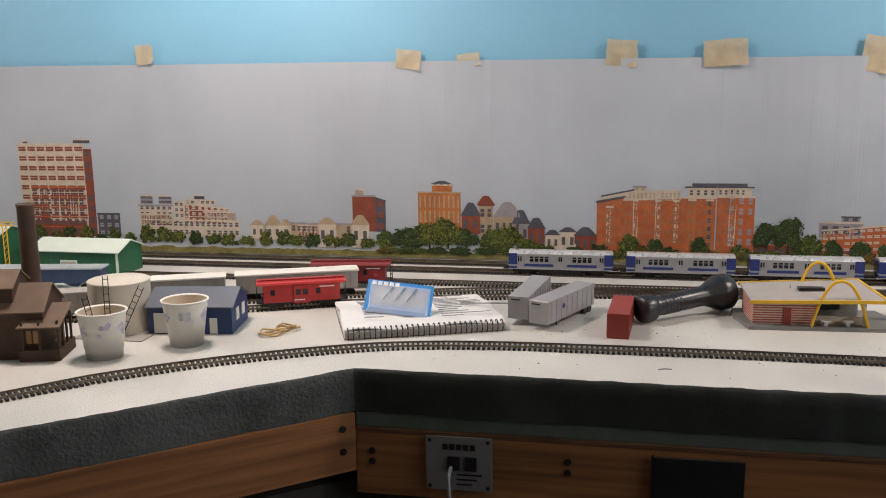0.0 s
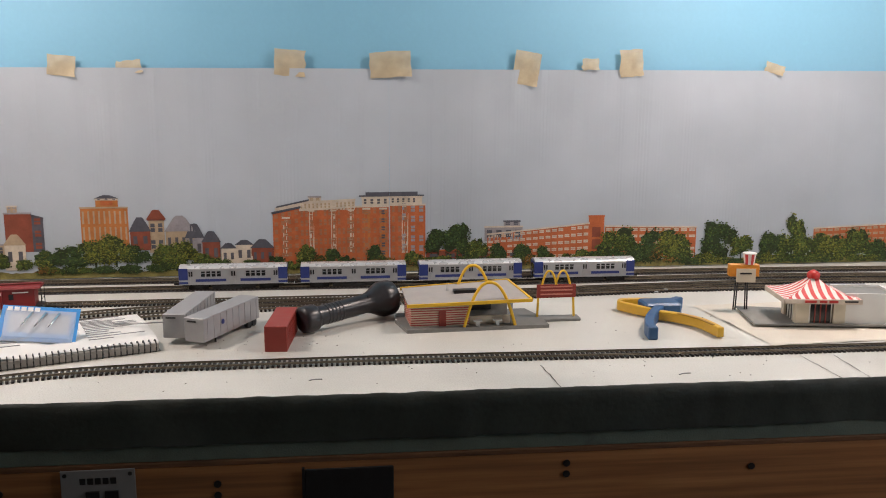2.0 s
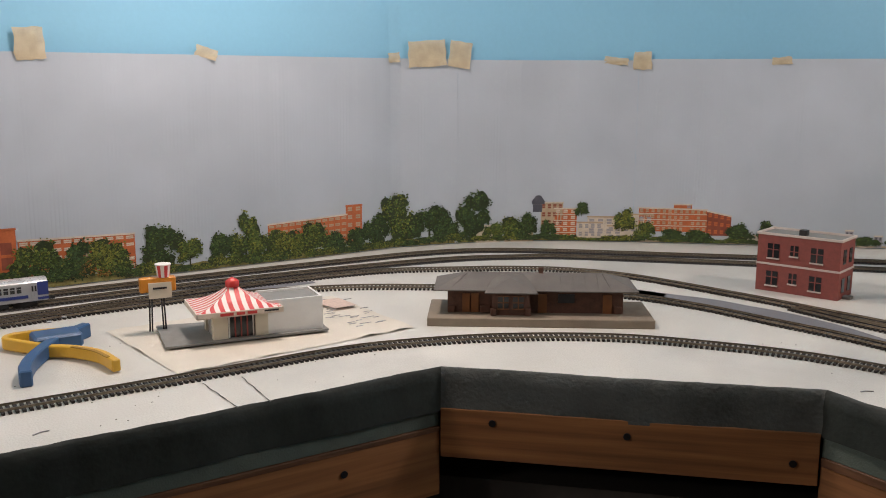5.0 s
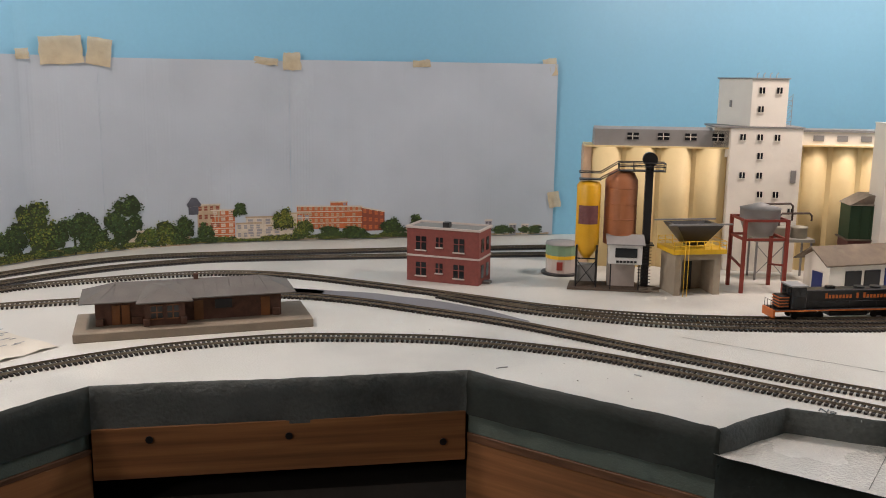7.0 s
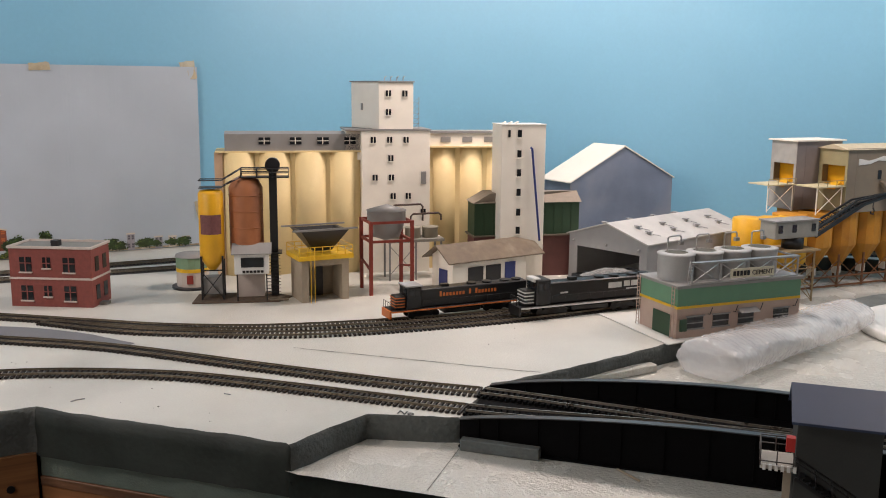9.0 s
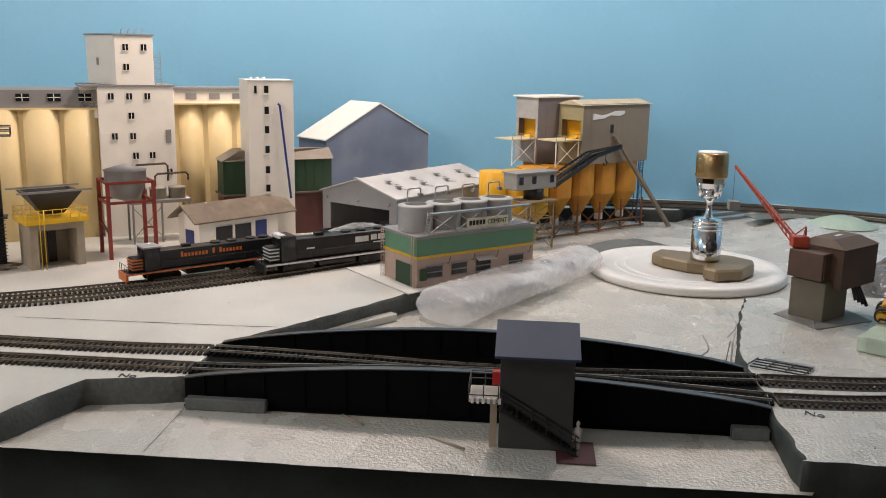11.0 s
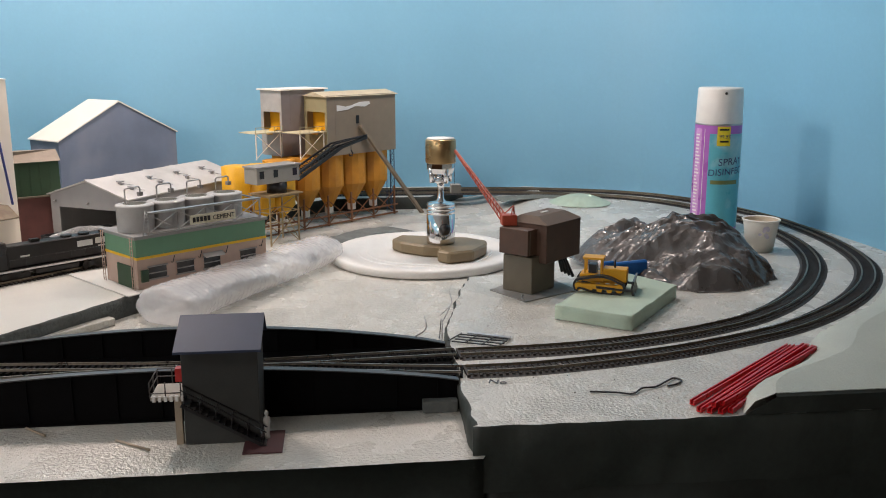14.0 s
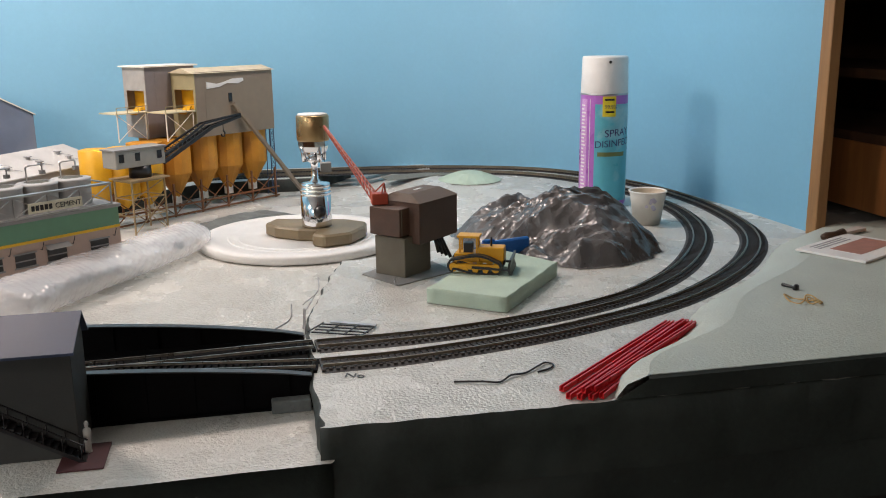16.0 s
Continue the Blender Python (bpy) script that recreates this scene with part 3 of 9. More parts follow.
def peaked(mm, s0, s1, z0, zp, lift, mi=0, top=0.0):
    """A printed roof: a triangle, or a hip with a flat top that takes the share top of its width."""
    n = max(4, 2 * math.ceil((s1 - s0) / 0.012))
    vs = []
    for i in range(n + 1):
        u = i / n
        s = s0 + (s1 - s0) * u
        vs += [on_paper(s, z0, lift), on_paper(s, z0 + (zp - z0) * min(1.0, (1 - abs(2 * u - 1)) / (1 - top)), lift)]
    mm.add(vs, [(2 * i, 2 * i + 2, 2 * i + 3, 2 * i + 1) for i in range(n)], mi)


def ink(name, c, v=0.2):
    return mat("ink_" + name, c, 0.5, var=v, scale=70, fine=300, spec=0.25)


INK_RED, INK_BRICK, INK_BEIGE = ink("red", (0.40, 0.112, 0.042)), ink("brick", (0.20, 0.058, 0.036)), ink("beige", (0.36, 0.28, 0.19))
INK_WIN, INK_GREY, INK_CREAM, INK_SLATE = ink("window", (0.085, 0.085, 0.10)), ink("grey", (0.26, 0.25, 0.27)), ink("cream", (0.50, 0.44, 0.36)), ink("slate", (0.075, 0.08, 0.10))
INK_PANE, INK_ORANGE = ink("pane", (0.30, 0.15, 0.085)), ink("orange", (0.40, 0.15, 0.045))
INK_GRASS, INK_EARTH = ink("grass", (0.16, 0.145, 0.05), 0.5), ink("earth", (0.30, 0.25, 0.18), 0.3)
INK_TREE = [mat("ink_leaf_" + n, c, 0.55, var=0.3, scale=120, island=0.55, spec=0.2) for n, c in (("deep", (0.034, 0.060, 0.024)), ("mid", (0.066, 0.098, 0.026)), ("light", (0.135, 0.145, 0.030)))]
INK_SHADE = ink("leaf_shade", (0.026, 0.038, 0.017), 0.4)


def print_house(s0, s1, z0, z1, wall, win=INK_WIN, rows=4, cols=6, skew=0.0, roof=None, band=None, ws=0.55, wh=0.5):
    """A printed building: wall, windows, cornice."""
    mm = M()
    flat(mm, s0, s1, z0, z1, 0.0, 0, skew)
    for r in range(rows):
        for c in range(cols):
            if random.random() < 0.06:
                continue
            a = s0 + (s1 - s0) * (c + 0.5 - ws / 2) / cols
            b = s0 + (s1 - s0) * (c + 0.5 + ws / 2) / cols
            k = skew * (a - s0) / (s1 - s0)
            h = (z1 + k - z0) / rows
            za = z0 + h * (r + 0.25)
            flat(mm, a, b, za, za + h * wh, 0.0003, 1)
            flat(mm, a, b, za + h * wh * 0.45, za + h * wh * 0.56, 0.0005, 0)
    flat(mm, s0 - 0.001, s1 + 0.001, z1 - 0.0022, z1 + 0.0008, 0.0006, 2, skew, skew)
    if band:
        for k in range(1, rows):
            zb = z0 + (z1 - z0) * k / rows
            flat(mm, s0, s1, zb - 0.001, zb + 0.0007, 0.0005, 2)
    part("printed_building", mm, [wall, win, roof or INK_CREAM], paper_for((s0 + s1) / 2))


def print_gable(s0, s1, z0, z1, zp, wall, roof):
    mm = M()
    flat(mm, s0, s1, z0, z1, 0.0008, 0)
    peaked(mm, s0 - 0.002, s1 + 0.002, z1, zp, 0.001, 1, 0.3)
    n = max(1, int((s1 - s0) / 0.012))
    for i in range(n):
        a = s0 + (s1 - s0) * (i + 0.3) / n
        flat(mm, a, a + (s1 - s0) * 0.4 / n, z0 + (z1 - z0) * 0.35, z0 + (z1 - z0) * 0.75, 0.0011, 2)
    part("printed_building", mm, [wall, roof, INK_WIN], paper_for((s0 + s1) / 2))


def print_tree(s, z0, w, h, tone, n=110, trunk=True):
    """A printed tree: dark inner masses under many small leaf flecks in uneven clumps."""
    mm = M()
    clumps = [(random.uniform(-0.38, 0.38), random.uniform(0.22, 0.80), random.uniform(0.17, 0.27)) for _ in range(17)]
    clumps = [(x * min(1.0, 1.75 - 1.45 * zc), zc, r) for x, zc, r in clumps]
    if trunk:
        flat(mm, s - w * 0.025, s + w * 0.025, z0, z0 + h * 0.5, 0.0006, 2)
    for cx, cz, cr in clumps:
        k0 = random.random() * 6
        rr = [random.uniform(0.6, 1.1) for _ in range(11)]
        pts = [on_paper(s + w * (cx + cr * 0.82 * rr[k] * math.cos(k0 + k * 0.5712)), max(z0, z0 + h * (cz + cr * 0.75 * rr[k] * math.sin(k0 + k * 0.5712))), 0.0013) for k in range(11)]
        mm.add(pts, [tuple(range(11))], 2)
    for _ in range(int(n * 4.2)):
        cx, cz, cr = random.choice(clumps)
        a, d = random.random() * 6.283, random.random() ** 0.6 * cr
        ls, lz = s + w * (cx + d * math.cos(a)), z0 + h * (cz + d * 0.95 * math.sin(a))
        lz = max(z0 + 0.001, min(lz, z0 + h * 1.03))
        r = random.uniform(0.0010, 0.0027) * (0.75 + h * 4)
        lift = random.uniform(0.0016, 0.0023)
        pts = [on_paper(ls + r * random.uniform(0.5, 1.2) * math.cos(a + k * 1.2566), lz + r * 0.8 * random.uniform(0.5, 1.2) * math.sin(a + k * 1.2566), lift) for k in range(5)]
        mm.add(pts, [(0, 1, 2, 3, 4)], 0 if random.random() < 0.62 else (1 if math.sin(a) - math.cos(a) > -0.3 else 2))
    part("printed_tree", mm, [tone, INK_TREE[1] if tone is not INK_TREE[1] else INK_TREE[2], INK_SHADE], paper_for(s))


# tall block and its red lower wing
print_house(-0.285, -0.145, 0.06, 0.213, INK_CREAM, INK_BRICK, 8, 7, band=True, ws=0.8, wh=0.45, roof=INK_CREAM)
print_house(-0.146, -0.128, 0.03, 0.205, INK_BRICK, INK_SLATE, 8, 1)
print_house(-0.262, -0.150, 0.028, 0.128, INK_BRICK, INK_SLATE, 5, 8, band=True, roof=INK_RED)
print_house(-0.165, -0.130, 0.214, 0.222, INK_SLATE, INK_SLATE, 1, 3)
print_house(-0.272, -0.262, 0.214, 0.219, INK_SLATE, INK_SLATE, 1, 1)
print_house(-0.125, -0.078, 0.030, 0.076, INK_SLATE, INK_GREY, 3, 3, roof=INK_SLATE)
# low apartment blocks
print_house(-0.036, 0.035, 0.060, 0.094, INK_CREAM, INK_WIN, 3, 6, roof=INK_GREY)
print_house(-0.034, 0.034, 0.055, 0.076, INK_BRICK, INK_BEIGE, 2, 7)
for a in (-0.032, 0.007):
    print_house(a, a + 0.027, 0.096, 0.113, INK_GREY, INK_SLATE, 2, 1, ws=0.9)
print_house(0.038, 0.070, 0.058, 0.102, INK_CREAM, INK_WIN, 4, 3)
print_house(0.060, 0.150, 0.060, 0.098, INK_BRICK, INK_CREAM, 3, 7, skew=-0.008, band=True)
print_house(0.062, 0.125, 0.096, 0.106, INK_CREAM, INK_WIN, 1, 6)
print_house(0.082, 0.103, 0.106, 0.115, INK_SLATE, INK_SLATE, 1, 1)
print_house(-0.036, 0.172, 0.034, 0.066, INK_CREAM, INK_WIN, 2, 18)
print_house(0.10, 0.165, 0.064, 0.083, INK_BEIGE, INK_GREY, 1, 3)
for a, b, zp in ((0.225, 0.255, 0.078), (0.255, 0.275, 0.070), (0.195, 0.222, 0.068)):
    print_gable(a, b, 0.03, 0.058, zp, INK_CREAM, INK_BEIGE)
print_house(0.275, 0.405, 0.022, 0.064, INK_BEIGE, INK_WIN, 2, 12, roof=INK_GREY)
print_house(0.29, 0.33, 0.022, 0.060, INK_BRICK, INK_CREAM, 2, 4)
for a, b, zp in ((0.330, 0.365, 0.075), (0.395, 0.430, 0.081)):
    print_gable(a, b, 0.018, 0.062, zp, INK_CREAM, INK_BEIGE)
print_house(0.398, 0.443, 0.05, 0.118, INK_BRICK, INK_BRICK, 3, 3, roof=INK_GREY)
print_house(0.443, 0.462, 0.05, 0.115, INK_SLATE, INK_BRICK, 3, 1, skew=-0.006, roof=INK_SLATE)
print_house(0.404, 0.420, 0.118, 0.130, INK_BEIGE, INK_GREY, 2, 2)
print_house(0.524, 0.604, 0.05, 0.126, INK_ORANGE, INK_BEIGE, 1, 9, roof=INK_BEIGE, ws=0.35, wh=0.66)
print_house(0.550, 0.588, 0.126, 0.140, INK_ORANGE, INK_RED, 1, 1, roof=INK_CREAM)
print_gable(0.550, 0.588, 0.138, 0.141, 0.147, INK_CREAM, INK_SLATE)
# church and slate roofs
print_gable(0.606, 0.640, 0.05, 0.083, 0.108, INK_BRICK, INK_SLATE)
print_house(0.638, 0.664, 0.045, 0.104, INK_BEIGE, INK_SLATE, 2, 2, roof=INK_GREY)
print_gable(0.636, 0.666, 0.102, 0.104, 0.121, INK_BRICK, INK_BRICK)
print_gable(0.666, 0.715, 0.04, 0.082, 0.110, INK_BEIGE, INK_GREY)
print_gable(0.700, 0.730, 0.03, 0.07, 0.096, INK_GREY, INK_SLATE)
for a, b, z1, zp, w in ((0.728, 0.758, 0.062, 0.082, INK_BRICK), (0.760, 0.785, 0.050, 0.060, INK_CREAM), (0.785, 0.815, 0.056, 0.065, INK_CREAM), (0.812, 0.851, 0.050, 0.066, INK_BRICK)):
    print_gable(a, b, 0.02, z1, zp, w, INK_SLATE)
# large orange-red block: side wing, long front with pale top storey, hipped corner tower
print_house(0.851, 0.898, 0.016, 0.112, INK_RED, INK_PANE, 7, 4, skew=0.010, ws=0.5, roof=INK_SLATE)
print_house(0.868, 0.880, 0.030, 0.104, INK_CREAM, INK_PANE, 6, 1, ws=0.5)
mm = M()
flat(mm, 0.849, 0.900, 0.111, 0.114, 0.0009, 1, 0.010, 0.010)
flat(mm, 0.856, 0.902, 0.114, 0.121, 0.0008, 0, 0.012, 0.010)
flat(mm, 0.858, 0.915, 0.121, 0.124, 0.0011, 1, 0.012, 0.012)
part("printed_roof", mm, [INK_CREAM, INK_SLATE], papers[1])
print_house(0.898, 0.996, 0.016, 0.117, INK_RED, INK_PANE, 6, 12, skew=0.005, ws=0.55, wh=0.62)
print_house(0.898, 0.996, 0.116, 0.131, INK_CREAM, INK_BEIGE, 1, 14, skew=0.004, ws=0.4)
for a in (0.914, 0.953, 0.984):
    print_house(a, a + 0.009, 0.040, 0.116, INK_CREAM, INK_PANE, 5, 1, ws=0.5)
print_house(0.914, 0.936, 0.131, 0.141, INK_CREAM, INK_BEIGE, 1, 2, roof=INK_GREY)
print_house(0.996, 1.056, 0.016, 0.122, INK_RED, INK_PANE, 6, 6, ws=0.5, wh=0.55)
print_house(1.010, 1.022, 0.030, 0.118, INK_ORANGE, INK_PANE, 6, 1)
print_house(1.040, 1.052, 0.030, 0.118, INK_ORANGE, INK_SLATE, 6, 1)
print_house(1.0585, 1.092, 0.016, 0.124, INK_RED, INK_PANE, 6, 3, ws=0.45, wh=0.6)
print_house(1.076, 1.091, 0.036, 0.128, INK_CREAM, INK_GREY, 5, 1, ws=0.45, wh=0.65)
print_house(1.092, 1.122, 0.016, 0.124, INK_RED, INK_GREY, 6, 2, ws=0.5, wh=0.6)
print_house(1.008, 1.056, 0.122, 0.139, INK_CREAM, INK_WIN, 1, 4, roof=INK_CREAM, ws=0.4)
print_house(1.0585, 1.116, 0.124, 0.139, INK_CREAM, INK_WIN, 1, 6, roof=INK_CREAM, ws=0.4)
for a, b in ((1.003, 1.058), (1.0585, 1.120)):
    mm = M()
    flat(mm, a, b, 0.139, 0.1415, 0.001, 0)
    flat(mm, a + (0.012 if a < 1.01 else 0), b - (0.012 if a > 1.01 else 0), 0.1415, 0.147, 0.001, 0)
    part("printed_roof", mm, INK_SLATE, paper_for(a + 0.01))
# long red terrace
print_house(1.123, 1.30, 0.012, 0.040, INK_BRICK, INK_SLATE, 1, 6, roof=INK_RED)
print_house(1.23, 1.300, 0.055, 0.082, INK_GREY, INK_SLATE, 1, 4)
print_house(1.265, 1.295, 0.082, 0.092, INK_GREY, INK_SLATE, 1, 2, roof=INK_SLATE)
print_house(1.235, 1.425, 0.020, 0.068, INK_RED, INK_CREAM, 5, 16, skew=0.018, ws=0.75, wh=0.42)
print_house(1.424, 1.453, 0.015, 0.099, INK_RED, INK_BRICK, 1, 1, roof=INK_RED)
print_house(1.455, 1.63, 0.018, 0.080, INK_RED, INK_CREAM, 5, 11, skew=-0.004, ws=0.75, wh=0.42)
print_house(1.862, 2.02, 0.020, 0.070, INK_RED, INK_BEIGE, 5, 12, skew=0.006, ws=0.75, wh=0.42)
print_house(2.018, 2.052, 0.018, 0.092, INK_RED, INK_BEIGE, 5, 2, roof=INK_RED)
# far houses round the corner
print_house(2.30, 2.35, -0.0, 0.035, INK_CREAM, INK_BEIGE, 2, 3)
print_house(2.36, 2.42, 0.0, 0.028, INK_BEIGE, INK_GREY, 2, 3)
print_house(2.418, 2.440, 0.060, 0.078, INK_SLATE, INK_SLATE, 1, 1)
print_gable(2.416, 2.442, 0.076, 0.080, 0.094, INK_SLATE, INK_SLATE)
print_house(2.435, 2.480, 0.030, 0.080, INK_BEIGE, INK_BRICK, 3, 4)
print_house(2.462, 2.508, 0.006, 0.068, INK_RED, INK_CREAM, 5, 3, band=True)
for a, b, z0, z1 in ((2.51, 2.56, 0.008, 0.040), (2.53, 2.60, 0.012, 0.052), (2.57, 2.63, 0.004, 0.034), (2.60, 2.66, 0.02, 0.058), (2.83, 2.90, 0.004, 0.02), (2.93, 2.98, 0.003, 0.022)):
    print_house(a, b, z0, z1, INK_CREAM, INK_GREY, 2, 4, roof=INK_BEIGE)
print_house(2.632, 2.765, 0.024, 0.072, INK_RED, INK_BEIGE, 4, 12, skew=-0.002, band=True)
print_house(2.70, 2.735, 0.070, 0.080, INK_RED, INK_GREY, 1, 3)
print_house(2.765, 2.812, 0.018, 0.068, INK_BRICK, INK_RED, 3, 4, skew=-0.010)
for k in range(9):
    print_house(2.92 + k * 0.027, 2.935 + k * 0.027, 0.002, 0.018 + 0.018 * random.random(), INK_CREAM if k % 2 else INK_GREY, INK_WIN, 2, 2)
# hedges and trees
for s in np.arange(-0.46, 0.47, 0.034):
    print_tree(s + random.uniform(-0.006, 0.006), 0.016, random.uniform(0.024, 0.036), random.uniform(0.020, 0.042), INK_TREE[random.choice((0, 1, 2, 2))], 50, False)
for s, w, h, tone, z0 in ((0.545, 0.075, 0.052, 2, 0.018), (0.50, 0.06, 0.045, 0, 0.018), (0.58, 0.06, 0.06, 2, 0.02), (0.465, 0.04, 0.035, 0, 0.02), (0.615, 0.045, 0.045, 0, 0.02), (0.665, 0.05, 0.045, 1, 0.016), (0.69, 0.055, 0.055, 2, 0.016), (0.73, 0.03, 0.03, 1, 0.014),
                          (0.76, 0.03, 0.02, 0, 0.012), (0.91, 0.035, 0.046, 1, 0.012), (0.955, 0.03, 0.036, 0, 0.012), (1.03, 0.035, 0.042, 0, 0.012), (1.10, 0.03, 0.03, 1, 0.012), (1.145, 0.05, 0.05, 0, 0.03), (1.18, 0.065, 0.07, 0, 0.024), (1.215, 0.04, 0.045, 1, 0.02), (1.255, 0.03, 0.04, 0, 0.014),
                          (1.30, 0.035, 0.036, 0, 0.014), (1.335, 0.03, 0.034, 0, 0.012), (1.41, 0.03, 0.03, 1, 0.01), (1.48, 0.075, 0.075, 1, 0.008), (1.515, 0.04, 0.05, 0, 0.008), (1.58, 0.07, 0.068, 2, 0.008), (1.60, 0.05, 0.05, 1, 0.006), (1.545, 0.045, 0.07, 0, 0.006), (1.675, 0.075, 0.085, 0, 0.006), (1.72, 0.05, 0.055, 1, 0.006),
                          (1.78, 0.06, 0.06, 0, 0.006), (1.82, 0.055, 0.095, 1, 0.006), (1.86, 0.07, 0.06, 1, 0.006), (1.90, 0.06, 0.055, 2, 0.006), (1.945, 0.075, 0.065, 1, 0.006), (1.99, 0.05, 0.045, 0, 0.004), (2.04, 0.05, 0.05, 0, 0.002), (2.085, 0.06, 0.075, 0, 0.0025), (2.125, 0.085, 0.112, 1, 0.0025), (2.20, 0.085, 0.084, 0, 0.0025),
                          (2.24, 0.05, 0.06, 0, 0.002), (2.292, 0.085, 0.105, 0, 0.0025), (2.335, 0.04, 0.04, 1, 0.0025), (2.365, 0.055, 0.05, 1, 0.0025), (2.405, 0.05, 0.058, 0, 0.0025), (2.45, 0.03, 0.045, 0, 0.0025), (2.518, 0.026, 0.03, 0, 0.052), (2.60, 0.05, 0.050, 2, 0.022), (2.645, 0.04, 0.04, 1, 0.004), (2.70, 0.05, 0.03, 0, 0.002), (2.75, 0.05, 0.03, 0, 0.002), (2.83, 0.05, 0.045, 0, 0.003), (2.88, 0.03, 0.055, 0, 0.003), (2.94, 0.05, 0.03, 0, 0.003), (3.0, 0.05, 0.025, 0, 0.003), (3.07, 0.05, 0.022, 0, 0.003), (3.13, 0.05, 0.022, 0, 0.003)):
    print_tree(s, z0, w, h, INK_TREE[tone], int(70 + 900 * w))
for s in np.arange(1.62, 2.9, 0.03):
    print_tree(s, 0.002, 0.045, random.uniform(0.012, 0.03) * (1.0 if s < 2.3 else 0.55), INK_TREE[random.choice((0, 1, 2))], 40, False)
INK_RUST = mat("ink_leaf_rust", (0.16, 0.085, 0.025), 0.55, var=0.35, scale=120, island=0.6, spec=0.2)
for s in np.arange(0.46, 1.62, 0.022):
    print_tree(s + random.uniform(-0.008, 0.008), 0.008, 0.034, random.uniform(0.014, 0.034), random.choice((INK_TREE[0], INK_TREE[0], INK_RUST, INK_TREE[1])), 44, False)
# strips of printed grass and street, one per sheet
for s0, s1, z1, tone in ((-0.45, -0.336, 0.024, INK_EARTH), (-0.334, 1.054, 0.013, INK_GRASS), (1.061, 2.254, 0.016, INK_GRASS), (2.261, 2.619, 0.010, INK_GRASS), (2.623, 3.17, 0.006, INK_EARTH)):
    mm = M()
    n = int((s1 - s0) / 0.006)
    gs = [s0 + (s1 - s0) * i / n for i in range(n + 1)]
    mm.add([on_paper(s, z, -0.0001) for s in gs for z in (0.002, z1 + 0.004 * noise.noise((s * 30, 0, 0)) + 0.002 * noise.noise((s * 140, 3, 0)))], [(2 * i, 2 * i + 2, 2 * i + 3, 2 * i + 1) for i in range(n)])
    part("printed_ground", mm, tone, paper_for((s0 + s1) / 2))

# masking tape on the paper's top edge
for s, z, w, h, tilt in ((-0.002, 0.381, 0.034, 0.036, 2), (0.511, 0.366, 0.046, 0.034, -6), (0.62, 0.364, 0.042, 0.022, 5), (0.888, 0.372, 0.052, 0.044, -5), (1.061, 0.370, 0.072, 0.044, 3), (1.302, 0.364, 0.046, 0.058, -9), (1.418, 0.372, 0.030, 0.020, 0),
                         (1.493, 0.374, 0.042, 0.048, 4), (1.763, 0.365, 0.038, 0.018, -16), (2.125, 0.363, 0.026, 0.018, 3), (2.195, 0.371, 0.075, 0.048, 4), (2.262, 0.370, 0.045, 0.050, -8), (2.577, 0.359, 0.046, 0.014, -6), (2.628, 0.360, 0.034, 0.034, 2), (2.888, 0.359, 0.036, 0.014, 3), (3.160, 0.355, 0.030, 0.036, 8), (3.178, 0.078, 0.026, 0.034, 12)):
    mm = M()
    nx, nz = 6, 4
    c, d = math.cos(radians(tilt)), math.sin(radians(tilt))
    vs = []
    for j in range(nz + 1):
        for i in range(nx + 1):
            u, v = (i / nx - 0.5) * w, (j / nz - 0.5) * h
            u += (0.004 * noise.noise((i * 2.1 + s * 90, j * 1.7, 2)) if i in (0, nx) else 0)
            v += (0.003 * noise.noise((i * 2.7 + s * 90, j, 5)) if j in (0, nz) else 0)
            lift = 0.0105 + 0.0012 * noise.noise((i * 0.9 + s * 50, j * 0.9, 0)) + (0.004 if j == 0 and i > 4 else 0)
            vs.append((*on_wall(s + u * c - v * d, lift), z + u * d + v * c))
    n1 = nx + 1
    mm.add(vs, [(j * n1 + i, j * n1 + i + 1, j * n1 + n1 + i + 1, j * n1 + n1 + i) for j in range(nz) for i in range(nx)], 0, True)
    solid("tape_strip", mm, TAPE, "torn piece of yellowed masking tape on the wall", "tape", "", "masking tape pieces")


# ---- rolling stock ----
SILVER = mat("brushed_silver", (0.40, 0.41, 0.43), 0.35, 0.45, var=0.08, scale=90)
NAVY = mat("navy_paint", (0.02, 0.035, 0.16), 0.4, var=0.1)
SUBROOF = mat("pale_metal_roof", (0.62, 0.63, 0.64), 0.28, 0.5, var=0.08)
CAR_RED = mat("caboose_red", (0.42, 0.025, 0.025), 0.45, var=0.15, scale=90)
CAR_DRED = mat("dark_caboose_red", (0.20, 0.018, 0.02), 0.45, var=0.15, scale=90)
CAR_GREY = mat("hopper_grey", (0.36, 0.34, 0.31), 0.55, var=0.15, scale=70, stain=(0.22, 0.2, 0.18))
CAR_WHITE = mat("car_roof_white", (0.72, 0.70, 0.64), 0.5, var=0.08, scale=60)
LOCO_BLACK = mat("loco_black", (0.010, 0.010, 0.011), 0.35, var=0.3, scale=60)
LOCO_ORANGE = mat("loco_orange", (0.62, 0.16, 0.03), 0.45, var=0.1)


WHEEL = mat("dark_wheel", (0.035, 0.032, 0.030), 0.45, 0.5, var=0.2)


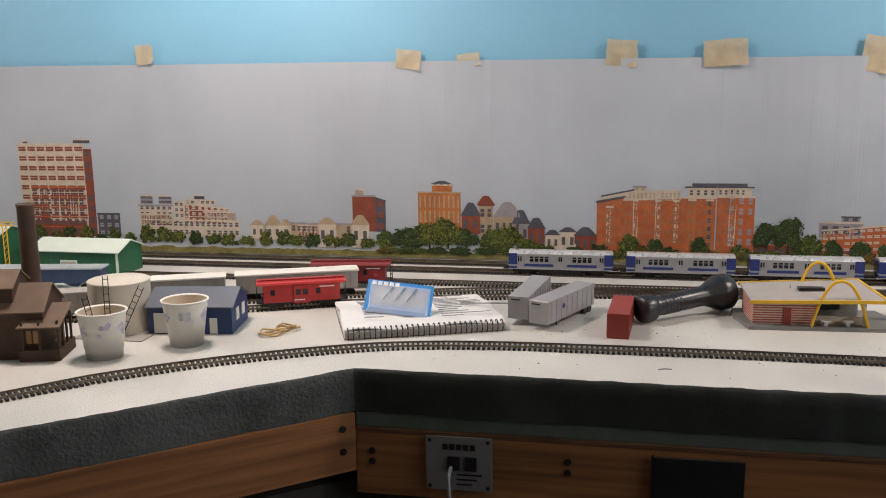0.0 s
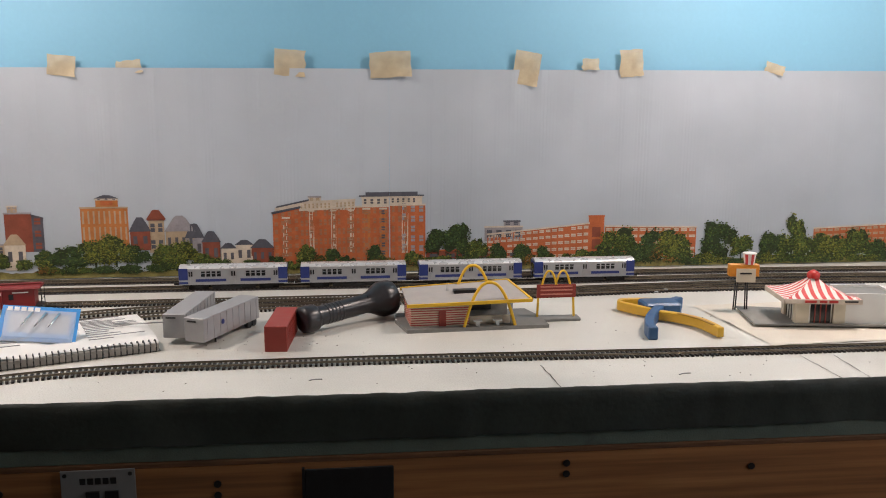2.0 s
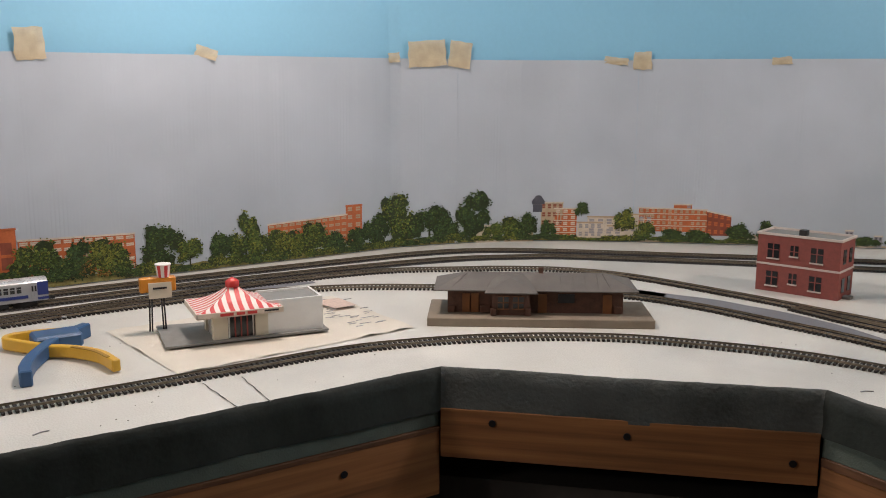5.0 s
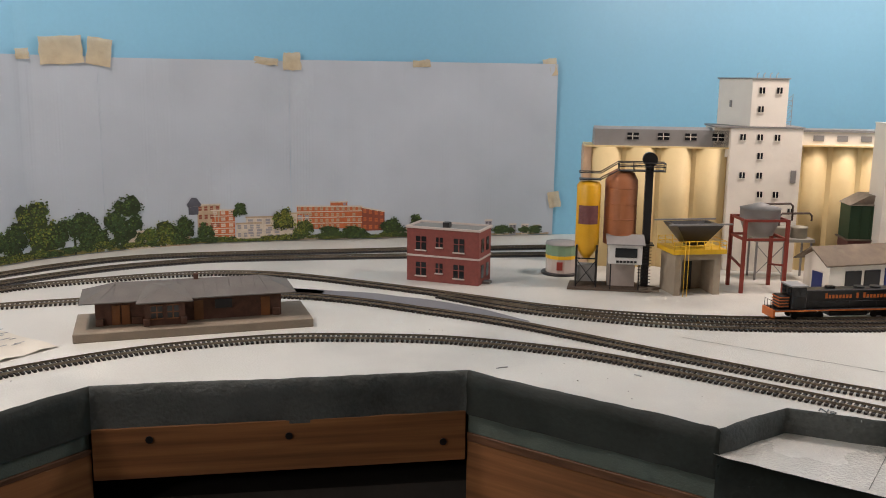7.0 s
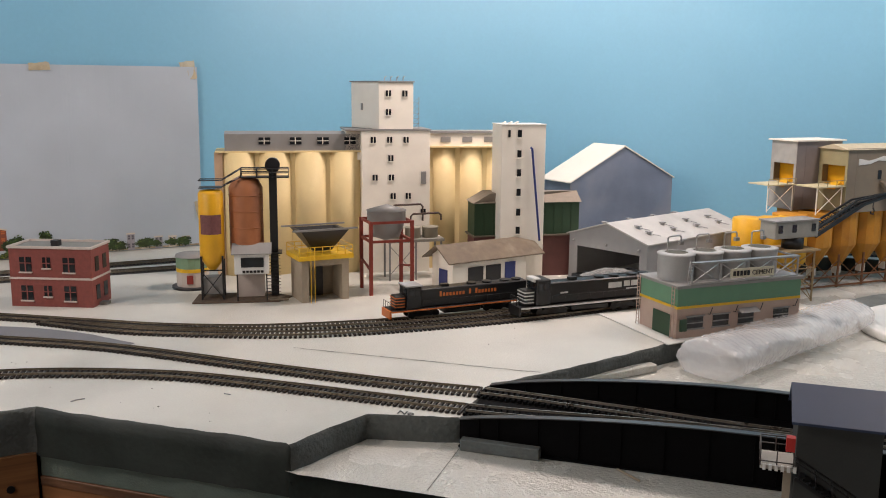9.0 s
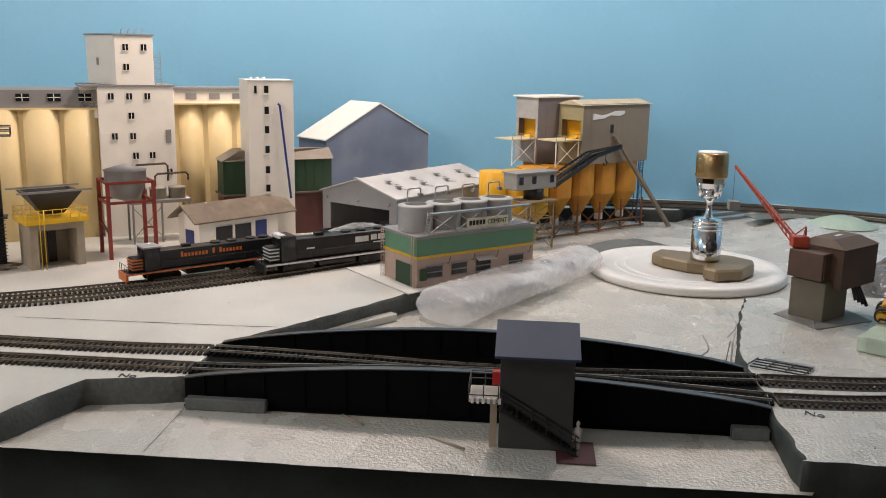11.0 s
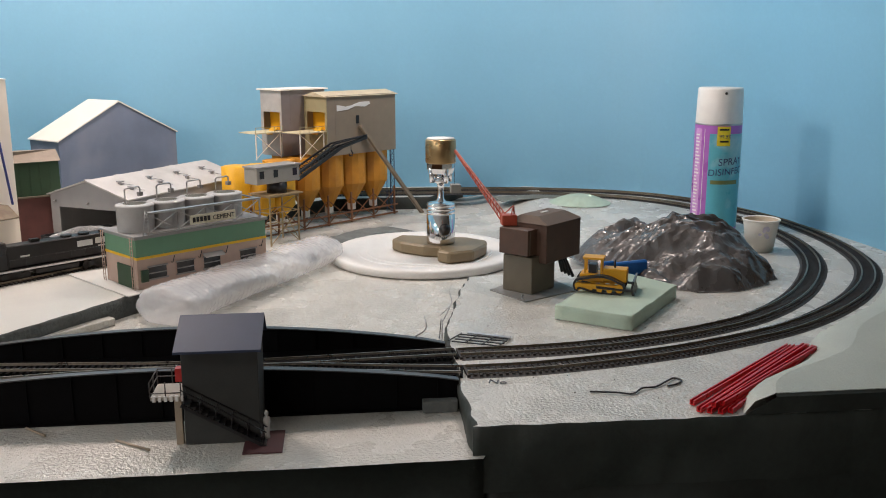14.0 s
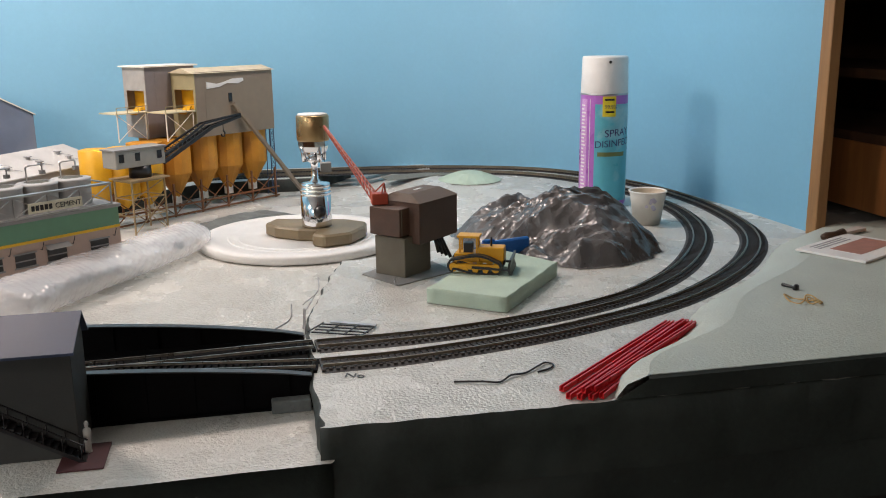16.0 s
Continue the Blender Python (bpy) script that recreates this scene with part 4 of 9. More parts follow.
def wheels(parent, at_x, z=0.0055, r=0.0052):
    """A truck: frame and two wheelsets, under a car's end."""
    tk = part("truck", M().box(-0.015, 0.015, -0.0098, -0.0085, 0.003, 0.0085).box(-0.015, 0.015, 0.0085, 0.0098, 0.003, 0.0085).box(-0.004, 0.004, -0.009, 0.009, 0.006, 0.010), BLACK, parent, at=pose(at_x, 0, 0))
    for dx in (-0.011, 0.011):
        mm = M()
        for dy in (-0.0085, 0.0085):
            mm.cyl(0, 0, dy - 0.0013, dy + 0.0013, r, None, 16)
        mm.cyl(0, 0, -0.008, 0.008, 0.001, None, 8)
        part("wheelset", mm, WHEEL, tk, at=pose(dx, 0, z, 90, 0, 0))


def arch_body(l, w, z0, z1, rise, n=8):
    """A car body with a rounded roof, along x: section points."""
    sec = [(-w / 2, z0), (-w / 2, z1)] + [(-w / 2 * math.cos(math.pi * k / n), z1 + rise * math.sin(math.pi * k / n)) for k in range(1, n)] + [(w / 2, z1), (w / 2, z0)]
    mm = M()
    c = len(sec)
    vs = [(x, y, z) for x in (-l / 2, l / 2) for y, z in sec]
    mm.add(vs, [(k, k + 1, c + k + 1, c + k) for k in range(1, c - 2)], 1, True)
    mm.add(vs, [(0, 1, c + 1, c), (c - 2, c - 1, 2 * c - 1, 2 * c - 2), (c - 1, 0, c, 2 * c - 1)], 0)
    mm.add(vs, [tuple(range(c)), tuple(range(2 * c - 1, c - 1, -1))], 0)
    return mm


def subway_car(m):
    car = thing("subway_car", m, "silver and blue model subway car on the track", "train car", "subway train")
    l, w = 0.174, 0.0315
    body = part("body", arch_body(l, w, 0.011, 0.0375, 0.0055), [SILVER, SUBROOF], car, "brushed silver body", 0.0004)
    for sx in (-1, 1):
        mm = M()
        x0, x1 = sorted((sx * (l / 2 - 0.014), sx * (l / 2 + 0.0006)))
        mm.box(x0, x1, -w / 2 - 0.0005, w / 2 + 0.0005, 0.0195, 0.0385)
        mm.box(min(x0, x1), max(x0, x1), -w / 2 - 0.0004, w / 2 + 0.0004, 0.013, 0.0165)
        part("end_panel", mm, NAVY, body, "dark blue end panel")
        part("end_door", M().box(min(sx * l / 2, sx * (l / 2 + 0.0012)), max(sx * l / 2, sx * (l / 2 + 0.0012)), -0.0045, 0.0045, 0.0125, 0.035), DARKGLASS, body)
        for sy in (-1, 1):
            part("end_window", M().box(min(sx * l / 2, sx * (l / 2 + 0.0011)), max(sx * l / 2, sx * (l / 2 + 0.0011)), sy * 0.0095 - 0.0028, sy * 0.0095 + 0.0028, 0.026, 0.034), DARKGLASS, body)
            part("headlight", M().cyl(0, 0, 0, 0.0012, 0.0012, None, 8), WHITE, body, at=pose(sx * l / 2, sy * 0.0105, 0.0185, 0, 90 * sx, 0))
    for sy in (-1, 1):
        y = sy * w / 2
        ya, yb = sorted((y, y + sy * 0.0006))
        for cx in (-0.036, 0.036):
            part("stripe", M().box(cx - 0.0245, cx + 0.0245, ya, yb, 0.0165, 0.0208), NAVY, body, "dark blue stripe")
            for k in range(4):
                part("window", M().box(cx - 0.0155 + k * 0.0085, cx - 0.0095 + k * 0.0085, ya, yb, 0.0248, 0.0335), DARKGLASS, body)
                part("window_bar", M().box(cx - 0.0155 + k * 0.0085, cx - 0.0095 + k * 0.0085, y - 0.0009, y + 0.0009, 0.0300, 0.0306), SILVER, body)
        for cx in (-0.0685, 0.0, 0.0685):
            for dx in (-0.0036, 0.0004):
                dr = part("door", M().box(cx + dx, cx + dx + 0.0034, ya, yb, 0.0125, 0.0345), SILVER, body)
                part("door_pane", M().box(cx + dx + 0.0006, cx + dx + 0.0028, y - 0.0009, y + 0.0009, 0.0255, 0.0335), DARKGLASS, dr)
    part("underframe", M().box(-l / 2 + 0.006, l / 2 - 0.006, -0.012, 0.012, 0.009, 0.0115).box(-0.035, 0.035, -0.0115, 0.0115, 0.0035, 0.010).box(-0.02, 0.012, -0.0132, -0.0118, 0.003, 0.009), BLACK, car)
    for sx in (-1, 1):
        wheels(car, sx * 0.057)
        part("coupler", M().box(min(sx * l / 2, sx * (l / 2 + 0.011)), max(sx * l / 2, sx * (l / 2 + 0.011)), -0.002, 0.002, 0.0085, 0.0125), BLACK, car)
    return car


sub = subway_car(pose(1.384, 1.1975, 0.0))
for cx, cy in ((1.187, 1.197), (0.990, 1.199), (0.793, 1.201)):
    copy_thing(sub, pose(cx, cy, 0.0))


def caboose(m, paint, label):
    car = thing("caboose", m, label, "train car", "freight cars")
    body = part("body", M().box(-0.056, 0.056, -0.0155, 0.0155, 0.012, 0.0385).box(-0.012, 0.012, -0.0175, 0.0175, 0.010, 0.037), paint, car, "", 0.0005)
    part("roof", M().prism([(-0.018, 0.0385), (0.018, 0.0385), (0.0165, 0.0412), (0, 0.0428), (-0.0165, 0.0412)], -0.065, 0.065, 0, Matrix(((0, 0, 1, 0), (1, 0, 0, 0), (0, 1, 0, 0), (0, 0, 0, 1)))), paint, car)
    part("running_board", M().box(-0.064, 0.064, -0.004, 0.004, 0.0436, 0.0444), paint, car)
    for sy in (-1, 1):
        for cx in (-0.042, -0.005, 0.005, 0.024):
            part("window", M().box(cx - 0.0032, cx + 0.0032, sy * 0.0177 - 0.0005 if abs(cx) < 0.01 else sy * 0.0157 - 0.0005, sy * 0.0177 + 0.0005 if abs(cx) < 0.01 else sy * 0.0157 + 0.0005, 0.023, 0.031), DARKGLASS, body)
        part("lettering_bar", M().box(0.026, 0.048, sy * 0.0157 - 0.0004, sy * 0.0157 + 0.0004, 0.0325, 0.0342), WHITE, body, "white lettering bar")
        part("lettering_bar", M().box(-0.011, 0.004, sy * 0.0177 - 0.0004, sy * 0.0177 + 0.0004, 0.0145, 0.0160), WHITE, body, "white lettering bar")
    for sx in (-1, 1):
        mm = M().box(min(sx * 0.056, sx * 0.066), max(sx * 0.056, sx * 0.066), -0.014, 0.014, 0.011, 0.0125)
        for sy in (-1, 1):
            mm.rod((sx * 0.065, sy * 0.0135, 0.012), (sx * 0.065, sy * 0.0135, 0.038), 0.0006)
        mm.rod((sx * 0.065, -0.0135, 0.021), (sx * 0.065, 0.0135, 0.021), 0.0005)
        part("end_platform", mm, BLACK, car)
        wheels(car, sx * 0.042)
    part("underframe", M().box(-0.055, 0.055, -0.01, 0.01, 0.0085, 0.0122), BLACK, car)
    return car


caboose(pose(0.424, 0.927, 0.0, 0, 0, 22), CAR_RED, "bright red model caboose on the yard track")
caboose(pose(0.462, 1.066, 0.0, 0, 0, 8), CAR_DRED, "dark red model caboose behind the freight cars")


def hopper(m, l, paint, roof, label, ribs=9, h=0.043):
    car = thing("covered_hopper", m, label, "train car", "freight cars")
    body = part("body", M().box(-l / 2, l / 2, -0.016, 0.016, 0.013, h - 0.003), paint, car, "", 0.0005)
    part("roof", M().box(-l / 2 - 0.002, l / 2 + 0.002, -0.0175, 0.0175, h - 0.003, h), roof, car, "pale flat roof", 0.0006)
    for k in range(ribs):
        x = -l / 2 + l * (k + 0.5) / ribs
        for sy in (-1, 1):
            part("rib", M().box(x - 0.0008, x + 0.0008, sy * 0.0165 - 0.0008, sy * 0.0165 + 0.0008, 0.014, h - 0.003), paint, body)
    for k in range(3):
        x = -l / 4 + k * l / 4
        part("chute", M().add([(x - 0.016, -0.013, 0.013), (x + 0.016, -0.013, 0.013), (x + 0.016, 0.013, 0.013), (x - 0.016, 0.013, 0.013), (x - 0.005, -0.006, 0.005), (x + 0.005, -0.006, 0.005), (x + 0.005, 0.006, 0.005), (x - 0.005, 0.006, 0.005)],
                              [(0, 1, 5, 4), (1, 2, 6, 5), (2, 3, 7, 6), (3, 0, 4, 7), (4, 5, 6, 7)]), paint, car)
    for sx in (-1, 1):
        wheels(car, sx * (l / 2 - 0.02))
    return car


hopper(pose(0.398, 0.985, 0.0, 0, 0, 22), 0.185, CAR_GREY, CAR_WHITE, "grey covered hopper car with a long white roof")
hopper(pose(0.212, 0.908, 0.0, 0, 0, 22), 0.185, CAR_GREY, CAR_WHITE, "grey covered hopper car with a long white roof")
hopper(pose(0.145, 0.822, 0.0, 0, 0, 22), 0.13, CAR_GREY, CAR_GREY, "dull beige hopper car behind the tank")
gd = thing("gondola", pose(0.286, 0.876, 0.0, 0, 0, 22), "black open gondola car on the yard track", "train car", "freight cars")
part("body", M().box(-0.062, 0.062, -0.015, -0.0138, 0.011, 0.032).box(-0.062, 0.062, 0.0138, 0.015, 0.011, 0.032).box(-0.062, -0.0608, -0.0138, 0.0138, 0.011, 0.032).box(0.0608, 0.062, -0.0138, 0.0138, 0.011, 0.032).box(-0.061, 0.061, -0.0138, 0.0138, 0.010, 0.012), BLACK, gd)
for sx in (-1, 1):
    wheels(gd, sx * 0.045)
BLUEROOF = mat("dull_blue_paint", (0.03, 0.06, 0.13), 0.5, var=0.15)
hopper(pose(-0.03, 0.985, 0.0, 0, 0, 9), 0.19, BLUEROOF, mat("silver_roof", (0.45, 0.5, 0.53), 0.4, 0.3), "blue boxcar with a silver roof", 6, 0.038)
tk = thing("tank_car", pose(-0.15, 0.80, 0.0, 0, 0, 18), "white model tank car beside the chimney", "train car", "freight cars")
part("tank", M().lathe([(0, -0.05), (0.012, -0.048), (0.016, -0.043), (0.016, 0.043), (0.012, 0.048), (0, 0.05)], 20, m=pose(0, 0, 0.030, 0, 90, 0)), WHITE, tk)
part("dome", M().cyl(0, 0, 0.044, 0.052, 0.006, None, 14), WHITE, tk)
part("underframe", M().box(-0.05, 0.05, -0.009, 0.009, 0.010, 0.014), BLACK, tk)
for sx in (-1, 1):
    wheels(tk, sx * 0.035)


def loco(m, label, nose, stripe, letters, long_hood=True):
    """A diesel switcher, nose towards -x."""
    lc = thing("diesel_locomotive", m, label, "locomotive", "diesel locomotives")
    part("walkway", M().box(-0.112, 0.112, -0.0165, 0.0165, 0.0125, 0.0155), LOCO_BLACK, lc, "", 0.0004)
    hood = part("hood", M().box(-0.066, 0.108, -0.0105, 0.0105, 0.0155, 0.042), LOCO_BLACK, lc, "black long hood", 0.0012)
    part("cab", M().box(-0.088, -0.066, -0.0155, 0.0155, 0.0155, 0.0475), LOCO_BLACK, lc, "", 0.0012)
    sn = part("short_hood", M().box(-0.104, -0.088, -0.0105, 0.0105, 0.0155, 0.0345), LOCO_BLACK, lc, "black nose", 0.0015)
    for k in range(4):
        part("nose_stripe", M().box(-0.1045, -0.0895, -0.0110, 0.0110, 0.0185 + k * 0.0042, 0.0200 + k * 0.0042), nose, sn, "painted nose stripe")
    for sy in (-1, 1):
        part("cab_window", M().box(-0.085, -0.0785, sy * 0.0155 - 0.0005, sy * 0.0155 + 0.0005, 0.034, 0.043), DARKGLASS, lc)
        part("cab_window", M().box(-0.0765, -0.069, sy * 0.0155 - 0.0005, sy * 0.0155 + 0.0005, 0.034, 0.043), DARKGLASS, lc)
        part("sill_stripe", M().box(-0.112, 0.112, sy * 0.0166 - 0.0003, sy * 0.0166 + 0.0003, 0.0128, 0.0148), stripe, lc, "painted sill stripe")
        part("windshield", M().box(-0.0886, -0.088, sy * 0.008 - 0.0042, sy * 0.008 + 0.0042, 0.036, 0.0445), DARKGLASS, lc)
        for x0, x1, z0, z1 in letters:
            part("lettering_bar", M().box(x0, x1, sy * 0.0106 - 0.0003, sy * 0.0106 + 0.0003, z0, z1), stripe, hood, "painted lettering bar")
        rl = M()
        for k in range(9):
            rl.rod((-0.064 + k * 0.0205, sy * 0.016, 0.0155), (-0.064 + k * 0.0205, sy * 0.016, 0.0265), 0.00035, 5)
        rl.rod((-0.064, sy * 0.016, 0.0265), (0.100, sy * 0.016, 0.0265), 0.00035, 5)
        part("handrail", rl, LOCO_BLACK, lc)
    for x in (0.02, 0.045, 0.075, 0.095):
        part("roof_fan", M().cyl(x, 0, 0.042, 0.0445, 0.0075, None, 18), LOCO_BLACK, lc)
    part("exhaust_stack", M().box(-0.03, -0.018, -0.004, 0.004, 0.042, 0.0455), LOCO_BLACK, lc)
    part("fuel_tank", M().box(-0.03, 0.03, -0.014, 0.014, 0.0045, 0.0125), LOCO_BLACK, lc, "", 0.002)
    for sx in (-1, 1):
        part("pilot", M().box(min(sx * 0.112, sx * 0.115), max(sx * 0.112, sx * 0.115), -0.016, 0.016, 0.004, 0.0155), LOCO_ORANGE if sx < 0 and nose is LOCO_ORANGE else LOCO_BLACK, lc)
        rl = M()
        for sy in (-0.013, -0.005, 0.005, 0.013):
            rl.rod((sx * 0.1135, sy, 0.0155), (sx * 0.1135, sy, 0.027), 0.0004, 5)
        rl.rod((sx * 0.1135, -0.013, 0.027), (sx * 0.1135, 0.013, 0.027), 0.0004, 5)
        part("end_rail", rl, LOCO_BLACK, lc)
        wheels(lc, sx * 0.068)
        wheels(lc, sx * 0.052)
    return lc


LOCO_WHITE = mat("loco_stripe_white", (0.6, 0.6, 0.58), 0.4)
orange_loco = loco(pose(2.605, 0.056, 0.002, 0, 0, -47), "black and orange model diesel locomotive", LOCO_ORANGE, LOCO_ORANGE,
                   [(-0.036 + 0.0052 * k, -0.0326 + 0.0052 * k, 0.0295, 0.0345 + (0.0025 if k in (0, 9, 11) else 0)) for k in range(18) if k not in (8, 10)])
part("cab_roof", M().box(-0.0895, -0.065, -0.0165, 0.0165, 0.0472, 0.0492), mat("pale_grey_roof", (0.32, 0.32, 0.32), 0.5), orange_loco, "pale grey cab roof")
white_loco = loco(pose(2.680, -0.118, 0.002, 0, 0, -49) @ Matrix.Diagonal((1.04, 1.04, 1.18, 1)), "black model diesel locomotive with white nose stripes", LOCO_WHITE, LOCO_WHITE,
                  [(-0.048, -0.036, 0.0275, 0.0295), (0.030, 0.052, 0.029, 0.0362), (0.056, 0.066, 0.030, 0.037), (0.068, 0.080, 0.030, 0.037), (0.060, 0.080, 0.0262, 0.0276)])
part("brow_panel", M().box(-0.0905, -0.080, -0.012, 0.012, 0.0440, 0.0490), LOCO_WHITE, white_loco, "white panel over the windshield", 0.001)

# ---- left end: mill, cups, tank, sheds ----
BROWN_ROOF = mat("brown_card_roof", (0.15, 0.10, 0.065), 0.7, var=0.2, scale=60, bump=0.0006)
MILL_WOOD = mat("mill_brown_wood", (0.065, 0.035, 0.02), 0.7, var=0.3, scale=80, bump=0.0006)
mill = thing("mill_building", pose(0.216, 0.630, 0, 0, 0, 15), "dark brown wooden model mill with porch and card roofs", "model building")
GABLE = Matrix(((0, 0, 1, 0), (1, 0, 0, 0), (0, 1, 0, 0), (0, 0, 0, 1)))  # a y-z section, swept along x


def gable_roof(x0, x1, y0, y1, ze, zr, t=0.0016, over=0.003):
    """Two roof slopes along x over y0..y1."""
    c = (y0 + y1) / 2
    k = (zr - ze) / (c - y0) * over
    return M().prism([(y0 - over, ze - k), (c, zr), (y1 + over, ze - k), (y1 + over, ze - k + t), (c, zr + t * 1.3), (y0 - over, ze - k + t)][::-1], x0 - over, x1 + over, 0, GABLE)


def gable_body(x0, x1, y0, y1, z0, ze, zr):
    return M().prism([(y0, z0), (y1, z0), (y1, ze), ((y0 + y1) / 2, zr), (y0, ze)], x0, x1, 0, GABLE)


# roof ridges run away from the aisle


def gable_body_y(x0, x1, y0, y1, z0, ze, zr):
    """A body with its gable towards -y."""
    m = Matrix(((1, 0, 0, 0), (0, 0, 1, 0), (0, 1, 0, 0), (0, 0, 0, 1)))
    return M().prism([(x0, z0), (x1, z0), (x1, ze), ((x0 + x1) / 2, zr), (x0, ze)], y0, y1, 0, m)


def gable_roof_y(x0, x1, y0, y1, ze, zr, t=0.0016, over=0.003):
    c = (x0 + x1) / 2
    k = (zr - ze) / (c - x0) * over
    m = Matrix(((1, 0, 0, 0), (0, 0, 1, 0), (0, 1, 0, 0), (0, 0, 0, 1)))
    return M().prism([(x0 - over, ze - k), (c, zr), (x1 + over, ze - k), (x1 + over, ze - k + t), (c, zr + t * 1.3), (x0 - over, ze - k + t)], y0 - over, y1 + over, 0, m)


part("main_block", gable_body(-0.20, -0.018, 0.012, 0.085, 0, 0.060, 0.086), MILL_WOOD, mill)
part("main_roof", gable_roof(-0.20, -0.018, 0.012, 0.085, 0.060, 0.086), BROWN_ROOF, mill, "brown card roof")
part("upper_block", gable_body(-0.20, -0.055, 0.022, 0.075, 0.06, 0.088, 0.104), MILL_WOOD, mill)
part("upper_roof", gable_roof(-0.20, -0.055, 0.022, 0.075, 0.088, 0.104), BROWN_ROOF, mill, "brown card roof")
part("porch_roof", M().add([(-0.045, -0.004, 0.042), (0.006, -0.004, 0.042), (0.006, 0.05, 0.060), (-0.03, 0.05, 0.060), (-0.045, -0.004, 0.0436), (0.006, -0.004, 0.0436), (0.006, 0.05, 0.0616), (-0.03, 0.05, 0.0616)], [(3, 2, 1, 0), (4, 5, 6, 7), (0, 1, 5, 4), (1, 2, 6, 5), (2, 3, 7, 6), (3, 0, 4, 7)]), BROWN_ROOF, mill, "sloping porch roof")
part("porch_base", M().box(-0.045, 0.003, 0.0, 0.06, 0, 0.014), MILL_WOOD, mill)
for px, py in ((0.001, 0.004), (0.001, 0.02), (0.001, 0.036), (0.001, 0.052), (-0.02, 0.001), (-0.04, 0.001)):
    part("post", M().box(px - 0.0012, px + 0.0012, py - 0.0012, py + 0.0012, 0.014, 0.05), MILL_WOOD, mill)
for px in (-0.036, -0.028):
    part("porch_window", M().box(px - 0.003, px + 0.003, 0.0105, 0.0118, 0.02, 0.036), mat("amber_glass", (0.35, 0.2, 0.07), 0.3), mill)
part("chimney", M().lathe([(0.0125, 0.0), (0.0105, 0.175), (0.0112, 0.1765), (0.0112, 0.180), (0.0085, 0.180), (0.0085, 0.14)], 20, 0, -0.060, 0.105), mat("rusty_chimney", (0.085, 0.05, 0.035), 0.7, var=0.3, scale=60), mill, "rusty brown round chimney")

CUP = mat("paper_cup_white", (0.74, 0.73, 0.68), 0.55, var=0.04, scale=50)
CUP_IN = mat("paper_cup_inside", (0.55, 0.47, 0.36), 0.6, var=0.08)
CUP_DOT = mat("cup_violet_print", (0.50, 0.50, 0.62), 0.6, var=0.15, scale=150)


def paper_cup(m, label, r0, r1, h):
    cup = thing("paper_cup", m, label, "cup", "paper cups")
    part("wall", M().lathe([(r0 - 0.001, 0.004), (r0, 0.0), (r1, h - 0.002)], 36), CUP, cup)
    part("rim", M().lathe([(r1, h - 0.003), (r1 + 0.0016, h - 0.0022), (r1 + 0.0018, h - 0.0006), (r1 + 0.0004, h + 0.0002), (r1 - 0.0010, h - 0.0015)], 36), CUP, cup, "rolled paper rim")
    part("inside", M().lathe([(r1 - 0.0010, h - 0.0015), (r0 - 0.0016, 0.005), (0, 0.005)], 36), CUP_IN, cup, "brownish inside")
    for a in (-118, -62, -10, 170):
        mm = M()
        for k in range(7):
            t = radians(a) + 0.30 * random.uniform(-1, 1)
            z = h * 0.66 + random.uniform(-0.008, 0.007)
            q = 0.0028 * random.uniform(0.7, 1.3)
            rr = r0 + (r1 - r0) * z / h + 0.0005
            mm.add([((rr + 0.0001 * k) * math.cos(t + q * math.cos(b) / rr), (rr + 0.0001 * k) * math.sin(t + q * math.cos(b) / rr), z + q * math.sin(b)) for b in [2 * math.pi * j / 8 for j in range(8)]], [tuple(range(8))])
        part("printed_flower", mm, CUP_DOT, cup, "faded violet flower print")
    return cup


paper_cup(pose(0.262, 0.657, 0.0), "small white paper cup with violet flowers holding ladder parts", 0.0215, 0.0288, 0.059)
paper_cup(pose(0.340, 0.721, 0.0), "small white paper cup with violet flowers on the foam", 0.0205, 0.0285, 0.060)


def ladder(m, l, label, rungs=10):
    mm = M()
    for sx in (-0.0035, 0.0035):
        mm.rod((sx, 0, 0), (sx, 0, l), 0.0006, 5)
    for k in range(rungs):
        mm.rod((-0.0035, 0, l * (k + 0.5) / rungs), (0.0035, 0, l * (k + 0.5) / rungs), 0.0005, 5)
    return solid("model_ladder", mm, BLACK, label, "model ladder", "", "ladder parts", m=m)


ladder(pose(0.263, 0.668, 0.006, -4, -2, 0), 0.092, "thin black plastic ladder standing in the cup")
ladder(pose(0.268, 0.668, 0.006, -10, 24, 0), 0.086, "thin black plastic ladder leaning in the cup")
ladder(pose(0.252, 0.662, 0.006, 6, -14, 60), 0.075, "thin black plastic ladder standing in the cup")
TANKM = mat("cream_tank", (0.60, 0.55, 0.46), 0.5, var=0.07, scale=40)
tank = thing("storage_tank", pose(0.221, 0.772, 0.0), "round cream plastic storage tank on a grey plate", "model tank")
part("shell", M().cyl(0, 0, 0.001, 0.0685, 0.0405, None, 40, caps=False), TANKM, tank)
part("top", M().lathe([(0.0408, 0.0685), (0.0412, 0.0700), (0.039, 0.0712), (0, 0.0745)], 40), TANKM, tank)
part("plate", M().box(-0.042, 0.056, -0.052, 0.03, 0.0, 0.0012), mat("grey_plate", (0.33, 0.32, 0.30), 0.6), tank)
SHED_BLUE = mat("shed_blue", (0.018, 0.045, 0.14), 0.5, var=0.15, scale=80)
SHED_ROOF = mat("shed_slate_roof", (0.085, 0.10, 0.13), 0.5, var=0.12, scale=80)
bs = thing("blue_shed", pose(0.268, 0.757, 0, 0, 0, 8), "dark blue model garage with slate roof", "model building")
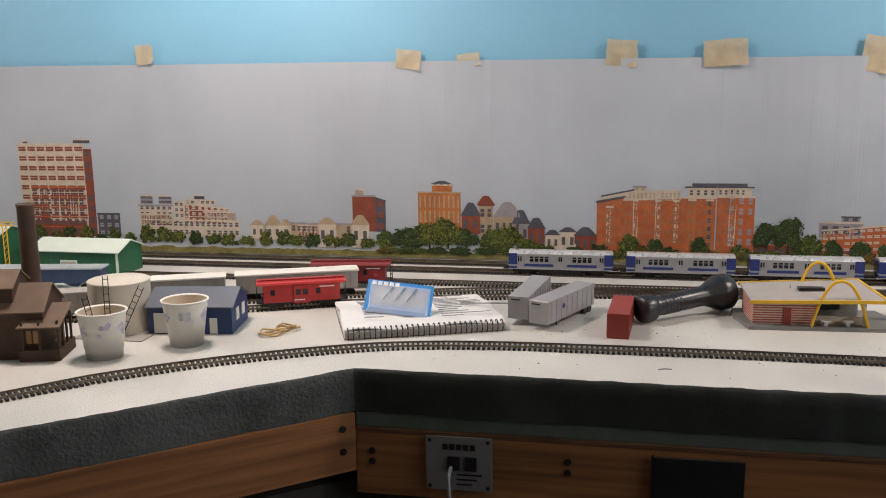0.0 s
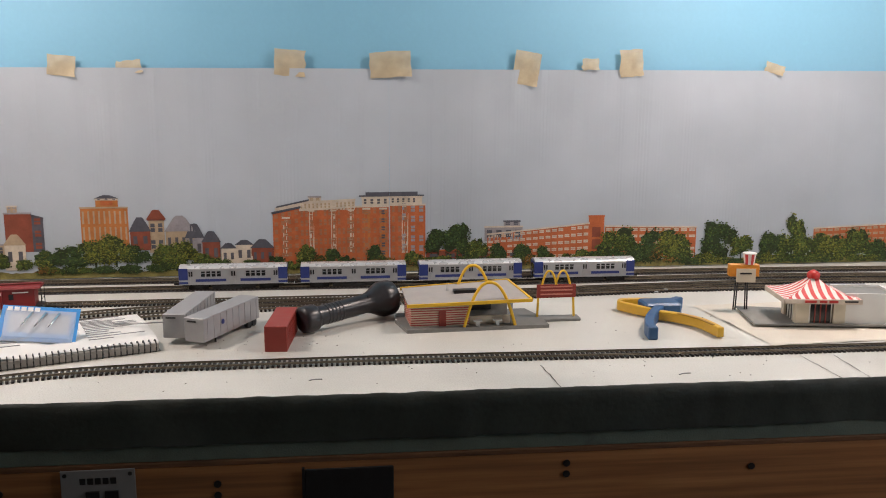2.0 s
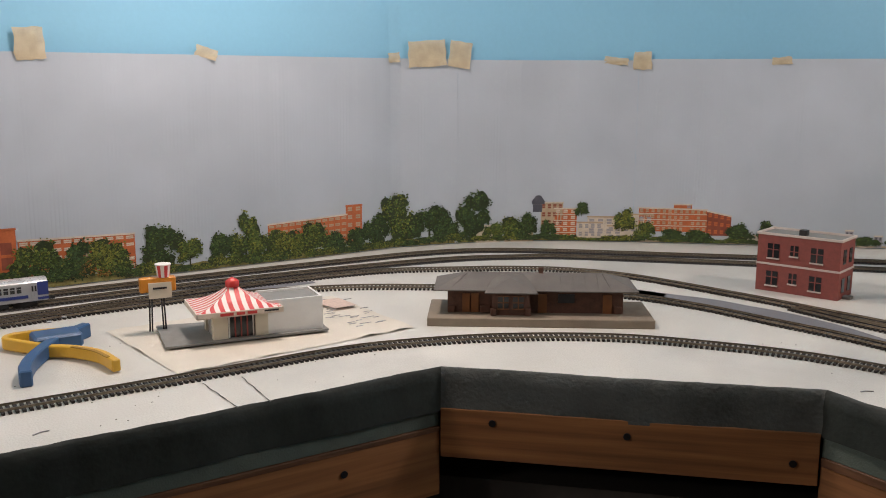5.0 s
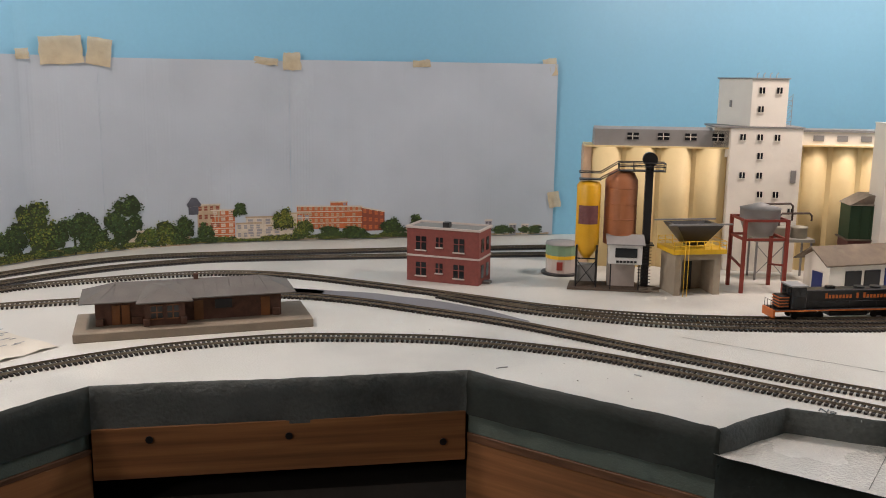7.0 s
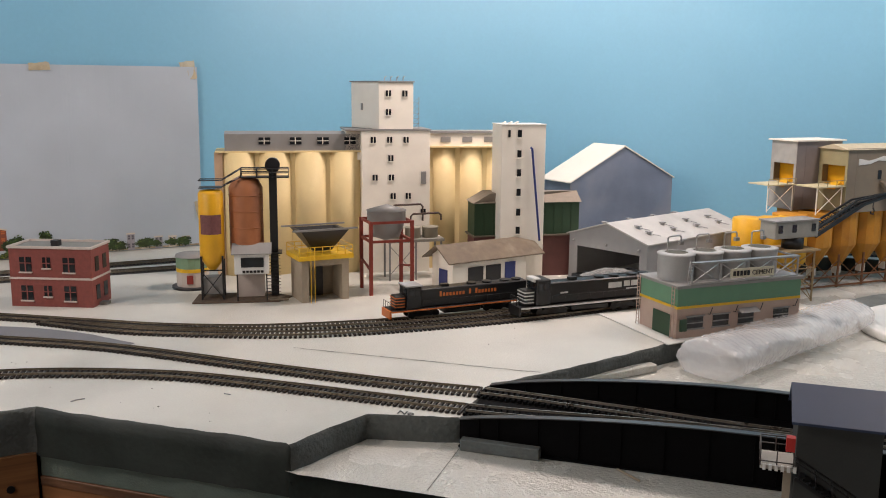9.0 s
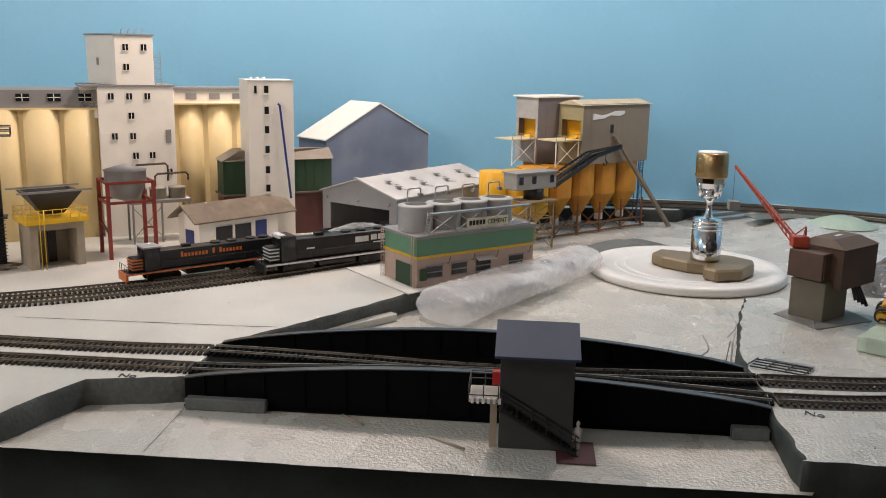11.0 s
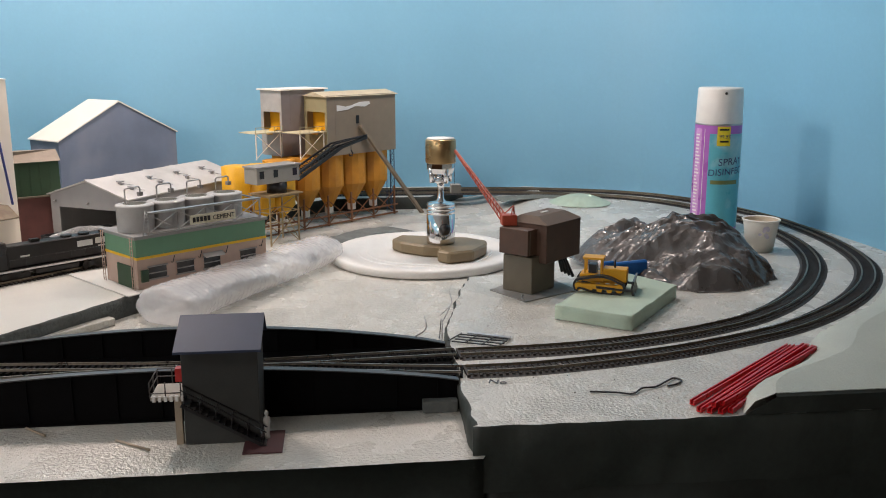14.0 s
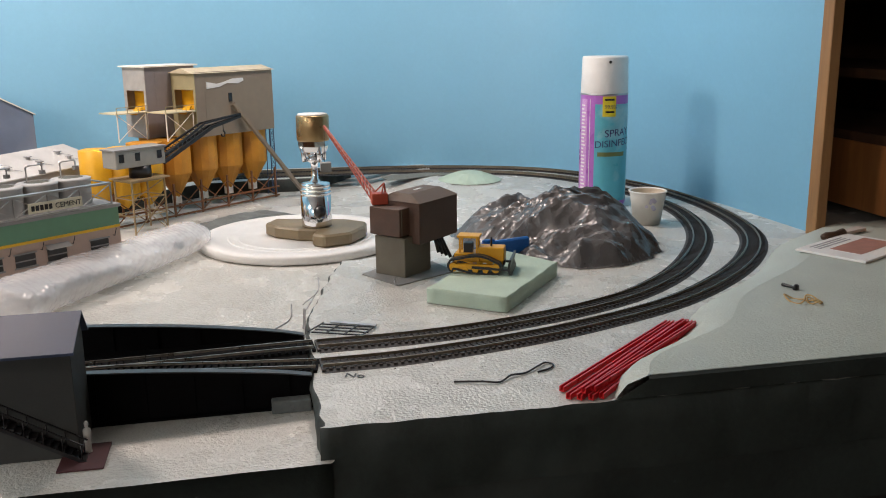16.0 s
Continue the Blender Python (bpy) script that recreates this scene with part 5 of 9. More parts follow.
part("wall", gable_body(0, 0.113, 0, 0.083, 0, 0.037, 0.054), SHED_BLUE, bs)
part("roof", gable_roof(0, 0.113, 0, 0.083, 0.037, 0.054), SHED_ROOF, bs)
part("garage_door", M().box(0.008, 0.045, -0.0012, 0.0, 0.002, 0.029), CUP, bs, "white garage door")
part("door", M().box(0.083, 0.093, -0.0012, 0.0, 0.001, 0.022), CUP, bs, "white door")
for k in range(2):
    part("side_window", M().box(0.113, 0.1142, 0.02 + k * 0.03, 0.034 + k * 0.03, 0.014, 0.03), CUP, bs)
GREEN_WALL = mat("green_siding", (0.015, 0.105, 0.05), 0.5, var=0.1, scale=70)
PALE_ROOF = mat("pale_green_roof", (0.62, 0.70, 0.62), 0.45, var=0.05, scale=40)


def green_building(m, l, d, ze, zr, label, doors):
    gb = thing("green_warehouse", m, label, "model building", "green warehouses")
    part("wall", gable_body(0, l, 0, d, 0, ze, zr), GREEN_WALL, gb)
    part("roof", gable_roof(0, l, 0, d, ze, zr, 0.0015, 0.004), PALE_ROOF, gb, "pale mint roof")
    for k in range(int(l / 0.006)):
        part("siding_rib", M().box(0.003 + k * 0.006, 0.0036 + k * 0.006, -0.0004, 0, 0, ze), GREEN_WALL, gb)
    part("corner_trim", M().box(l - 0.004, l + 0.0008, -0.0009, -0.0005, 0, ze), PALE_ROOF, gb)
    for a in doors:
        part("door_frame", M().box(a, a + 0.032, -0.0016, -0.0004, 0, 0.027), PALE_ROOF, gb)
        part("door", M().box(a + 0.002, a + 0.030, -0.0022, -0.0016, 0, 0.024), CAR_GREY, gb)
    return gb


green_building(pose(-0.125, 1.088, 0, 0, 0, -1), 0.165, 0.080, 0.043, 0.058, "green model warehouse with a pale mint roof", [0.055])
g2 = green_building(pose(-0.40, 1.08, 0, 0, 0, -1), 0.215, 0.085, 0.066, 0.080, "tall green model warehouse with pale roof", [])
for k in range(3):
    part("roof_tank", M().cyl(0.04 + k * 0.065, 0.042, 0.074, 0.10, 0.019, 0.017, 20), CUP, g2, "white roof tank")
for k in range(8):
    part("low_window", M().box(0.012 + k * 0.025, 0.030 + k * 0.025, -0.0012, -0.0004, 0.012, 0.018), CUP, g2)
yc = thing("yellow_gantry", pose(-0.172, 1.085, 0), "small yellow lattice gantry beside the green warehouse", "model crane")
mm = M()
for sx in (-0.004, 0.004):
    mm.beam((sx, 0, 0), (sx, 0, 0.085), 0.0014)
for k in range(8):
    mm.beam((-0.004, 0, k * 0.0106), (0.004, 0, k * 0.0106 + 0.0106), 0.0008)
part("mast", mm, YELLOW, yc)
part("jib", M().beam((-0.03, 0, 0.086), (0.02, 0, 0.086), 0.002).beam((-0.03, 0, 0.092), (0.02, 0, 0.092), 0.002).beam((-0.03, 0, 0.086), (-0.01, 0, 0.092), 0.001).beam((-0.01, 0, 0.086), (0.01, 0, 0.092), 0.001), YELLOW, yc)

# ---- rubber bands, notebook, blister pack, trailers, torch ----
BAND = mat("tan_rubber", (0.45, 0.30, 0.12), 0.6, var=0.1)


def band(x, y, r, sq, z, rot):
    pts = [(x + r * (1 + 0.12 * math.sin(3 * t + rot)) * math.cos(t) * 1.0, y + r * sq * math.sin(t + 0.3), z + 0.002 * math.sin(2 * t + rot)) for t in [2 * math.pi * k / 28 for k in range(28)]]
    return pts


for x, y, r, sq, z, rot in ((0.433, 0.775, 0.016, 0.75, 0.003, 0), (0.434, 0.778, 0.015, 0.8, 0.0055, 1.5), (0.448, 0.802, 0.014, 0.7, 0.003, 2.2), (0.446, 0.800, 0.012, 0.8, 0.006, 3.0)):
    solid("rubber_band", M().tube(band(x, y, r, sq, z, rot), 0.0013, 6, 0, True), BAND, "tan rubber band lying in a loose coil", "rubber band", "", "rubber bands")
nb = thing("spiral_notebook", pose(0.538, 0.760, 0, 0, 0, 20.7), "open white spiral notebook with printed pages", "notebook")
PAGE = mat("white_page", (0.74, 0.74, 0.72), 0.6, var=0.03)
INKBAR = mat("grey_print", (0.32, 0.32, 0.33), 0.6, var=0.3, scale=200)
pg = M()
rows = []
for i in range(13):
    x = 0.216 * i / 12
    for j in range(9):
        y = 0.008 + 0.168 * j / 8
        rows.append((x, y, 0.012 + 0.010 * math.sin(math.pi * min(1, j / 8 * 1.2)) * (1 if i < 5 else 0.35) - 0.003 * (j / 8) + 0.004 * noise.noise((i * 0.4, j * 0.5, 0))))
pg.add(rows, [(i * 9 + j, i * 9 + 9 + j, i * 9 + 10 + j, i * 9 + 1 + j) for i in range(12) for j in range(8)], 0, True)
part("page", pg, PAGE, nb, "curling white page")
part("page_block", M().box(0.001, 0.215, 0.008, 0.174, 0.0008, 0.0105), PAGE, nb)
part("cover", M().box(0, 0.217, 0.006, 0.176, 0.0, 0.0008), BLACK, nb, "black back cover")
part("shade_strip", M().box(0.001, 0.215, 0.0045, 0.0075, 0.001, 0.010), CAR_GREY, nb)
for k in range(30):
    x = 0.005 + k * 0.0071
    part("wire_ring", M().tube([(x, 0.007 + 0.008 * math.cos(t), 0.0075 + 0.008 * math.sin(t)) for t in [2 * math.pi * q / 12 for q in range(12)]], 0.00085, 5, 0, True), BLACK, nb)
for k in range(13):
    for x0, x1 in ((0.03, 0.09), (0.135, 0.205)):
        yy = 0.035 + k * 0.0105
        w = random.uniform(0.4, 1)
        i = int(((x0 + x1) / 2) / 0.018)
        z = 0.0126 + 0.010 * math.sin(math.pi * min(1, (yy - 0.008) / 0.168 * 1.2)) * (1 if x0 < 0.1 else 0.35) - 0.003 * (yy / 0.17) + 0.0035
        part("print_line", M().box(x0, x0 + (x1 - x0) * w, yy, yy + 0.0016, z - 0.0008, z), INKBAR, nb)
bp = thing("blister_pack", pose(0.590, 0.835, 0.0185, 0, 7, 8), "clear blister pack with bright blue card edge", "package")
BLUECARD = mat("bright_blue_card", (0.03, 0.25, 0.62), 0.4, var=0.1)
CLEARP = glassy("clear_blister", (0.82, 0.87, 0.93), 0.12, 0.38)
tilt = pose(0, 0, 0.0, 42, 0, 0)
cd = part("card", M().box(-0.046, 0.046, 0.0, 0.012, 0.0, 0.001, 0, tilt).box(-0.046, 0.046, 0.042, 0.052, 0.0, 0.001, 0, tilt).box(-0.046, -0.036, 0.012, 0.042, 0.0, 0.001, 0, tilt).box(0.036, 0.046, 0.012, 0.042, 0.0, 0.001, 0, tilt), BLUECARD, bp, "blue card frame")
part("insert", M().box(-0.036, 0.036, 0.012, 0.042, -0.0012, -0.0002, 0, tilt), mat("silver_insert", (0.42, 0.45, 0.50), 0.35, 0.3, var=0.2, scale=80), bp, "silver-grey insert")
for k in range(5):
    part("print_bar", M().box(-0.040 + k * 0.008, -0.034 + k * 0.008, 0.044, 0.050, 0.0011, 0.0015, 0, tilt), PAGE, cd)
bl = M()
ring = [(-0.042, -0.004), (0.042, -0.004), (0.046, 0.040), (-0.046, 0.040)]
bl.add([(x, y, 0.0004) for x, y in ring] + [(x * 0.92, y * 0.8 + 0.002, 0.006 + 0.026 * (y > 0)) for x, y in ring], [(0, 1, 5, 4), (1, 2, 6, 5), (3, 0, 4, 7), (4, 5, 6, 7)])
part("blister", bl, CLEARP, bp, "clear plastic blister", 0.0008)
for k in range(3):
    part("tool", M().rod((-0.024 + k * 0.016, 0.008, 0.010), (-0.010 + k * 0.016, 0.030, 0.030), 0.0016, 8), CHROME, bp, "chrome tool inside")
tw = thing("tweezers", pose(0.665, 0.912, 0.0175, 0, 0, -8), "thin steel tweezers on the notebook", "tweezers")
part("arm", M().rod((0, 0, 0), (0.075, 0.004, 0.004), 0.0009), STEEL, tw)
part("arm", M().rod((0, 0.006, 0), (0.075, 0.004, 0.004), 0.0009), STEEL, tw)

TRAILER = mat("trailer_grey", (0.33, 0.33, 0.34), 0.4, 0.2, var=0.08, scale=60)


def trailer(m, l, label):
    tr = thing("semi_trailer", m, label, "model trailer", "semi trailers")
    body = part("body", M().box(-0.0145, 0.0145, 0, l, 0.009, 0.0405), TRAILER, tr, "", 0.0006)
    for k in range(9):
        for sx in (-1, 1):
            part("side_rib", M().box(sx * 0.0147 - 0.0003, sx * 0.0147 + 0.0003, 0.008 + k * (l - 0.016) / 8, 0.0088 + k * (l - 0.016) / 8, 0.0105, 0.039), TRAILER, body)
    part("emblem", M().cyl(0, 0, 0, 0.0005, 0.0035, None, 14), NAVY, body, "dark round emblem", at=pose(0.0147, l * 0.32, 0.027, 0, 90, 0))
    part("front_bar", M().box(-0.010, 0.003, -0.0008, -0.0002, 0.035, 0.0368), BLACK, body)
    for sx in (-0.009, 0.009):
        part("landing_leg", M().box(sx - 0.001, sx + 0.001, l * 0.24, l * 0.24 + 0.002, 0.001, 0.009), BLACK, tr)
    for y in (l - 0.024, l - 0.011):
        for sx in (-1, 1):
            part("wheel", M().cyl(0, 0, -0.0028, 0.0028, 0.0056, None, 16), BLACK, tr, at=pose(sx * 0.0105, y, 0.0056, 0, 90, 0))
    return tr


t1 = trailer(pose(0.781, 0.846, 0, 0, 0, -25), 0.138, "grey model semi trailer on the white table")
copy_thing(t1, pose(0.752, 0.867, 0.0005, 0, 0, -9))
ct = thing("shipping_container", pose(0.885, 0.821, 0, 0, 0, -5), "rust-red model shipping container on the white table", "model container")
CONT = mat("container_red", (0.27, 0.035, 0.025), 0.45, var=0.1, scale=60)
cb = part("body", M().box(-0.0142, 0.0142, 0, 0.104, 0, 0.0332), CONT, ct, "", 0.0004)
for k in range(22):
    for sx in (-1, 1):
        part("side_rib", M().box(sx * 0.0143 - 0.0004, sx * 0.0143 + 0.0004, 0.004 + k * 0.0045, 0.0062 + k * 0.0045, 0.002, 0.031), CONT, cb)
fl = thing("flashlight", look((0.917, 0.903, 0.0195), (1.037, 0.989, 0.0285)) @ pose(0, 0, 0, 0, 180, 0), "black rubber flashlight lying on the table", "flashlight")
RUB = mat("black_rubber", (0.016, 0.015, 0.018), 0.32, var=0.25, scale=120)
part("tail_cap", M().lathe([(0, -0.004), (0.013, -0.004), (0.0175, -0.002), (0.0188, 0.002), (0.0188, 0.016), (0.0175, 0.019), (0.015, 0.020)], 28), RUB, fl)
part("barrel", M().lathe([(0.0145, 0.018), (0.0150, 0.022), (0.0138, 0.028), (0.0138, 0.105), (0.0150, 0.110)], 28), RUB, fl)
for k in range(5):
    part("grip_ring", M().lathe([(0.0138, 0.034 + k * 0.006), (0.0146, 0.0355 + k * 0.006), (0.0138, 0.037 + k * 0.006)], 28), RUB, fl)
part("head", M().lathe([(0.0150, 0.108), (0.0165, 0.114), (0.0245, 0.130), (0.0258, 0.134), (0.0258, 0.148), (0.0245, 0.151), (0.021, 0.151), (0.018, 0.146), (0, 0.140)], 32), RUB, fl)
part("switch", M().box(-0.004, 0.004, 0.0132, 0.0162, 0.080, 0.096), mat("switch_grey", (0.5, 0.5, 0.52), 0.4), fl, "pale grey switch", 0.001, at=pose(0, 0, 0, 0, 0, 200))


# ---- burger stand and its sign ----
STONE = mat("grey_slab", (0.20, 0.20, 0.19), 0.7, var=0.15, scale=80)
TILE_W, TILE_R = mat("cream_tile", (0.60, 0.52, 0.42), 0.5, var=0.05), mat("red_tile", (0.38, 0.05, 0.04), 0.5)
bg = thing("burger_stand", pose(1.057, 0.889, 0, 0, 0, 3), "striped model burger stand with two yellow arches", "model building")
part("slab", M().prism([(0, 0), (0.200, 0), (0.200, 0.05), (0.19, 0.098), (-0.005, 0.098), (-0.01, 0.06)], 0, 0.005), STONE, bg, "grey base slab")
part("wall", M().box(0.007, 0.088, 0.014, 0.085, 0.005, 0.036), TILE_W, bg)
for k in range(9):
    part("tile_stripe", M().box(0.0066, 0.0884, 0.0134, 0.0854, 0.0068 + k * 0.0033, 0.0082 + k * 0.0033), TILE_R, bg, "thin red stripe")
part("door", M().box(0.046, 0.056, 0.0126, 0.0136, 0.005, 0.027), CONT, bg, "red door")
part("kitchen", M().box(0.088, 0.150, 0.045, 0.085, 0.005, 0.034), CAR_GREY, bg)
part("counter", M().box(0.090, 0.150, 0.018, 0.022, 0.005, 0.016), TILE_W, bg)
part("sign_board", M().box(0.09, 0.125, 0.040, 0.044, 0.020, 0.032), BLACK, bg)
for x in (0.100, 0.128):
    part("table", M().box(x - 0.006, x + 0.006, 0.006, 0.014, 0.011, 0.0125).box(x - 0.0025, x + 0.0025, 0.008, 0.012, 0.005, 0.011), WHITE, bg)
for x, y in ((0.148, 0.010), (0.148, 0.08)):
    part("post", M().box(x - 0.0015, x + 0.0015, y - 0.0015, y + 0.0015, 0.005, 0.037), STEEL, bg)
part("roof", M().add([(0.002, 0.004, 0.036), (0.172, 0.000, 0.0395), (0.160, 0.092, 0.048), (0.004, 0.094, 0.040), (0.002, 0.004, 0.039), (0.172, 0.000, 0.0425), (0.160, 0.092, 0.051), (0.004, 0.094, 0.043)],
                     [(3, 2, 1, 0), (4, 5, 6, 7), (0, 1, 5, 4), (1, 2, 6, 5), (2, 3, 7, 6), (3, 0, 4, 7)]), mat("roof_grey_tan", (0.38, 0.35, 0.33), 0.6, var=0.1), bg, "flat grey roof")
part("roof_edge", M().beam((0.0, 0.002, 0.0378), (0.174, -0.002, 0.0413), 0.003, 0.0045).beam((0.174, -0.002, 0.0413), (0.162, 0.094, 0.0497), 0.003, 0.0045).beam((0.162, 0.094, 0.0497), (0.002, 0.096, 0.0417), 0.003, 0.0045), YELLOW, bg, "yellow roof edge")
part("roof_vent", M().box(0.072, 0.105, 0.040, 0.052, 0.042, 0.049), BLACK, bg)
part("roof_pipe", M().rod((0.065, 0.06, 0.042), (0.065, 0.06, 0.053), 0.0006), STEEL, bg)
for y, x0, x1, top in ((0.004, 0.080, 0.152, 0.066), (0.088, 0.076, 0.142, 0.074)):
    pts = []
    for k in range(25):
        u = k / 24
        pts.append((x0 + (x1 - x0) * u, y + 0.004 * math.sin(math.pi * u), 0.005 + (top - 0.005) * (1 - abs(2 * u - 1) ** 2.3)))
    part("arch", M().tube(pts, 0.0022, 8), YELLOW, bg, "tall yellow arch")
sg = thing("arch_sign", pose(1.245, 0.944, 0), "red sign board under small yellow double arches", "model sign")
part("base", M().box(-0.004, 0.066, -0.012, 0.010, 0, 0.0045), STONE, sg, "", 0.001)
part("board", M().box(0.003, 0.060, -0.0015, 0.0015, 0.033, 0.052), CONT, sg, "red board")
for z in (0.037, 0.043, 0.048):
    part("lettering_bar", M().box(0.008, 0.055, -0.0020, -0.0015, z, z + 0.002), mat("pale_red", (0.55, 0.2, 0.15), 0.5), sg)
for x in (0.004, 0.058):
    part("post", M().beam((x, 0, 0.0045), (x + (0.002 if x < 0.03 else -0.002), 0, 0.05), 0.0028), YELLOW, sg)
for x0 in (0.010, 0.030):
    part("arch", M().tube([(x0 + 0.022 * k / 12, 0, 0.050 + 0.022 * (1 - abs(2 * k / 12 - 1) ** 2.2)) for k in range(13)], 0.0016, 7), YELLOW, sg, "yellow arch")

# ---- spring clamp ----
CL_Y, CL_B = mat("clamp_yellow", (0.62, 0.36, 0.03), 0.4, var=0.08), mat("clamp_blue", (0.025, 0.085, 0.20), 0.4, var=0.1)
cl = thing("spring_clamp", pose(1.38, 0.82, 0), "yellow and blue plastic bar clamp lying on the table", "clamp")


def strap(pts, w, z0, z1):
    p, _ = curve_points(pts, 0.004)
    d = np.gradient(p, axis=0)
    d /= np.linalg.norm(d, axis=1)[:, None]
    a = [(x - e[1] * w, y + e[0] * w) for (x, y), e in zip(p, d)]
    b = [(x + e[1] * w, y - e[0] * w) for (x, y), e in zip(p, d)]
    mm = M()
    n = len(a)
    vs = [(*q, z) for z in (z0, z1) for row in (a, b) for q in row]
    for i in range(n - 1):
        mm.add([], [])
    mm.add(vs, [(i, i + 1, n + i + 1, n + i) for i in range(n - 1)] + [(3 * n + i, 3 * n + i + 1, 2 * n + i + 1, 2 * n + i) for i in range(n - 1)]
           + [(2 * n + i, 2 * n + i + 1, i + 1, i) for i in range(n - 1)] + [(n + i, n + i + 1, 3 * n + i + 1, 3 * n + i) for i in range(n - 1)] + [(0, n, 3 * n, 2 * n), (n - 1, 3 * n - 1, 4 * n - 1, 2 * n - 1)])
    return mm


part("handle_arm", strap([(0.030, 0.105), (0.060, 0.085), (0.085, 0.045), (0.092, -0.002)], 0.0048, 0.002, 0.016), CL_Y, cl, "curved yellow handle", 0.0012)
# Darker yellow strip on the arm paints the shade in the handle slot.
part("slot_shade_strip", strap([(0.062, 0.078), (0.080, 0.046), (0.087, 0.012)], 0.0022, 0.0156, 0.0166), mat("clamp_shadow_yellow", (0.30, 0.16, 0.01), 0.5), cl)
part("jaw_arm", strap([(0.035, 0.112), (0.010, 0.150), (0.004, 0.165), (0.016, 0.178), (0.05, 0.176), (0.085, 0.165)], 0.0036, 0.002, 0.016), CL_Y, cl, "looped yellow jaw", 0.001)
part("lever", strap([(0.100, 0.172), (0.060, 0.135), (0.022, 0.075), (0.004, 0.030), (0.000, 0.002)], 0.0065, 0.0, 0.018), CL_B, cl, "dark blue lever", 0.0015)
part("pivot_block", M().box(0.03, 0.085, 0.12, 0.160, 0.002, 0.020), CL_B, cl, "", 0.003)
for x, y in ((0.05, 0.135), (0.07, 0.15)):
    part("rivet", M().cyl(x, y, 0.034, 0.0355, 0.003, None, 12), STEEL, cl)

# ---- chicken stand on its paper mat ----
mt_ = M()
q = []
for j in range(9):
    for i in range(15):
        u, v = i / 14, j / 8
        x = (1.505 * (1 - u) + 1.838 * u) * v + (1.526 * (1 - u) + 1.848 * u) * (1 - v)
        y = (1.000 * (1 - u) + 1.012 * u) * v + (0.777 * (1 - u) + 0.796 * u) * (1 - v)
        e = 1 if i in (0, 14) or j in (0, 8) else 0
        q.append((x + e * 0.004 * noise.noise((i, j, 3)), y + e * 0.004 * noise.noise((i, j, 8)), 0.0008 + abs(0.005 * noise.noise((i * 0.5, j * 0.6, 1))) * (1 if e else 0.3)))
mt_.add(q, [(j * 15 + i, j * 15 + i + 1, j * 15 + 16 + i, j * 15 + 15 + i) for j in range(8) for i in range(14)], 0, True)
PAPERMAT = mat("creased_paper", (0.62, 0.58, 0.50), 0.65, var=0.06, scale=30, bump=0.0008)
pm = solid("paper_mat", mt_, PAPERMAT, "creased off-white instruction paper under the chicken stand", "paper sheet")
for k in range(40):
    x, y = random.uniform(1.765, 1.835), random.uniform(0.83, 0.99)
    part("print_line", M().box(x, x + random.uniform(0.004, 0.018), y, y + 0.0012, 0.004, 0.0046), INKBAR, pm)
part("colour_print", M().add([(1.80, 0.93, 0.0052), (1.835, 0.93, 0.0052), (1.833, 0.985, 0.0052), (1.79, 0.985, 0.0052)], [(0, 1, 2, 3)]), mat("faded_pink_print", (0.58, 0.45, 0.38), 0.65, var=0.2, scale=200), pm)
ck = thing("chicken_stand", pose(1.600, 0.864, 0.0018, 0, 0, -9), "white model chicken stand with red-striped tent roof", "model building")
part("slab", M().prism([(-0.058, -0.006), (0.145, -0.006), (0.145, 0.072), (-0.045, 0.10), (-0.055, 0.10)], 0.002, 0.0045), STONE, ck, "dark grey base slab")
BONE = mat("bone_wall", (0.58, 0.53, 0.42), 0.5, var=0.05)
for x0, x1 in ((0.0, 0.018), (0.052, 0.068)):
    part("pillar", M().box(x0, x1, 0.0, 0.012, 0.0045, 0.036), BONE, ck)
part("back_wall", M().box(0.0, 0.068, 0.058, 0.062, 0.0045, 0.036), BONE, ck)
part("pillar", M().box(0.0, 0.010, 0.050, 0.062, 0.0045, 0.036), BONE, ck)
part("glazing", M().box(0.018, 0.052, 0.004, 0.006, 0.0045, 0.036), DARKGLASS, ck, "dark shop front")
part("glazing", M().box(0.003, 0.005, 0.012, 0.050, 0.0045, 0.036), DARKGLASS, ck, "dark shop front")
for x in (0.020, 0.0275, 0.035, 0.0425, 0.050):
    part("mullion", M().box(x - 0.0008, x + 0.0008, 0.0030, 0.0042, 0.0045, 0.036), CONT if x in (0.0275, 0.035, 0.0425) else WHITE, ck)
for y in (0.02, 0.03, 0.04):
    part("mullion", M().box(0.0016, 0.0032, y - 0.0008, y + 0.0008, 0.0045, 0.036), WHITE, ck)
part("annex", M().box(0.068, 0.140, 0.002, 0.064, 0.0045, 0.044).box(0.068, 0.140, 0.002, 0.005, 0.044, 0.047).box(0.068, 0.140, 0.061, 0.064, 0.044, 0.047).box(0.137, 0.140, 0.005, 0.061, 0.044, 0.047), WHITE, ck, "white annex box")
part("annex_roof", M().box(0.070, 0.137, 0.005, 0.061, 0.0441, 0.0446), STONE, ck, "grey recessed roof")
ex0, ex1, ey0, ey1 = -0.022, 0.084, -0.016, 0.074
part("eave_board", M().box(ex0, ex1, ey0, ey0 + 0.0015, 0.036, 0.0425).box(ex0, ex1, ey1 - 0.0015, ey1, 0.036, 0.0425).box(ex0, ex0 + 0.0015, ey0, ey1, 0.036, 0.0425).box(ex1 - 0.0015, ex1, ey0, ey1, 0.036, 0.0425).box(ex0, ex1, ey0, ey1, 0.0358, 0.0368), mat("cream_board", (0.66, 0.57, 0.48), 0.5), ck)
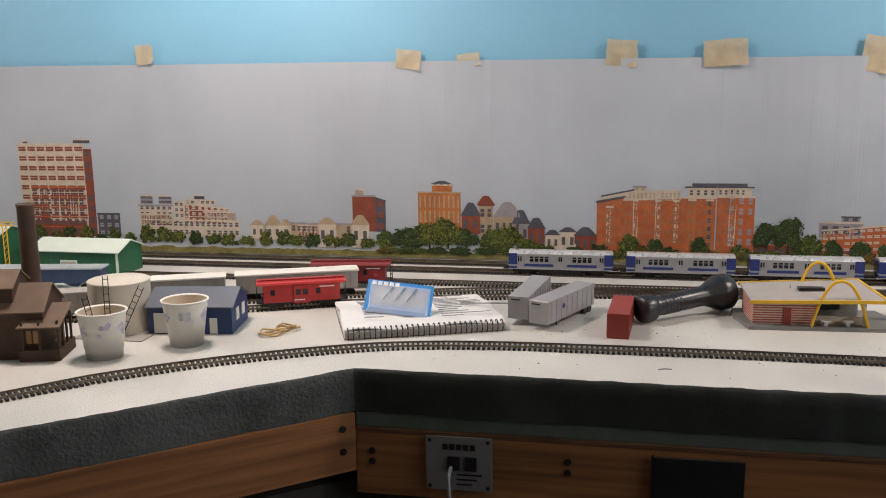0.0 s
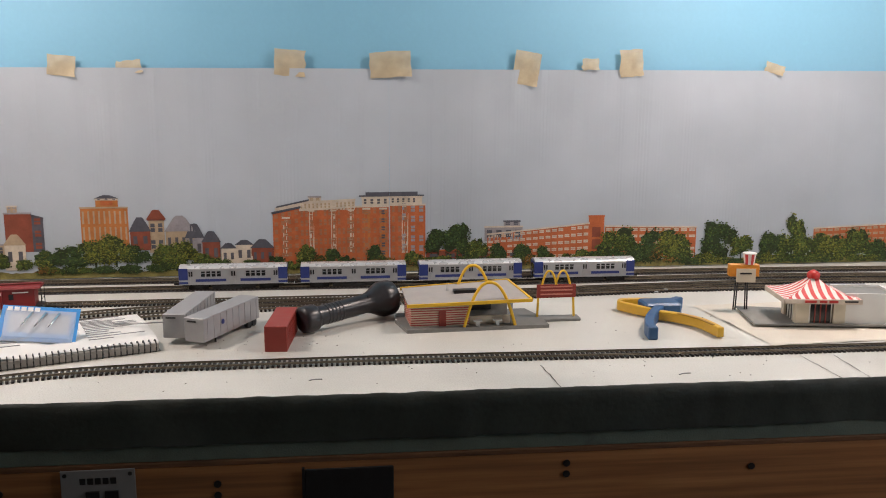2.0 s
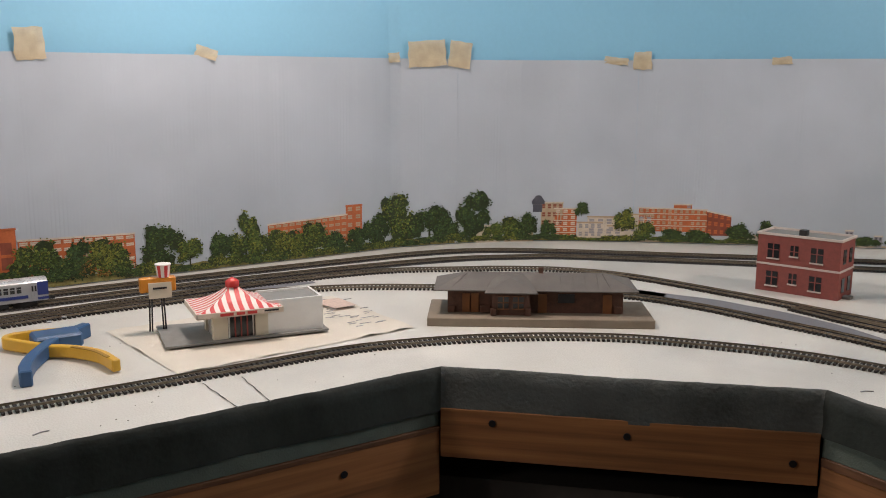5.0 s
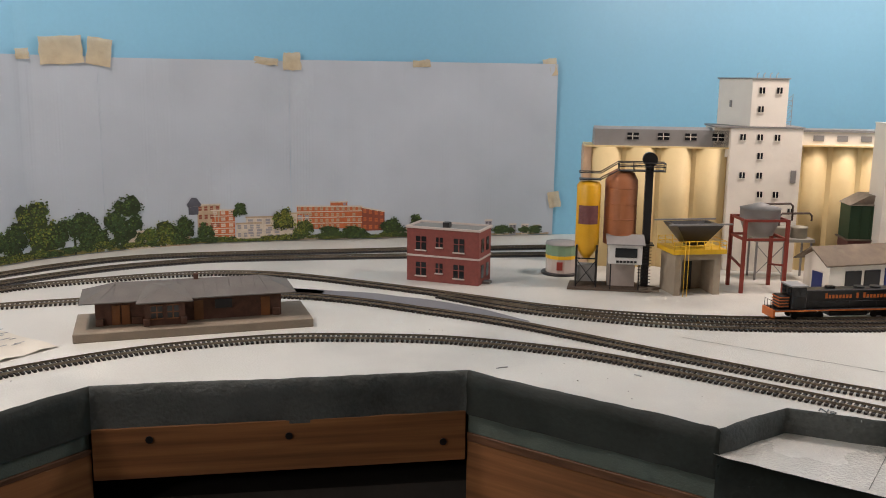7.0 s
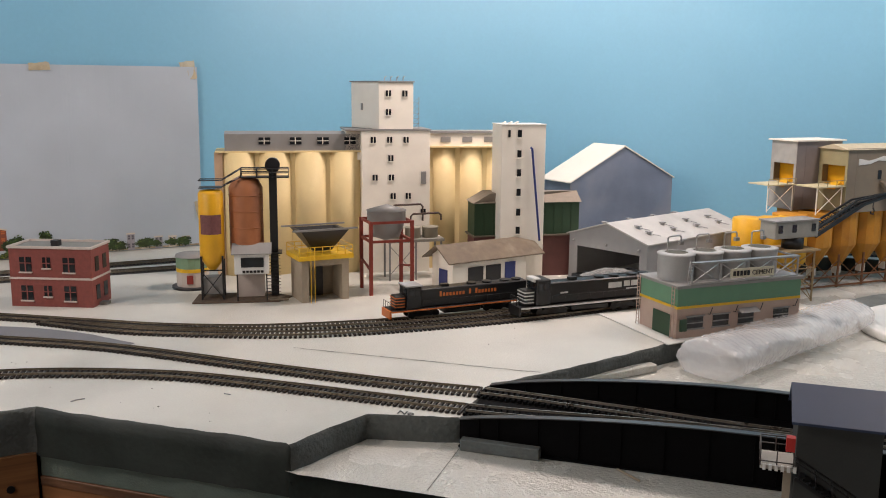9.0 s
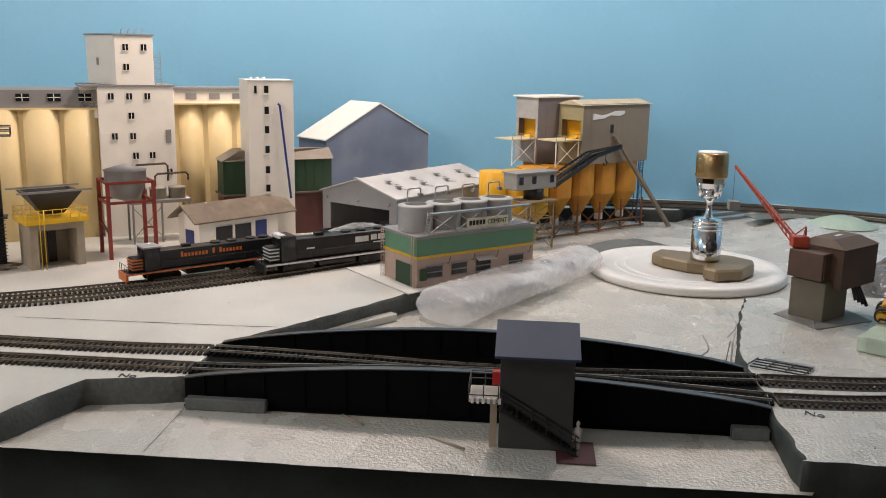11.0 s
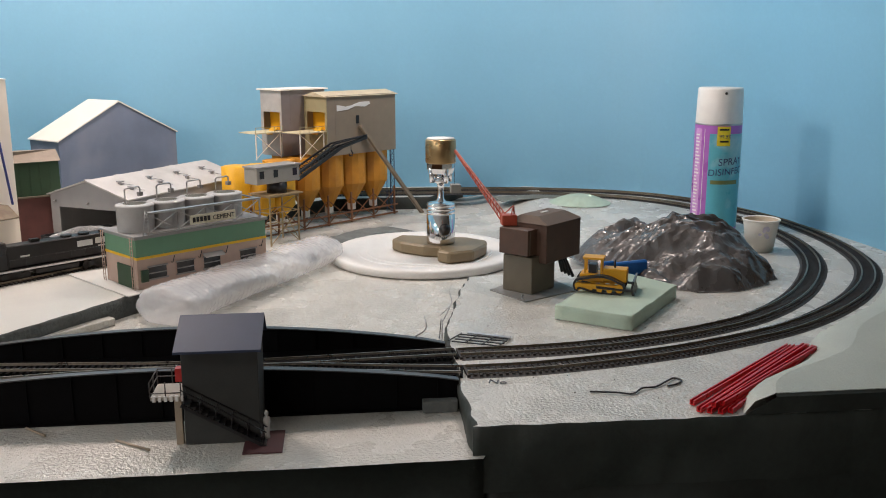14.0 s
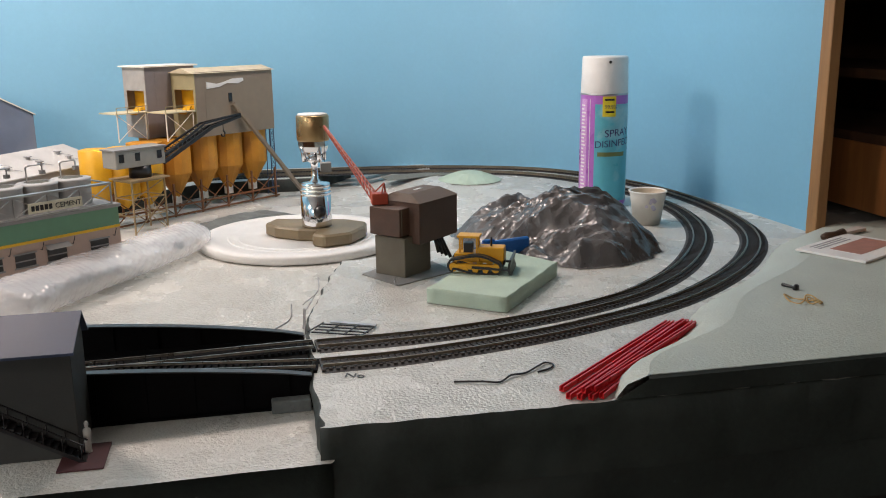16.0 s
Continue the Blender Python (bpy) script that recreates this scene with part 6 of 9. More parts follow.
for a, w in ((0.006, 0.016), (0.026, 0.010), (0.039, 0.012)):
    part("lettering_bar", M().box(a, a + w, ey0 - 0.0005, ey0, 0.0375, 0.0410), RED, ck, "red lettering bar")
part("lettering_bar", M().box(0.060, 0.078, ey0 - 0.0005, ey0, 0.0385, 0.0405), BLACK, ck)


def tent_z(u):
    """Height of the tent roof; u: 0 at the eave, 1 at the top."""
    return 0.0420 + 0.008 * u + 0.020 * u**2.6


tcx, tcy = (ex0 + ex1) / 2, (ey0 + ey1) / 2
STRIPE = [mat("tent_white", (0.72, 0.68, 0.64), 0.5, var=0.04), mat("tent_red", (0.55, 0.05, 0.05), 0.5, var=0.08)]
corners = [(ex0, ey0), (ex1, ey0), (ex1, ey1), (ex0, ey1)]
for k in range(4):
    (xa, ya), (xb, yb) = corners[k], corners[(k + 1) % 4]
    mm = M()
    for s in range(18):
        col = []
        for e in (s / 18, (s + 1) / 18):
            row = []
            for r in range(9):
                u = r / 8
                lo, hi = u / 2, 1 - u / 2
                f_ = min(max(e, lo), hi)
                row.append((xa + (xb - xa) * f_ + (tcx - (xa + xb) / 2) * u, ya + (yb - ya) * f_ + (tcy - (ya + yb) / 2) * u, tent_z(u)))
            col.append(row)
        mm.add(col[0] + col[1], [(r, 9 + r, 10 + r, r + 1) for r in range(8)], s % 2)
    part("tent_side", mm, STRIPE, ck, "red and white striped roof side")
part("top_knob", M().lathe([(0.0085, 0.064), (0.009, 0.070), (0.006, 0.073), (0.002, 0.075), (0, 0.076)], 16, 0, tcx, tcy), RED, ck, "red roof knob")
cs = thing("bucket_sign", pose(1.548, 0.952, 0.005, 0, 0, -8), "orange sign on dark posts with a striped bucket", "model sign")
for x in (0.0, 0.003, 0.017, 0.020):
    part("post", M().rod((x, 0, 0), (x + (0.0015 if x < 0.01 else -0.001), 0, 0.046), 0.0011), BLACK, cs)
part("panel", M().box(-0.010, 0.034, -0.006, 0.006, 0.052, 0.070), mat("sign_orange", (0.62, 0.24, 0.02), 0.45), cs, "orange panel", 0.001)
part("panel", M().box(0.000, 0.028, -0.0085, -0.006, 0.044, 0.064), BONE, cs, "cream panel")
part("lettering_bar", M().box(0.005, 0.022, -0.0090, -0.0085, 0.056, 0.0585), BLACK, cs)
for k in range(12):
    a0, a1 = 2 * math.pi * k / 12, 2 * math.pi * (k + 1) / 12
    part("bucket_stave", M().add([(0.020 + r * math.cos(a), r * math.sin(a), z) for r, z in ((0.0075, 0.070), (0.0095, 0.086)) for a in (a0, a1)], [(0, 1, 3, 2)]), STRIPE[k % 2], cs)
part("bucket_cover", M().cyl(0.020, 0, 0.0855, 0.0868, 0.0102, None, 16), WHITE, cs)

# ---- railway station ----
ST_BRICK = mat("station_brick", (0.10, 0.045, 0.028), 0.75, var=0.35, scale=120, bump=0.0008, stain=(0.05, 0.03, 0.02))
ST_ROOF = mat("station_slate", (0.115, 0.105, 0.095), 0.75, var=0.2, scale=60, bump=0.0006)
ST_WOOD = mat("station_door_wood", (0.20, 0.075, 0.02), 0.6, var=0.2)
CONCRETE = mat("tan_platform", (0.22, 0.18, 0.135), 0.8, var=0.15, scale=50, bump=0.0008)
st = thing("station_house", pose(1.866, 0.794, 0, 0, 0, -36.5), "brown brick model railway station on a tan platform", "model building")
part("platform", M().box(0, 0.300, 0, 0.105, 0, 0.0118), CONCRETE, st, "tan platform", 0.001)
part("wall", M().box(0.026, 0.262, 0.034, 0.086, 0.0118, 0.045), ST_BRICK, st)
part("bay", M().box(0.086, 0.136, 0.018, 0.034, 0.0118, 0.045), ST_BRICK, st)


def hip(x0, x1, y0, y1, z0, z1, run):
    c = (y0 + y1) / 2
    vs = [(x0, y0, z0), (x1, y0, z0), (x1, y1, z0), (x0, y1, z0), (x0 + run, c, z1), (x1 - run, c, z1)]
    vs += [(x, y, z0 - 0.0014) for x, y, _ in vs[:4]]
    return M().add(vs, [(0, 1, 5, 4), (1, 2, 5), (2, 3, 4, 5), (3, 0, 4), (6, 7, 1, 0), (7, 8, 2, 1), (8, 9, 3, 2), (9, 6, 0, 3), (9, 8, 7, 6)])


part("roof", hip(0.008, 0.280, 0.016, 0.104, 0.046, 0.0625, 0.042), ST_ROOF, st, "dark hipped slate roof")
part("bay_roof", M().add([(0.076, 0.004, 0.0455), (0.146, 0.004, 0.0455), (0.132, 0.060, 0.0605), (0.090, 0.060, 0.0605), (0.111, 0.035, 0.0600), (0.076, 0.004, 0.0440), (0.146, 0.004, 0.0440)], [(0, 1, 4), (1, 2, 4), (2, 3, 4), (3, 0, 4), (5, 6, 1, 0)]), ST_ROOF, st)
for k in range(14):
    for s in (-1, 1):
        x = 0.03 + k * 0.0165
        part("roof_course", M().beam((x, 0.060 + s * 0.040, 0.0472), (max(0.052, min(0.236, x)), 0.060 + s * 0.004, 0.0617), 0.0007), ST_ROOF, st)
for x, w in ((0.046, 0.010), (0.058, 0.010)):
    part("door", M().box(x, x + w, 0.0326, 0.034, 0.012, 0.038), ST_WOOD, st, "orange-brown door")
for x in (0.094, 0.114):
    wn = part("window", M().box(x, x + 0.014, 0.0166, 0.018, 0.021, 0.038), DARKGLASS, st)
    part("window_frame", M().box(x - 0.001, x + 0.015, 0.0160, 0.0168, 0.0376, 0.0390).box(x - 0.001, x + 0.015, 0.0160, 0.0168, 0.020, 0.0214).box(x + 0.0063, x + 0.0077, 0.0160, 0.0168, 0.021, 0.038).box(x, x + 0.014, 0.0160, 0.0168, 0.0288, 0.0300), ST_WOOD, wn, "brown frame")
for x, w, z0 in ((0.148, 0.012, 0.012), (0.175, 0.022, 0.026), (0.235, 0.012, 0.012)):
    part("opening", M().box(x, x + w, 0.0326, 0.034, z0, 0.038), ST_WOOD if w < 0.02 else BLACK, st)
for x, y, w in ((0.026, 0.030, 0.010), (0.070, 0.030, 0.014), (0.250, 0.030, 0.010), (0.084, 0.014, 0.008), (0.130, 0.014, 0.008)):
    part("stone_pier", M().box(x, x + w, y, y + 0.004, 0.0118, 0.022), ST_BRICK, st, "", 0.001)
part("chimney", M().box(0.15, 0.156, 0.057, 0.063, 0.055, 0.069), ST_BRICK, st)

# ---- two-storey brick house ----
BRICK = mat("red_brick", (0.20, 0.050, 0.040), 0.7, var=0.2, scale=160, bump=0.0005)
PALE = mat("pale_stone", (0.50, 0.44, 0.40), 0.7, var=0.1)
br = thing("brick_house", pose(2.417, 0.697, 0, 0, 0, -75.2), "two-storey red brick model house with pale trim", "model building")
part("wall", M().box(0, 0.125, 0, 0.062, 0, 0.088), BRICK, br)
part("belt_course", M().box(-0.001, 0.126, -0.001, 0.063, 0.0415, 0.0445), PALE, br, "pale belt course")
part("parapet", M().box(-0.002, 0.127, -0.002, 0.001, 0.088, 0.0915).box(-0.002, 0.127, 0.061, 0.064, 0.088, 0.0915).box(-0.002, 0.001, 0.001, 0.061, 0.088, 0.0915).box(0.124, 0.127, 0.001, 0.061, 0.088, 0.0915), PALE, br, "pale parapet cap")
part("roof", M().box(0.001, 0.124, 0.001, 0.061, 0.088, 0.0885), STONE, br)
part("roof_vent", M().box(0.055, 0.066, 0.02, 0.032, 0.0885, 0.097), BLACK, br)
for z in (0.010, 0.053):
    for x, w in ((0.016, 0.018), (0.051, 0.012), (0.082, 0.018)):
        wn = part("window", M().box(x, x + w, -0.0008, 0.0004, z + (0.006 if w < 0.015 else 0), z + 0.022), DARKGLASS, br)
        part("window_frame", M().box(x + w / 2 - 0.0008, x + w / 2 + 0.0008, -0.0014, -0.0008, z + (0.006 if w < 0.015 else 0), z + 0.022).box(x, x + w, -0.0014, -0.0008, z + 0.0125, z + 0.0137), BRICK, wn)
        part("sill", M().box(x - 0.001, x + w + 0.001, -0.003, 0.0, z - 0.002 + (0.006 if w < 0.015 else 0), z + (0.006 if w < 0.015 else 0)), PALE, br)
    for y in (0.012, 0.038):
        part("window", M().box(0.1246, 0.1258, y, y + 0.012, z, z + 0.022), DARKGLASS, br)
part("front_step", M().box(0.125, 0.137, 0.02, 0.034, 0, 0.004), STONE, br)

# ---- grain elevator ----
SILO = mat("silo_cream_yellow", (0.74, 0.59, 0.31), 0.6, var=0.07, scale=18, stain=(0.66, 0.49, 0.23), stain_at=0.55, soft=0.25)
EL_WHITE = mat("elevator_white", (0.84, 0.795, 0.71), 0.6, var=0.05, scale=30)
EL_GREY = mat("elevator_grey", (0.25, 0.245, 0.24), 0.6, var=0.1, scale=40)
EL_PINK = mat("silo_end_tan", (0.58, 0.41, 0.27), 0.6, var=0.06)
ge = thing("grain_elevator", pose(2.705, 0.525, 0, 0, 0, -60), "tall white and yellow model grain elevator", "model building")
for k in range(4):
    part("silo", M().cyl(0.041 + k * 0.061, 0.036, 0, 0.214, 0.0335, None, 32), SILO, ge, "yellow silo")
part("silo_wall", M().box(0.014, 0.258, 0.016, 0.080, 0, 0.2135), SILO, ge, "yellow wall between the silos")
part("silo_wall", M().box(0.376, 0.53, 0.022, 0.080, 0, 0.2205), SILO, ge, "yellow wall between the silos")
part("silo_end", M().box(0.0, 0.014, 0.012, 0.080, 0, 0.214), EL_PINK, ge)
for k in range(3):
    part("silo", M().cyl(0.403 + k * 0.050, 0.040, 0, 0.221, 0.0275, None, 32), SILO, ge, "yellow silo")
part("silo_deck", M().box(0.002, 0.258, 0.006, 0.09, 0.214, 0.217), SILO, ge)
part("silo_deck", M().box(0.374, 0.55, 0.008, 0.09, 0.221, 0.2235), SILO, ge)
part("gallery", M().prism([(0.010, 0.217), (0.066, 0.217), (0.066, 0.240), (0.038, 0.250), (0.010, 0.246)], 0.018, 0.260, 0, GABLE), EL_GREY, ge, "grey roof gallery")
part("gallery", M().box(0.374, 0.55, 0.016, 0.066, 0.2235, 0.246), EL_WHITE, ge, "pale roof gallery")
part("gallery_roof", M().box(0.372, 0.55, 0.013, 0.069, 0.246, 0.250), EL_GREY, ge)
for x in (0.075, 0.128, 0.175, 0.222):
    wn = part("window", M().box(x, x + 0.020, 0.0088, 0.0100, 0.228, 0.240), DARKGLASS, ge)
    part("window_frame", M().box(x + 0.0088, x + 0.0102, 0.0082, 0.0089, 0.228, 0.240).box(x, x + 0.020, 0.0082, 0.0089, 0.2334, 0.2346), EL_WHITE, wn)
for x in (0.395, 0.435, 0.475):
    part("louvre", M().box(x, x + 0.018, 0.0148, 0.016, 0.230, 0.240), EL_GREY, ge)
part("tower", M().box(0.2505, 0.372, -0.004, 0.09, 0, 0.252), EL_WHITE, ge, "white concrete tower", 0.0006)
part("tower_cap", M().box(0.222, 0.374, -0.006, 0.094, 0.252, 0.2545), EL_GREY, ge)
part("tower_side", M().box(0.2245, 0.2505, 0.010, 0.09, 0.20, 0.252), EL_WHITE, ge)
PENT = [(0.281, -0.003), (0.342, -0.003), (0.342, 0.088), (0.243, 0.088)]
part("penthouse", M().prism(PENT, 0.2545, 0.335), EL_WHITE, ge, "white penthouse", 0.0006)
part("penthouse_cap", M().prism([(0.280, -0.005), (0.344, -0.005), (0.344, 0.090), (0.240, 0.090)], 0.335, 0.3375), EL_GREY, ge)
part("window", M().box(-0.003, 0.003, -0.0012, 0.0004, -0.006, 0.006), EL_GREY, ge, "narrow louvred opening", at=pose(0.2585, 0.0509, 0.292, 0, 0, -67.3))
for k in range(4):
    part("roof_cowl", M().rod((0.296 + k * 0.011, 0.03, 0.3375), (0.296 + k * 0.011, 0.03, 0.3435), 0.0009).rod((0.296 + k * 0.011, 0.03, 0.3435), (0.299 + k * 0.011, 0.03, 0.346), 0.0009), STEEL, ge)
for x, z in ((0.298, 0.316), (0.327, 0.316), (0.298, 0.284), (0.271, 0.236), (0.300, 0.236), (0.329, 0.236), (0.302, 0.204), (0.274, 0.170), (0.303, 0.170), (0.306, 0.137), (0.333, 0.137), (0.360, 0.108)):
    wn = part("window", M().box(x - 0.0045, x + 0.0045, -0.0052 if z < 0.25 else -0.0042, -0.003, z - 0.0052, z + 0.0052), DARKGLASS, ge)
    part("window_frame", M().box(x - 0.0055, x + 0.0055, -0.0058 if z < 0.25 else -0.0048, -0.0035, z - 0.0064, z - 0.0052).box(x - 0.0006, x + 0.0006, -0.0056 if z < 0.25 else -0.0046, -0.0035, z - 0.0052, z + 0.0052), EL_WHITE, wn)
part("window", M().box(0.356, 0.365, -0.0052, -0.004, 0.158, 0.180), EL_GREY, ge, "tall louvred opening")
sx = M()
for z in range(6):
    sx.beam((0.345, 0.02, 0.2545 + z * 0.009), (0.356, 0.02, 0.2545 + z * 0.009), 0.0008).beam((0.345, 0.02, 0.2545 + z * 0.009), (0.356, 0.02, 0.2635 + z * 0.009), 0.0006)
part("stair_frame", sx.beam((0.356, 0.02, 0.2545), (0.356, 0.02, 0.31), 0.001).beam((0.345, 0.02, 0.2545), (0.345, 0.02, 0.31), 0.001), EL_GREY, ge)
# slim white tower in front
lt = thing("loading_tower", pose(2.705 - 0.866 * 0.11, 0.525 - 0.5 * 0.11, 0, 0, 0, -60), "slim white model tower with a blue pipe", "model building")
part("shaft", M().box(0.474, 0.551, 0, 0.062, 0, 0.266), EL_WHITE, lt, "", 0.0006)
part("cap", M().box(0.473, 0.552, -0.001, 0.063, 0.266, 0.2675), mat("cap_white", (0.72, 0.70, 0.66), 0.5), lt)
for z in (0.252, 0.218, 0.186, 0.153, 0.119, 0.088):
    part("window", M().box(0.5015, 0.5085, -0.0012, 0.0, z - 0.006, z + 0.006), DARKGLASS, lt)
    part("sill", M().box(0.500, 0.510, -0.002, 0.0, z - 0.0085, z - 0.006), EL_WHITE, lt)
part("window", M().box(0.485, 0.489, -0.0012, 0.0, 0.246, 0.258), DARKGLASS, lt)
part("pipe", M().tube([(0.523, -0.004, 0.229), (0.526, -0.005, 0.226), (0.542, -0.008, 0.07)], 0.0019, 8), NAVY, lt, "blue-grey pipe")
for k in range(3):
    part("roof_cap", M().rod((0.482 + k * 0.011, 0.03, 0.2675), (0.489 + k * 0.011, 0.03, 0.2705), 0.0016), WHITE, lt)

# ---- small buildings round the elevator ----
GREEN_DK = mat("dark_green_board", (0.022, 0.055, 0.025), 0.6, var=0.15, scale=60)
TAN_ROOF = mat("tan_tar_roof", (0.24, 0.20, 0.16), 0.75, var=0.2, scale=70, bump=0.0006)
ROOF_BR = mat("brown_tar_roof", (0.15, 0.12, 0.09), 0.75, var=0.25, scale=70, bump=0.0008)
gh = thing("green_shed", pose(2.856, 0.108, 0.0, 0, 0, -60), "dark green model shed with tan gable roof on a red base", "model building")
part("base", M().box(0, 0.190, 0, 0.05, 0, 0.072), mat("dull_red_base", (0.13, 0.05, 0.045), 0.7, var=0.2), gh)
part("body", M().box(0, 0.190, 0.0, 0.05, 0.074, 0.131), GREEN_DK, gh)
part("roof", M().add([(-0.003, -0.003, 0.131), (0.193, -0.003, 0.131), (0.193, 0.053, 0.131), (-0.003, 0.053, 0.131), (0.027, -0.003, 0.148), (0.193, 0.025, 0.148), (0.027, 0.053, 0.148)], [(0, 4, 6, 3), (0, 1, 5, 4), (2, 3, 6, 5), (4, 5, 6), (1, 2, 5)]), TAN_ROOF, gh)
for k in range(12):
    part("siding_board", M().box(0.001 + k * 0.0158, 0.0018 + k * 0.0158, -0.0007, 0, 0.074, 0.131), GREEN_DK, gh)
part("ledge", M().box(-0.004, 0.194, -0.004, 0.054, 0.072, 0.0745), ROOF_BR, gh)
wh = thing("blue_grey_warehouse", pose(3.133, -0.006, 0, 0, 0, -42), "tall blue-grey model warehouse with pale roof", "model building")
part("wall", gable_body_y(0, 0.268, 0.0, 0.095, 0, 0.145, 0.212), mat("blue_grey_wall", (0.15, 0.185, 0.26), 0.6, var=0.25, scale=14, stain=(0.26, 0.28, 0.33), stain_at=0.5, soft=0.2), wh)
part("roof", gable_roof_y(0, 0.268, 0.0, 0.095, 0.145, 0.212, 0.002, 0.003), EL_WHITE, wh, "pale roof")
eh = thing("engine_house", pose(2.930, -0.045, 0, 0, 0, -120), "grey model engine house with white vented roof", "model building")
EH_G = mat("engine_house_grey", (0.30, 0.30, 0.305), 0.6, var=0.08, scale=40)
EH_R = mat("engine_house_roof", (0.46, 0.45, 0.435), 0.6, var=0.12, scale=40, stain=(0.36, 0.35, 0.33), stain_at=0.5, soft=0.2)
part("gable", M().prism([(0, 0), (0.018, 0), (0.018, 0.058), (0.150, 0.058), (0.150, 0), (0.165, 0), (0.165, 0.078), (0.0825, 0.103), (0, 0.078)], 0, 0.003, 0, Matrix(((1, 0, 0, 0), (0, 0, 1, 0), (0, 1, 0, 0), (0, 0, 0, 1)))), EH_G, eh, "grey gable with open doorway")
part("side_wall", M().box(0, 0.003, 0.003, 0.30, 0, 0.078), EH_G, eh)
part("side_wall", M().box(0.162, 0.165, 0.003, 0.30, 0, 0.078), EH_G, eh)
part("back_wall", M().box(0.003, 0.162, 0.297, 0.30, 0, 0.09), EH_G, eh)
part("roof", gable_roof_y(0, 0.165, 0.0, 0.30, 0.078, 0.103, 0.002, 0.004), EH_R, eh, "white roof")
for k in range(4):
    for x in (0.045, 0.115, 0.138):
        z = 0.104 - abs(x - 0.0825) * 0.303
        part("roof_vent", M().cyl(x, 0.04 + k * 0.07, z - 0.002, z + 0.005, 0.0035, None, 12).box(x - 0.005, x + 0.005, 0.036 + k * 0.07, 0.044 + k * 0.07, z + 0.005, z + 0.0065), EH_G, eh)
        part("tie_wire", M().rod((x, 0.04 + k * 0.07, z + 0.003), (x + 0.014, 0.055 + k * 0.07, z - 0.0015), 0.0005), EH_G, eh)
for x in (0.012, 0.083, 0.15):
    part("gable_lamp", M().rod((x, -0.001, 0.068), (x, -0.006, 0.066), 0.0018), EH_G, eh)
sh = thing("white_shed", pose(2.724, 0.104, 0, 0, 0, -38), "white model freight shed with brown roof and blue doors", "model building")
part("wall", M().box(0.0, 0.150, 0.0, 0.06, 0, 0.056), EL_WHITE, sh)
for gx in (0.0, 0.147):
    part("gable_end", M().prism([(0.0, 0.056), (0.06, 0.056), (0.03, 0.073)], gx, gx + 0.003, 0, Matrix(((0, 0, 1, 0), (1, 0, 0, 0), (0, 1, 0, 0), (0, 0, 0, 1)))), EL_WHITE, sh)
part("roof", gable_roof(-0.004, 0.172, 0.0, 0.06, 0.056, 0.074, 0.002, 0.010), mat("shed_roof_brown", (0.15, 0.115, 0.08), 0.75, var=0.3, scale=60, stain=(0.24, 0.20, 0.15), stain_at=0.52, soft=0.15), sh, "weathered brown roof")
part("end_door", M().box(-0.0015, 0.0, 0.015, 0.038, 0, 0.036), NAVY, sh, "dark blue door")
for x, w in ((0.030, 0.030), (0.066, 0.030)):
    part("opening", M().box(x, x + w, -0.0012, 0.0004, 0.004, 0.040), BLACK, sh)
part("door", M().box(0.105, 0.126, -0.0016, 0.0, 0.0, 0.042), NAVY, sh, "dark blue door")
ld = thing("loading_dock", pose(2.775, 0.236, 0, 0, 0, -55), "grey model dock with three drums and brown pipes", "model structure")
part("deck", M().box(0, 0.10, 0, 0.045, 0.066, 0.071), mat("dock_grey", (0.26, 0.25, 0.22), 0.7, var=0.15), ld)
for x, y in ((0.004, 0.003), (0.05, 0.003), (0.095, 0.003), (0.004, 0.042), (0.095, 0.042)):
    part("leg", M().beam((x, y, 0), (x, y, 0.066), 0.003), EL_GREY, ld)
part("brace", M().beam((0.004, 0.003, 0.01), (0.05, 0.003, 0.06), 0.0012).beam((0.05, 0.003, 0.01), (0.004, 0.003, 0.06), 0.0012), EL_GREY, ld)
for k in range(3):
    part("drum", M().lathe([(0.0, 0.071), (0.0135, 0.071), (0.0135, 0.087), (0.0145, 0.088), (0.0145, 0.090), (0, 0.092)], 20, 0, 0.018 + k * 0.031, 0.022), mat("drum_olive", (0.33, 0.31, 0.25), 0.6, var=0.1), ld, "olive-grey drum")
for x, h in ((0.012, 0.128), (0.045, 0.112)):
    part("pipe", M().tube([(x, 0.02, 0.09), (x, 0.02, h - 0.004), (x + 0.004, 0.02, h), (x + 0.05, 0.02, h + 0.001), (x + 0.054, 0.02, h - 0.003), (x + 0.054, 0.02, 0.10)], 0.0018, 8), mat("brown_pipe", (0.07, 0.045, 0.035), 0.6), ld, "brown pipe")
# red-framed hopper
rt = thing("red_tower_hopper", pose(2.668, 0.222, 0, 0, 0, -52), "grey cone hopper in a rust-red steel frame", "model structure")
REDST = mat("rust_red_steel", (0.23, 0.035, 0.022), 0.6, var=0.2, scale=80)
for x in (0, 0.068):
    for y in (0, 0.060):
        part("leg", M().beam((x, y, 0), (x, y, 0.118), 0.0052), REDST, rt)
for z in (0.086, 0.116):
    for a, b in (((0, 0), (0.068, 0)), ((0.068, 0), (0.068, 0.06)), ((0.068, 0.06), (0, 0.06)), ((0, 0.06), (0, 0))):
        part("cross_bar", M().beam((*a, z), (*b, z), 0.003, 0.004), REDST, rt)
for a, b in (((0, 0, 0.040), (0.0, 0.06, 0.05)), ((0.068, 0, 0.045), (0.068, 0.06, 0.035))):
    part("brace", M().beam(a, b, 0.003), REDST, rt)
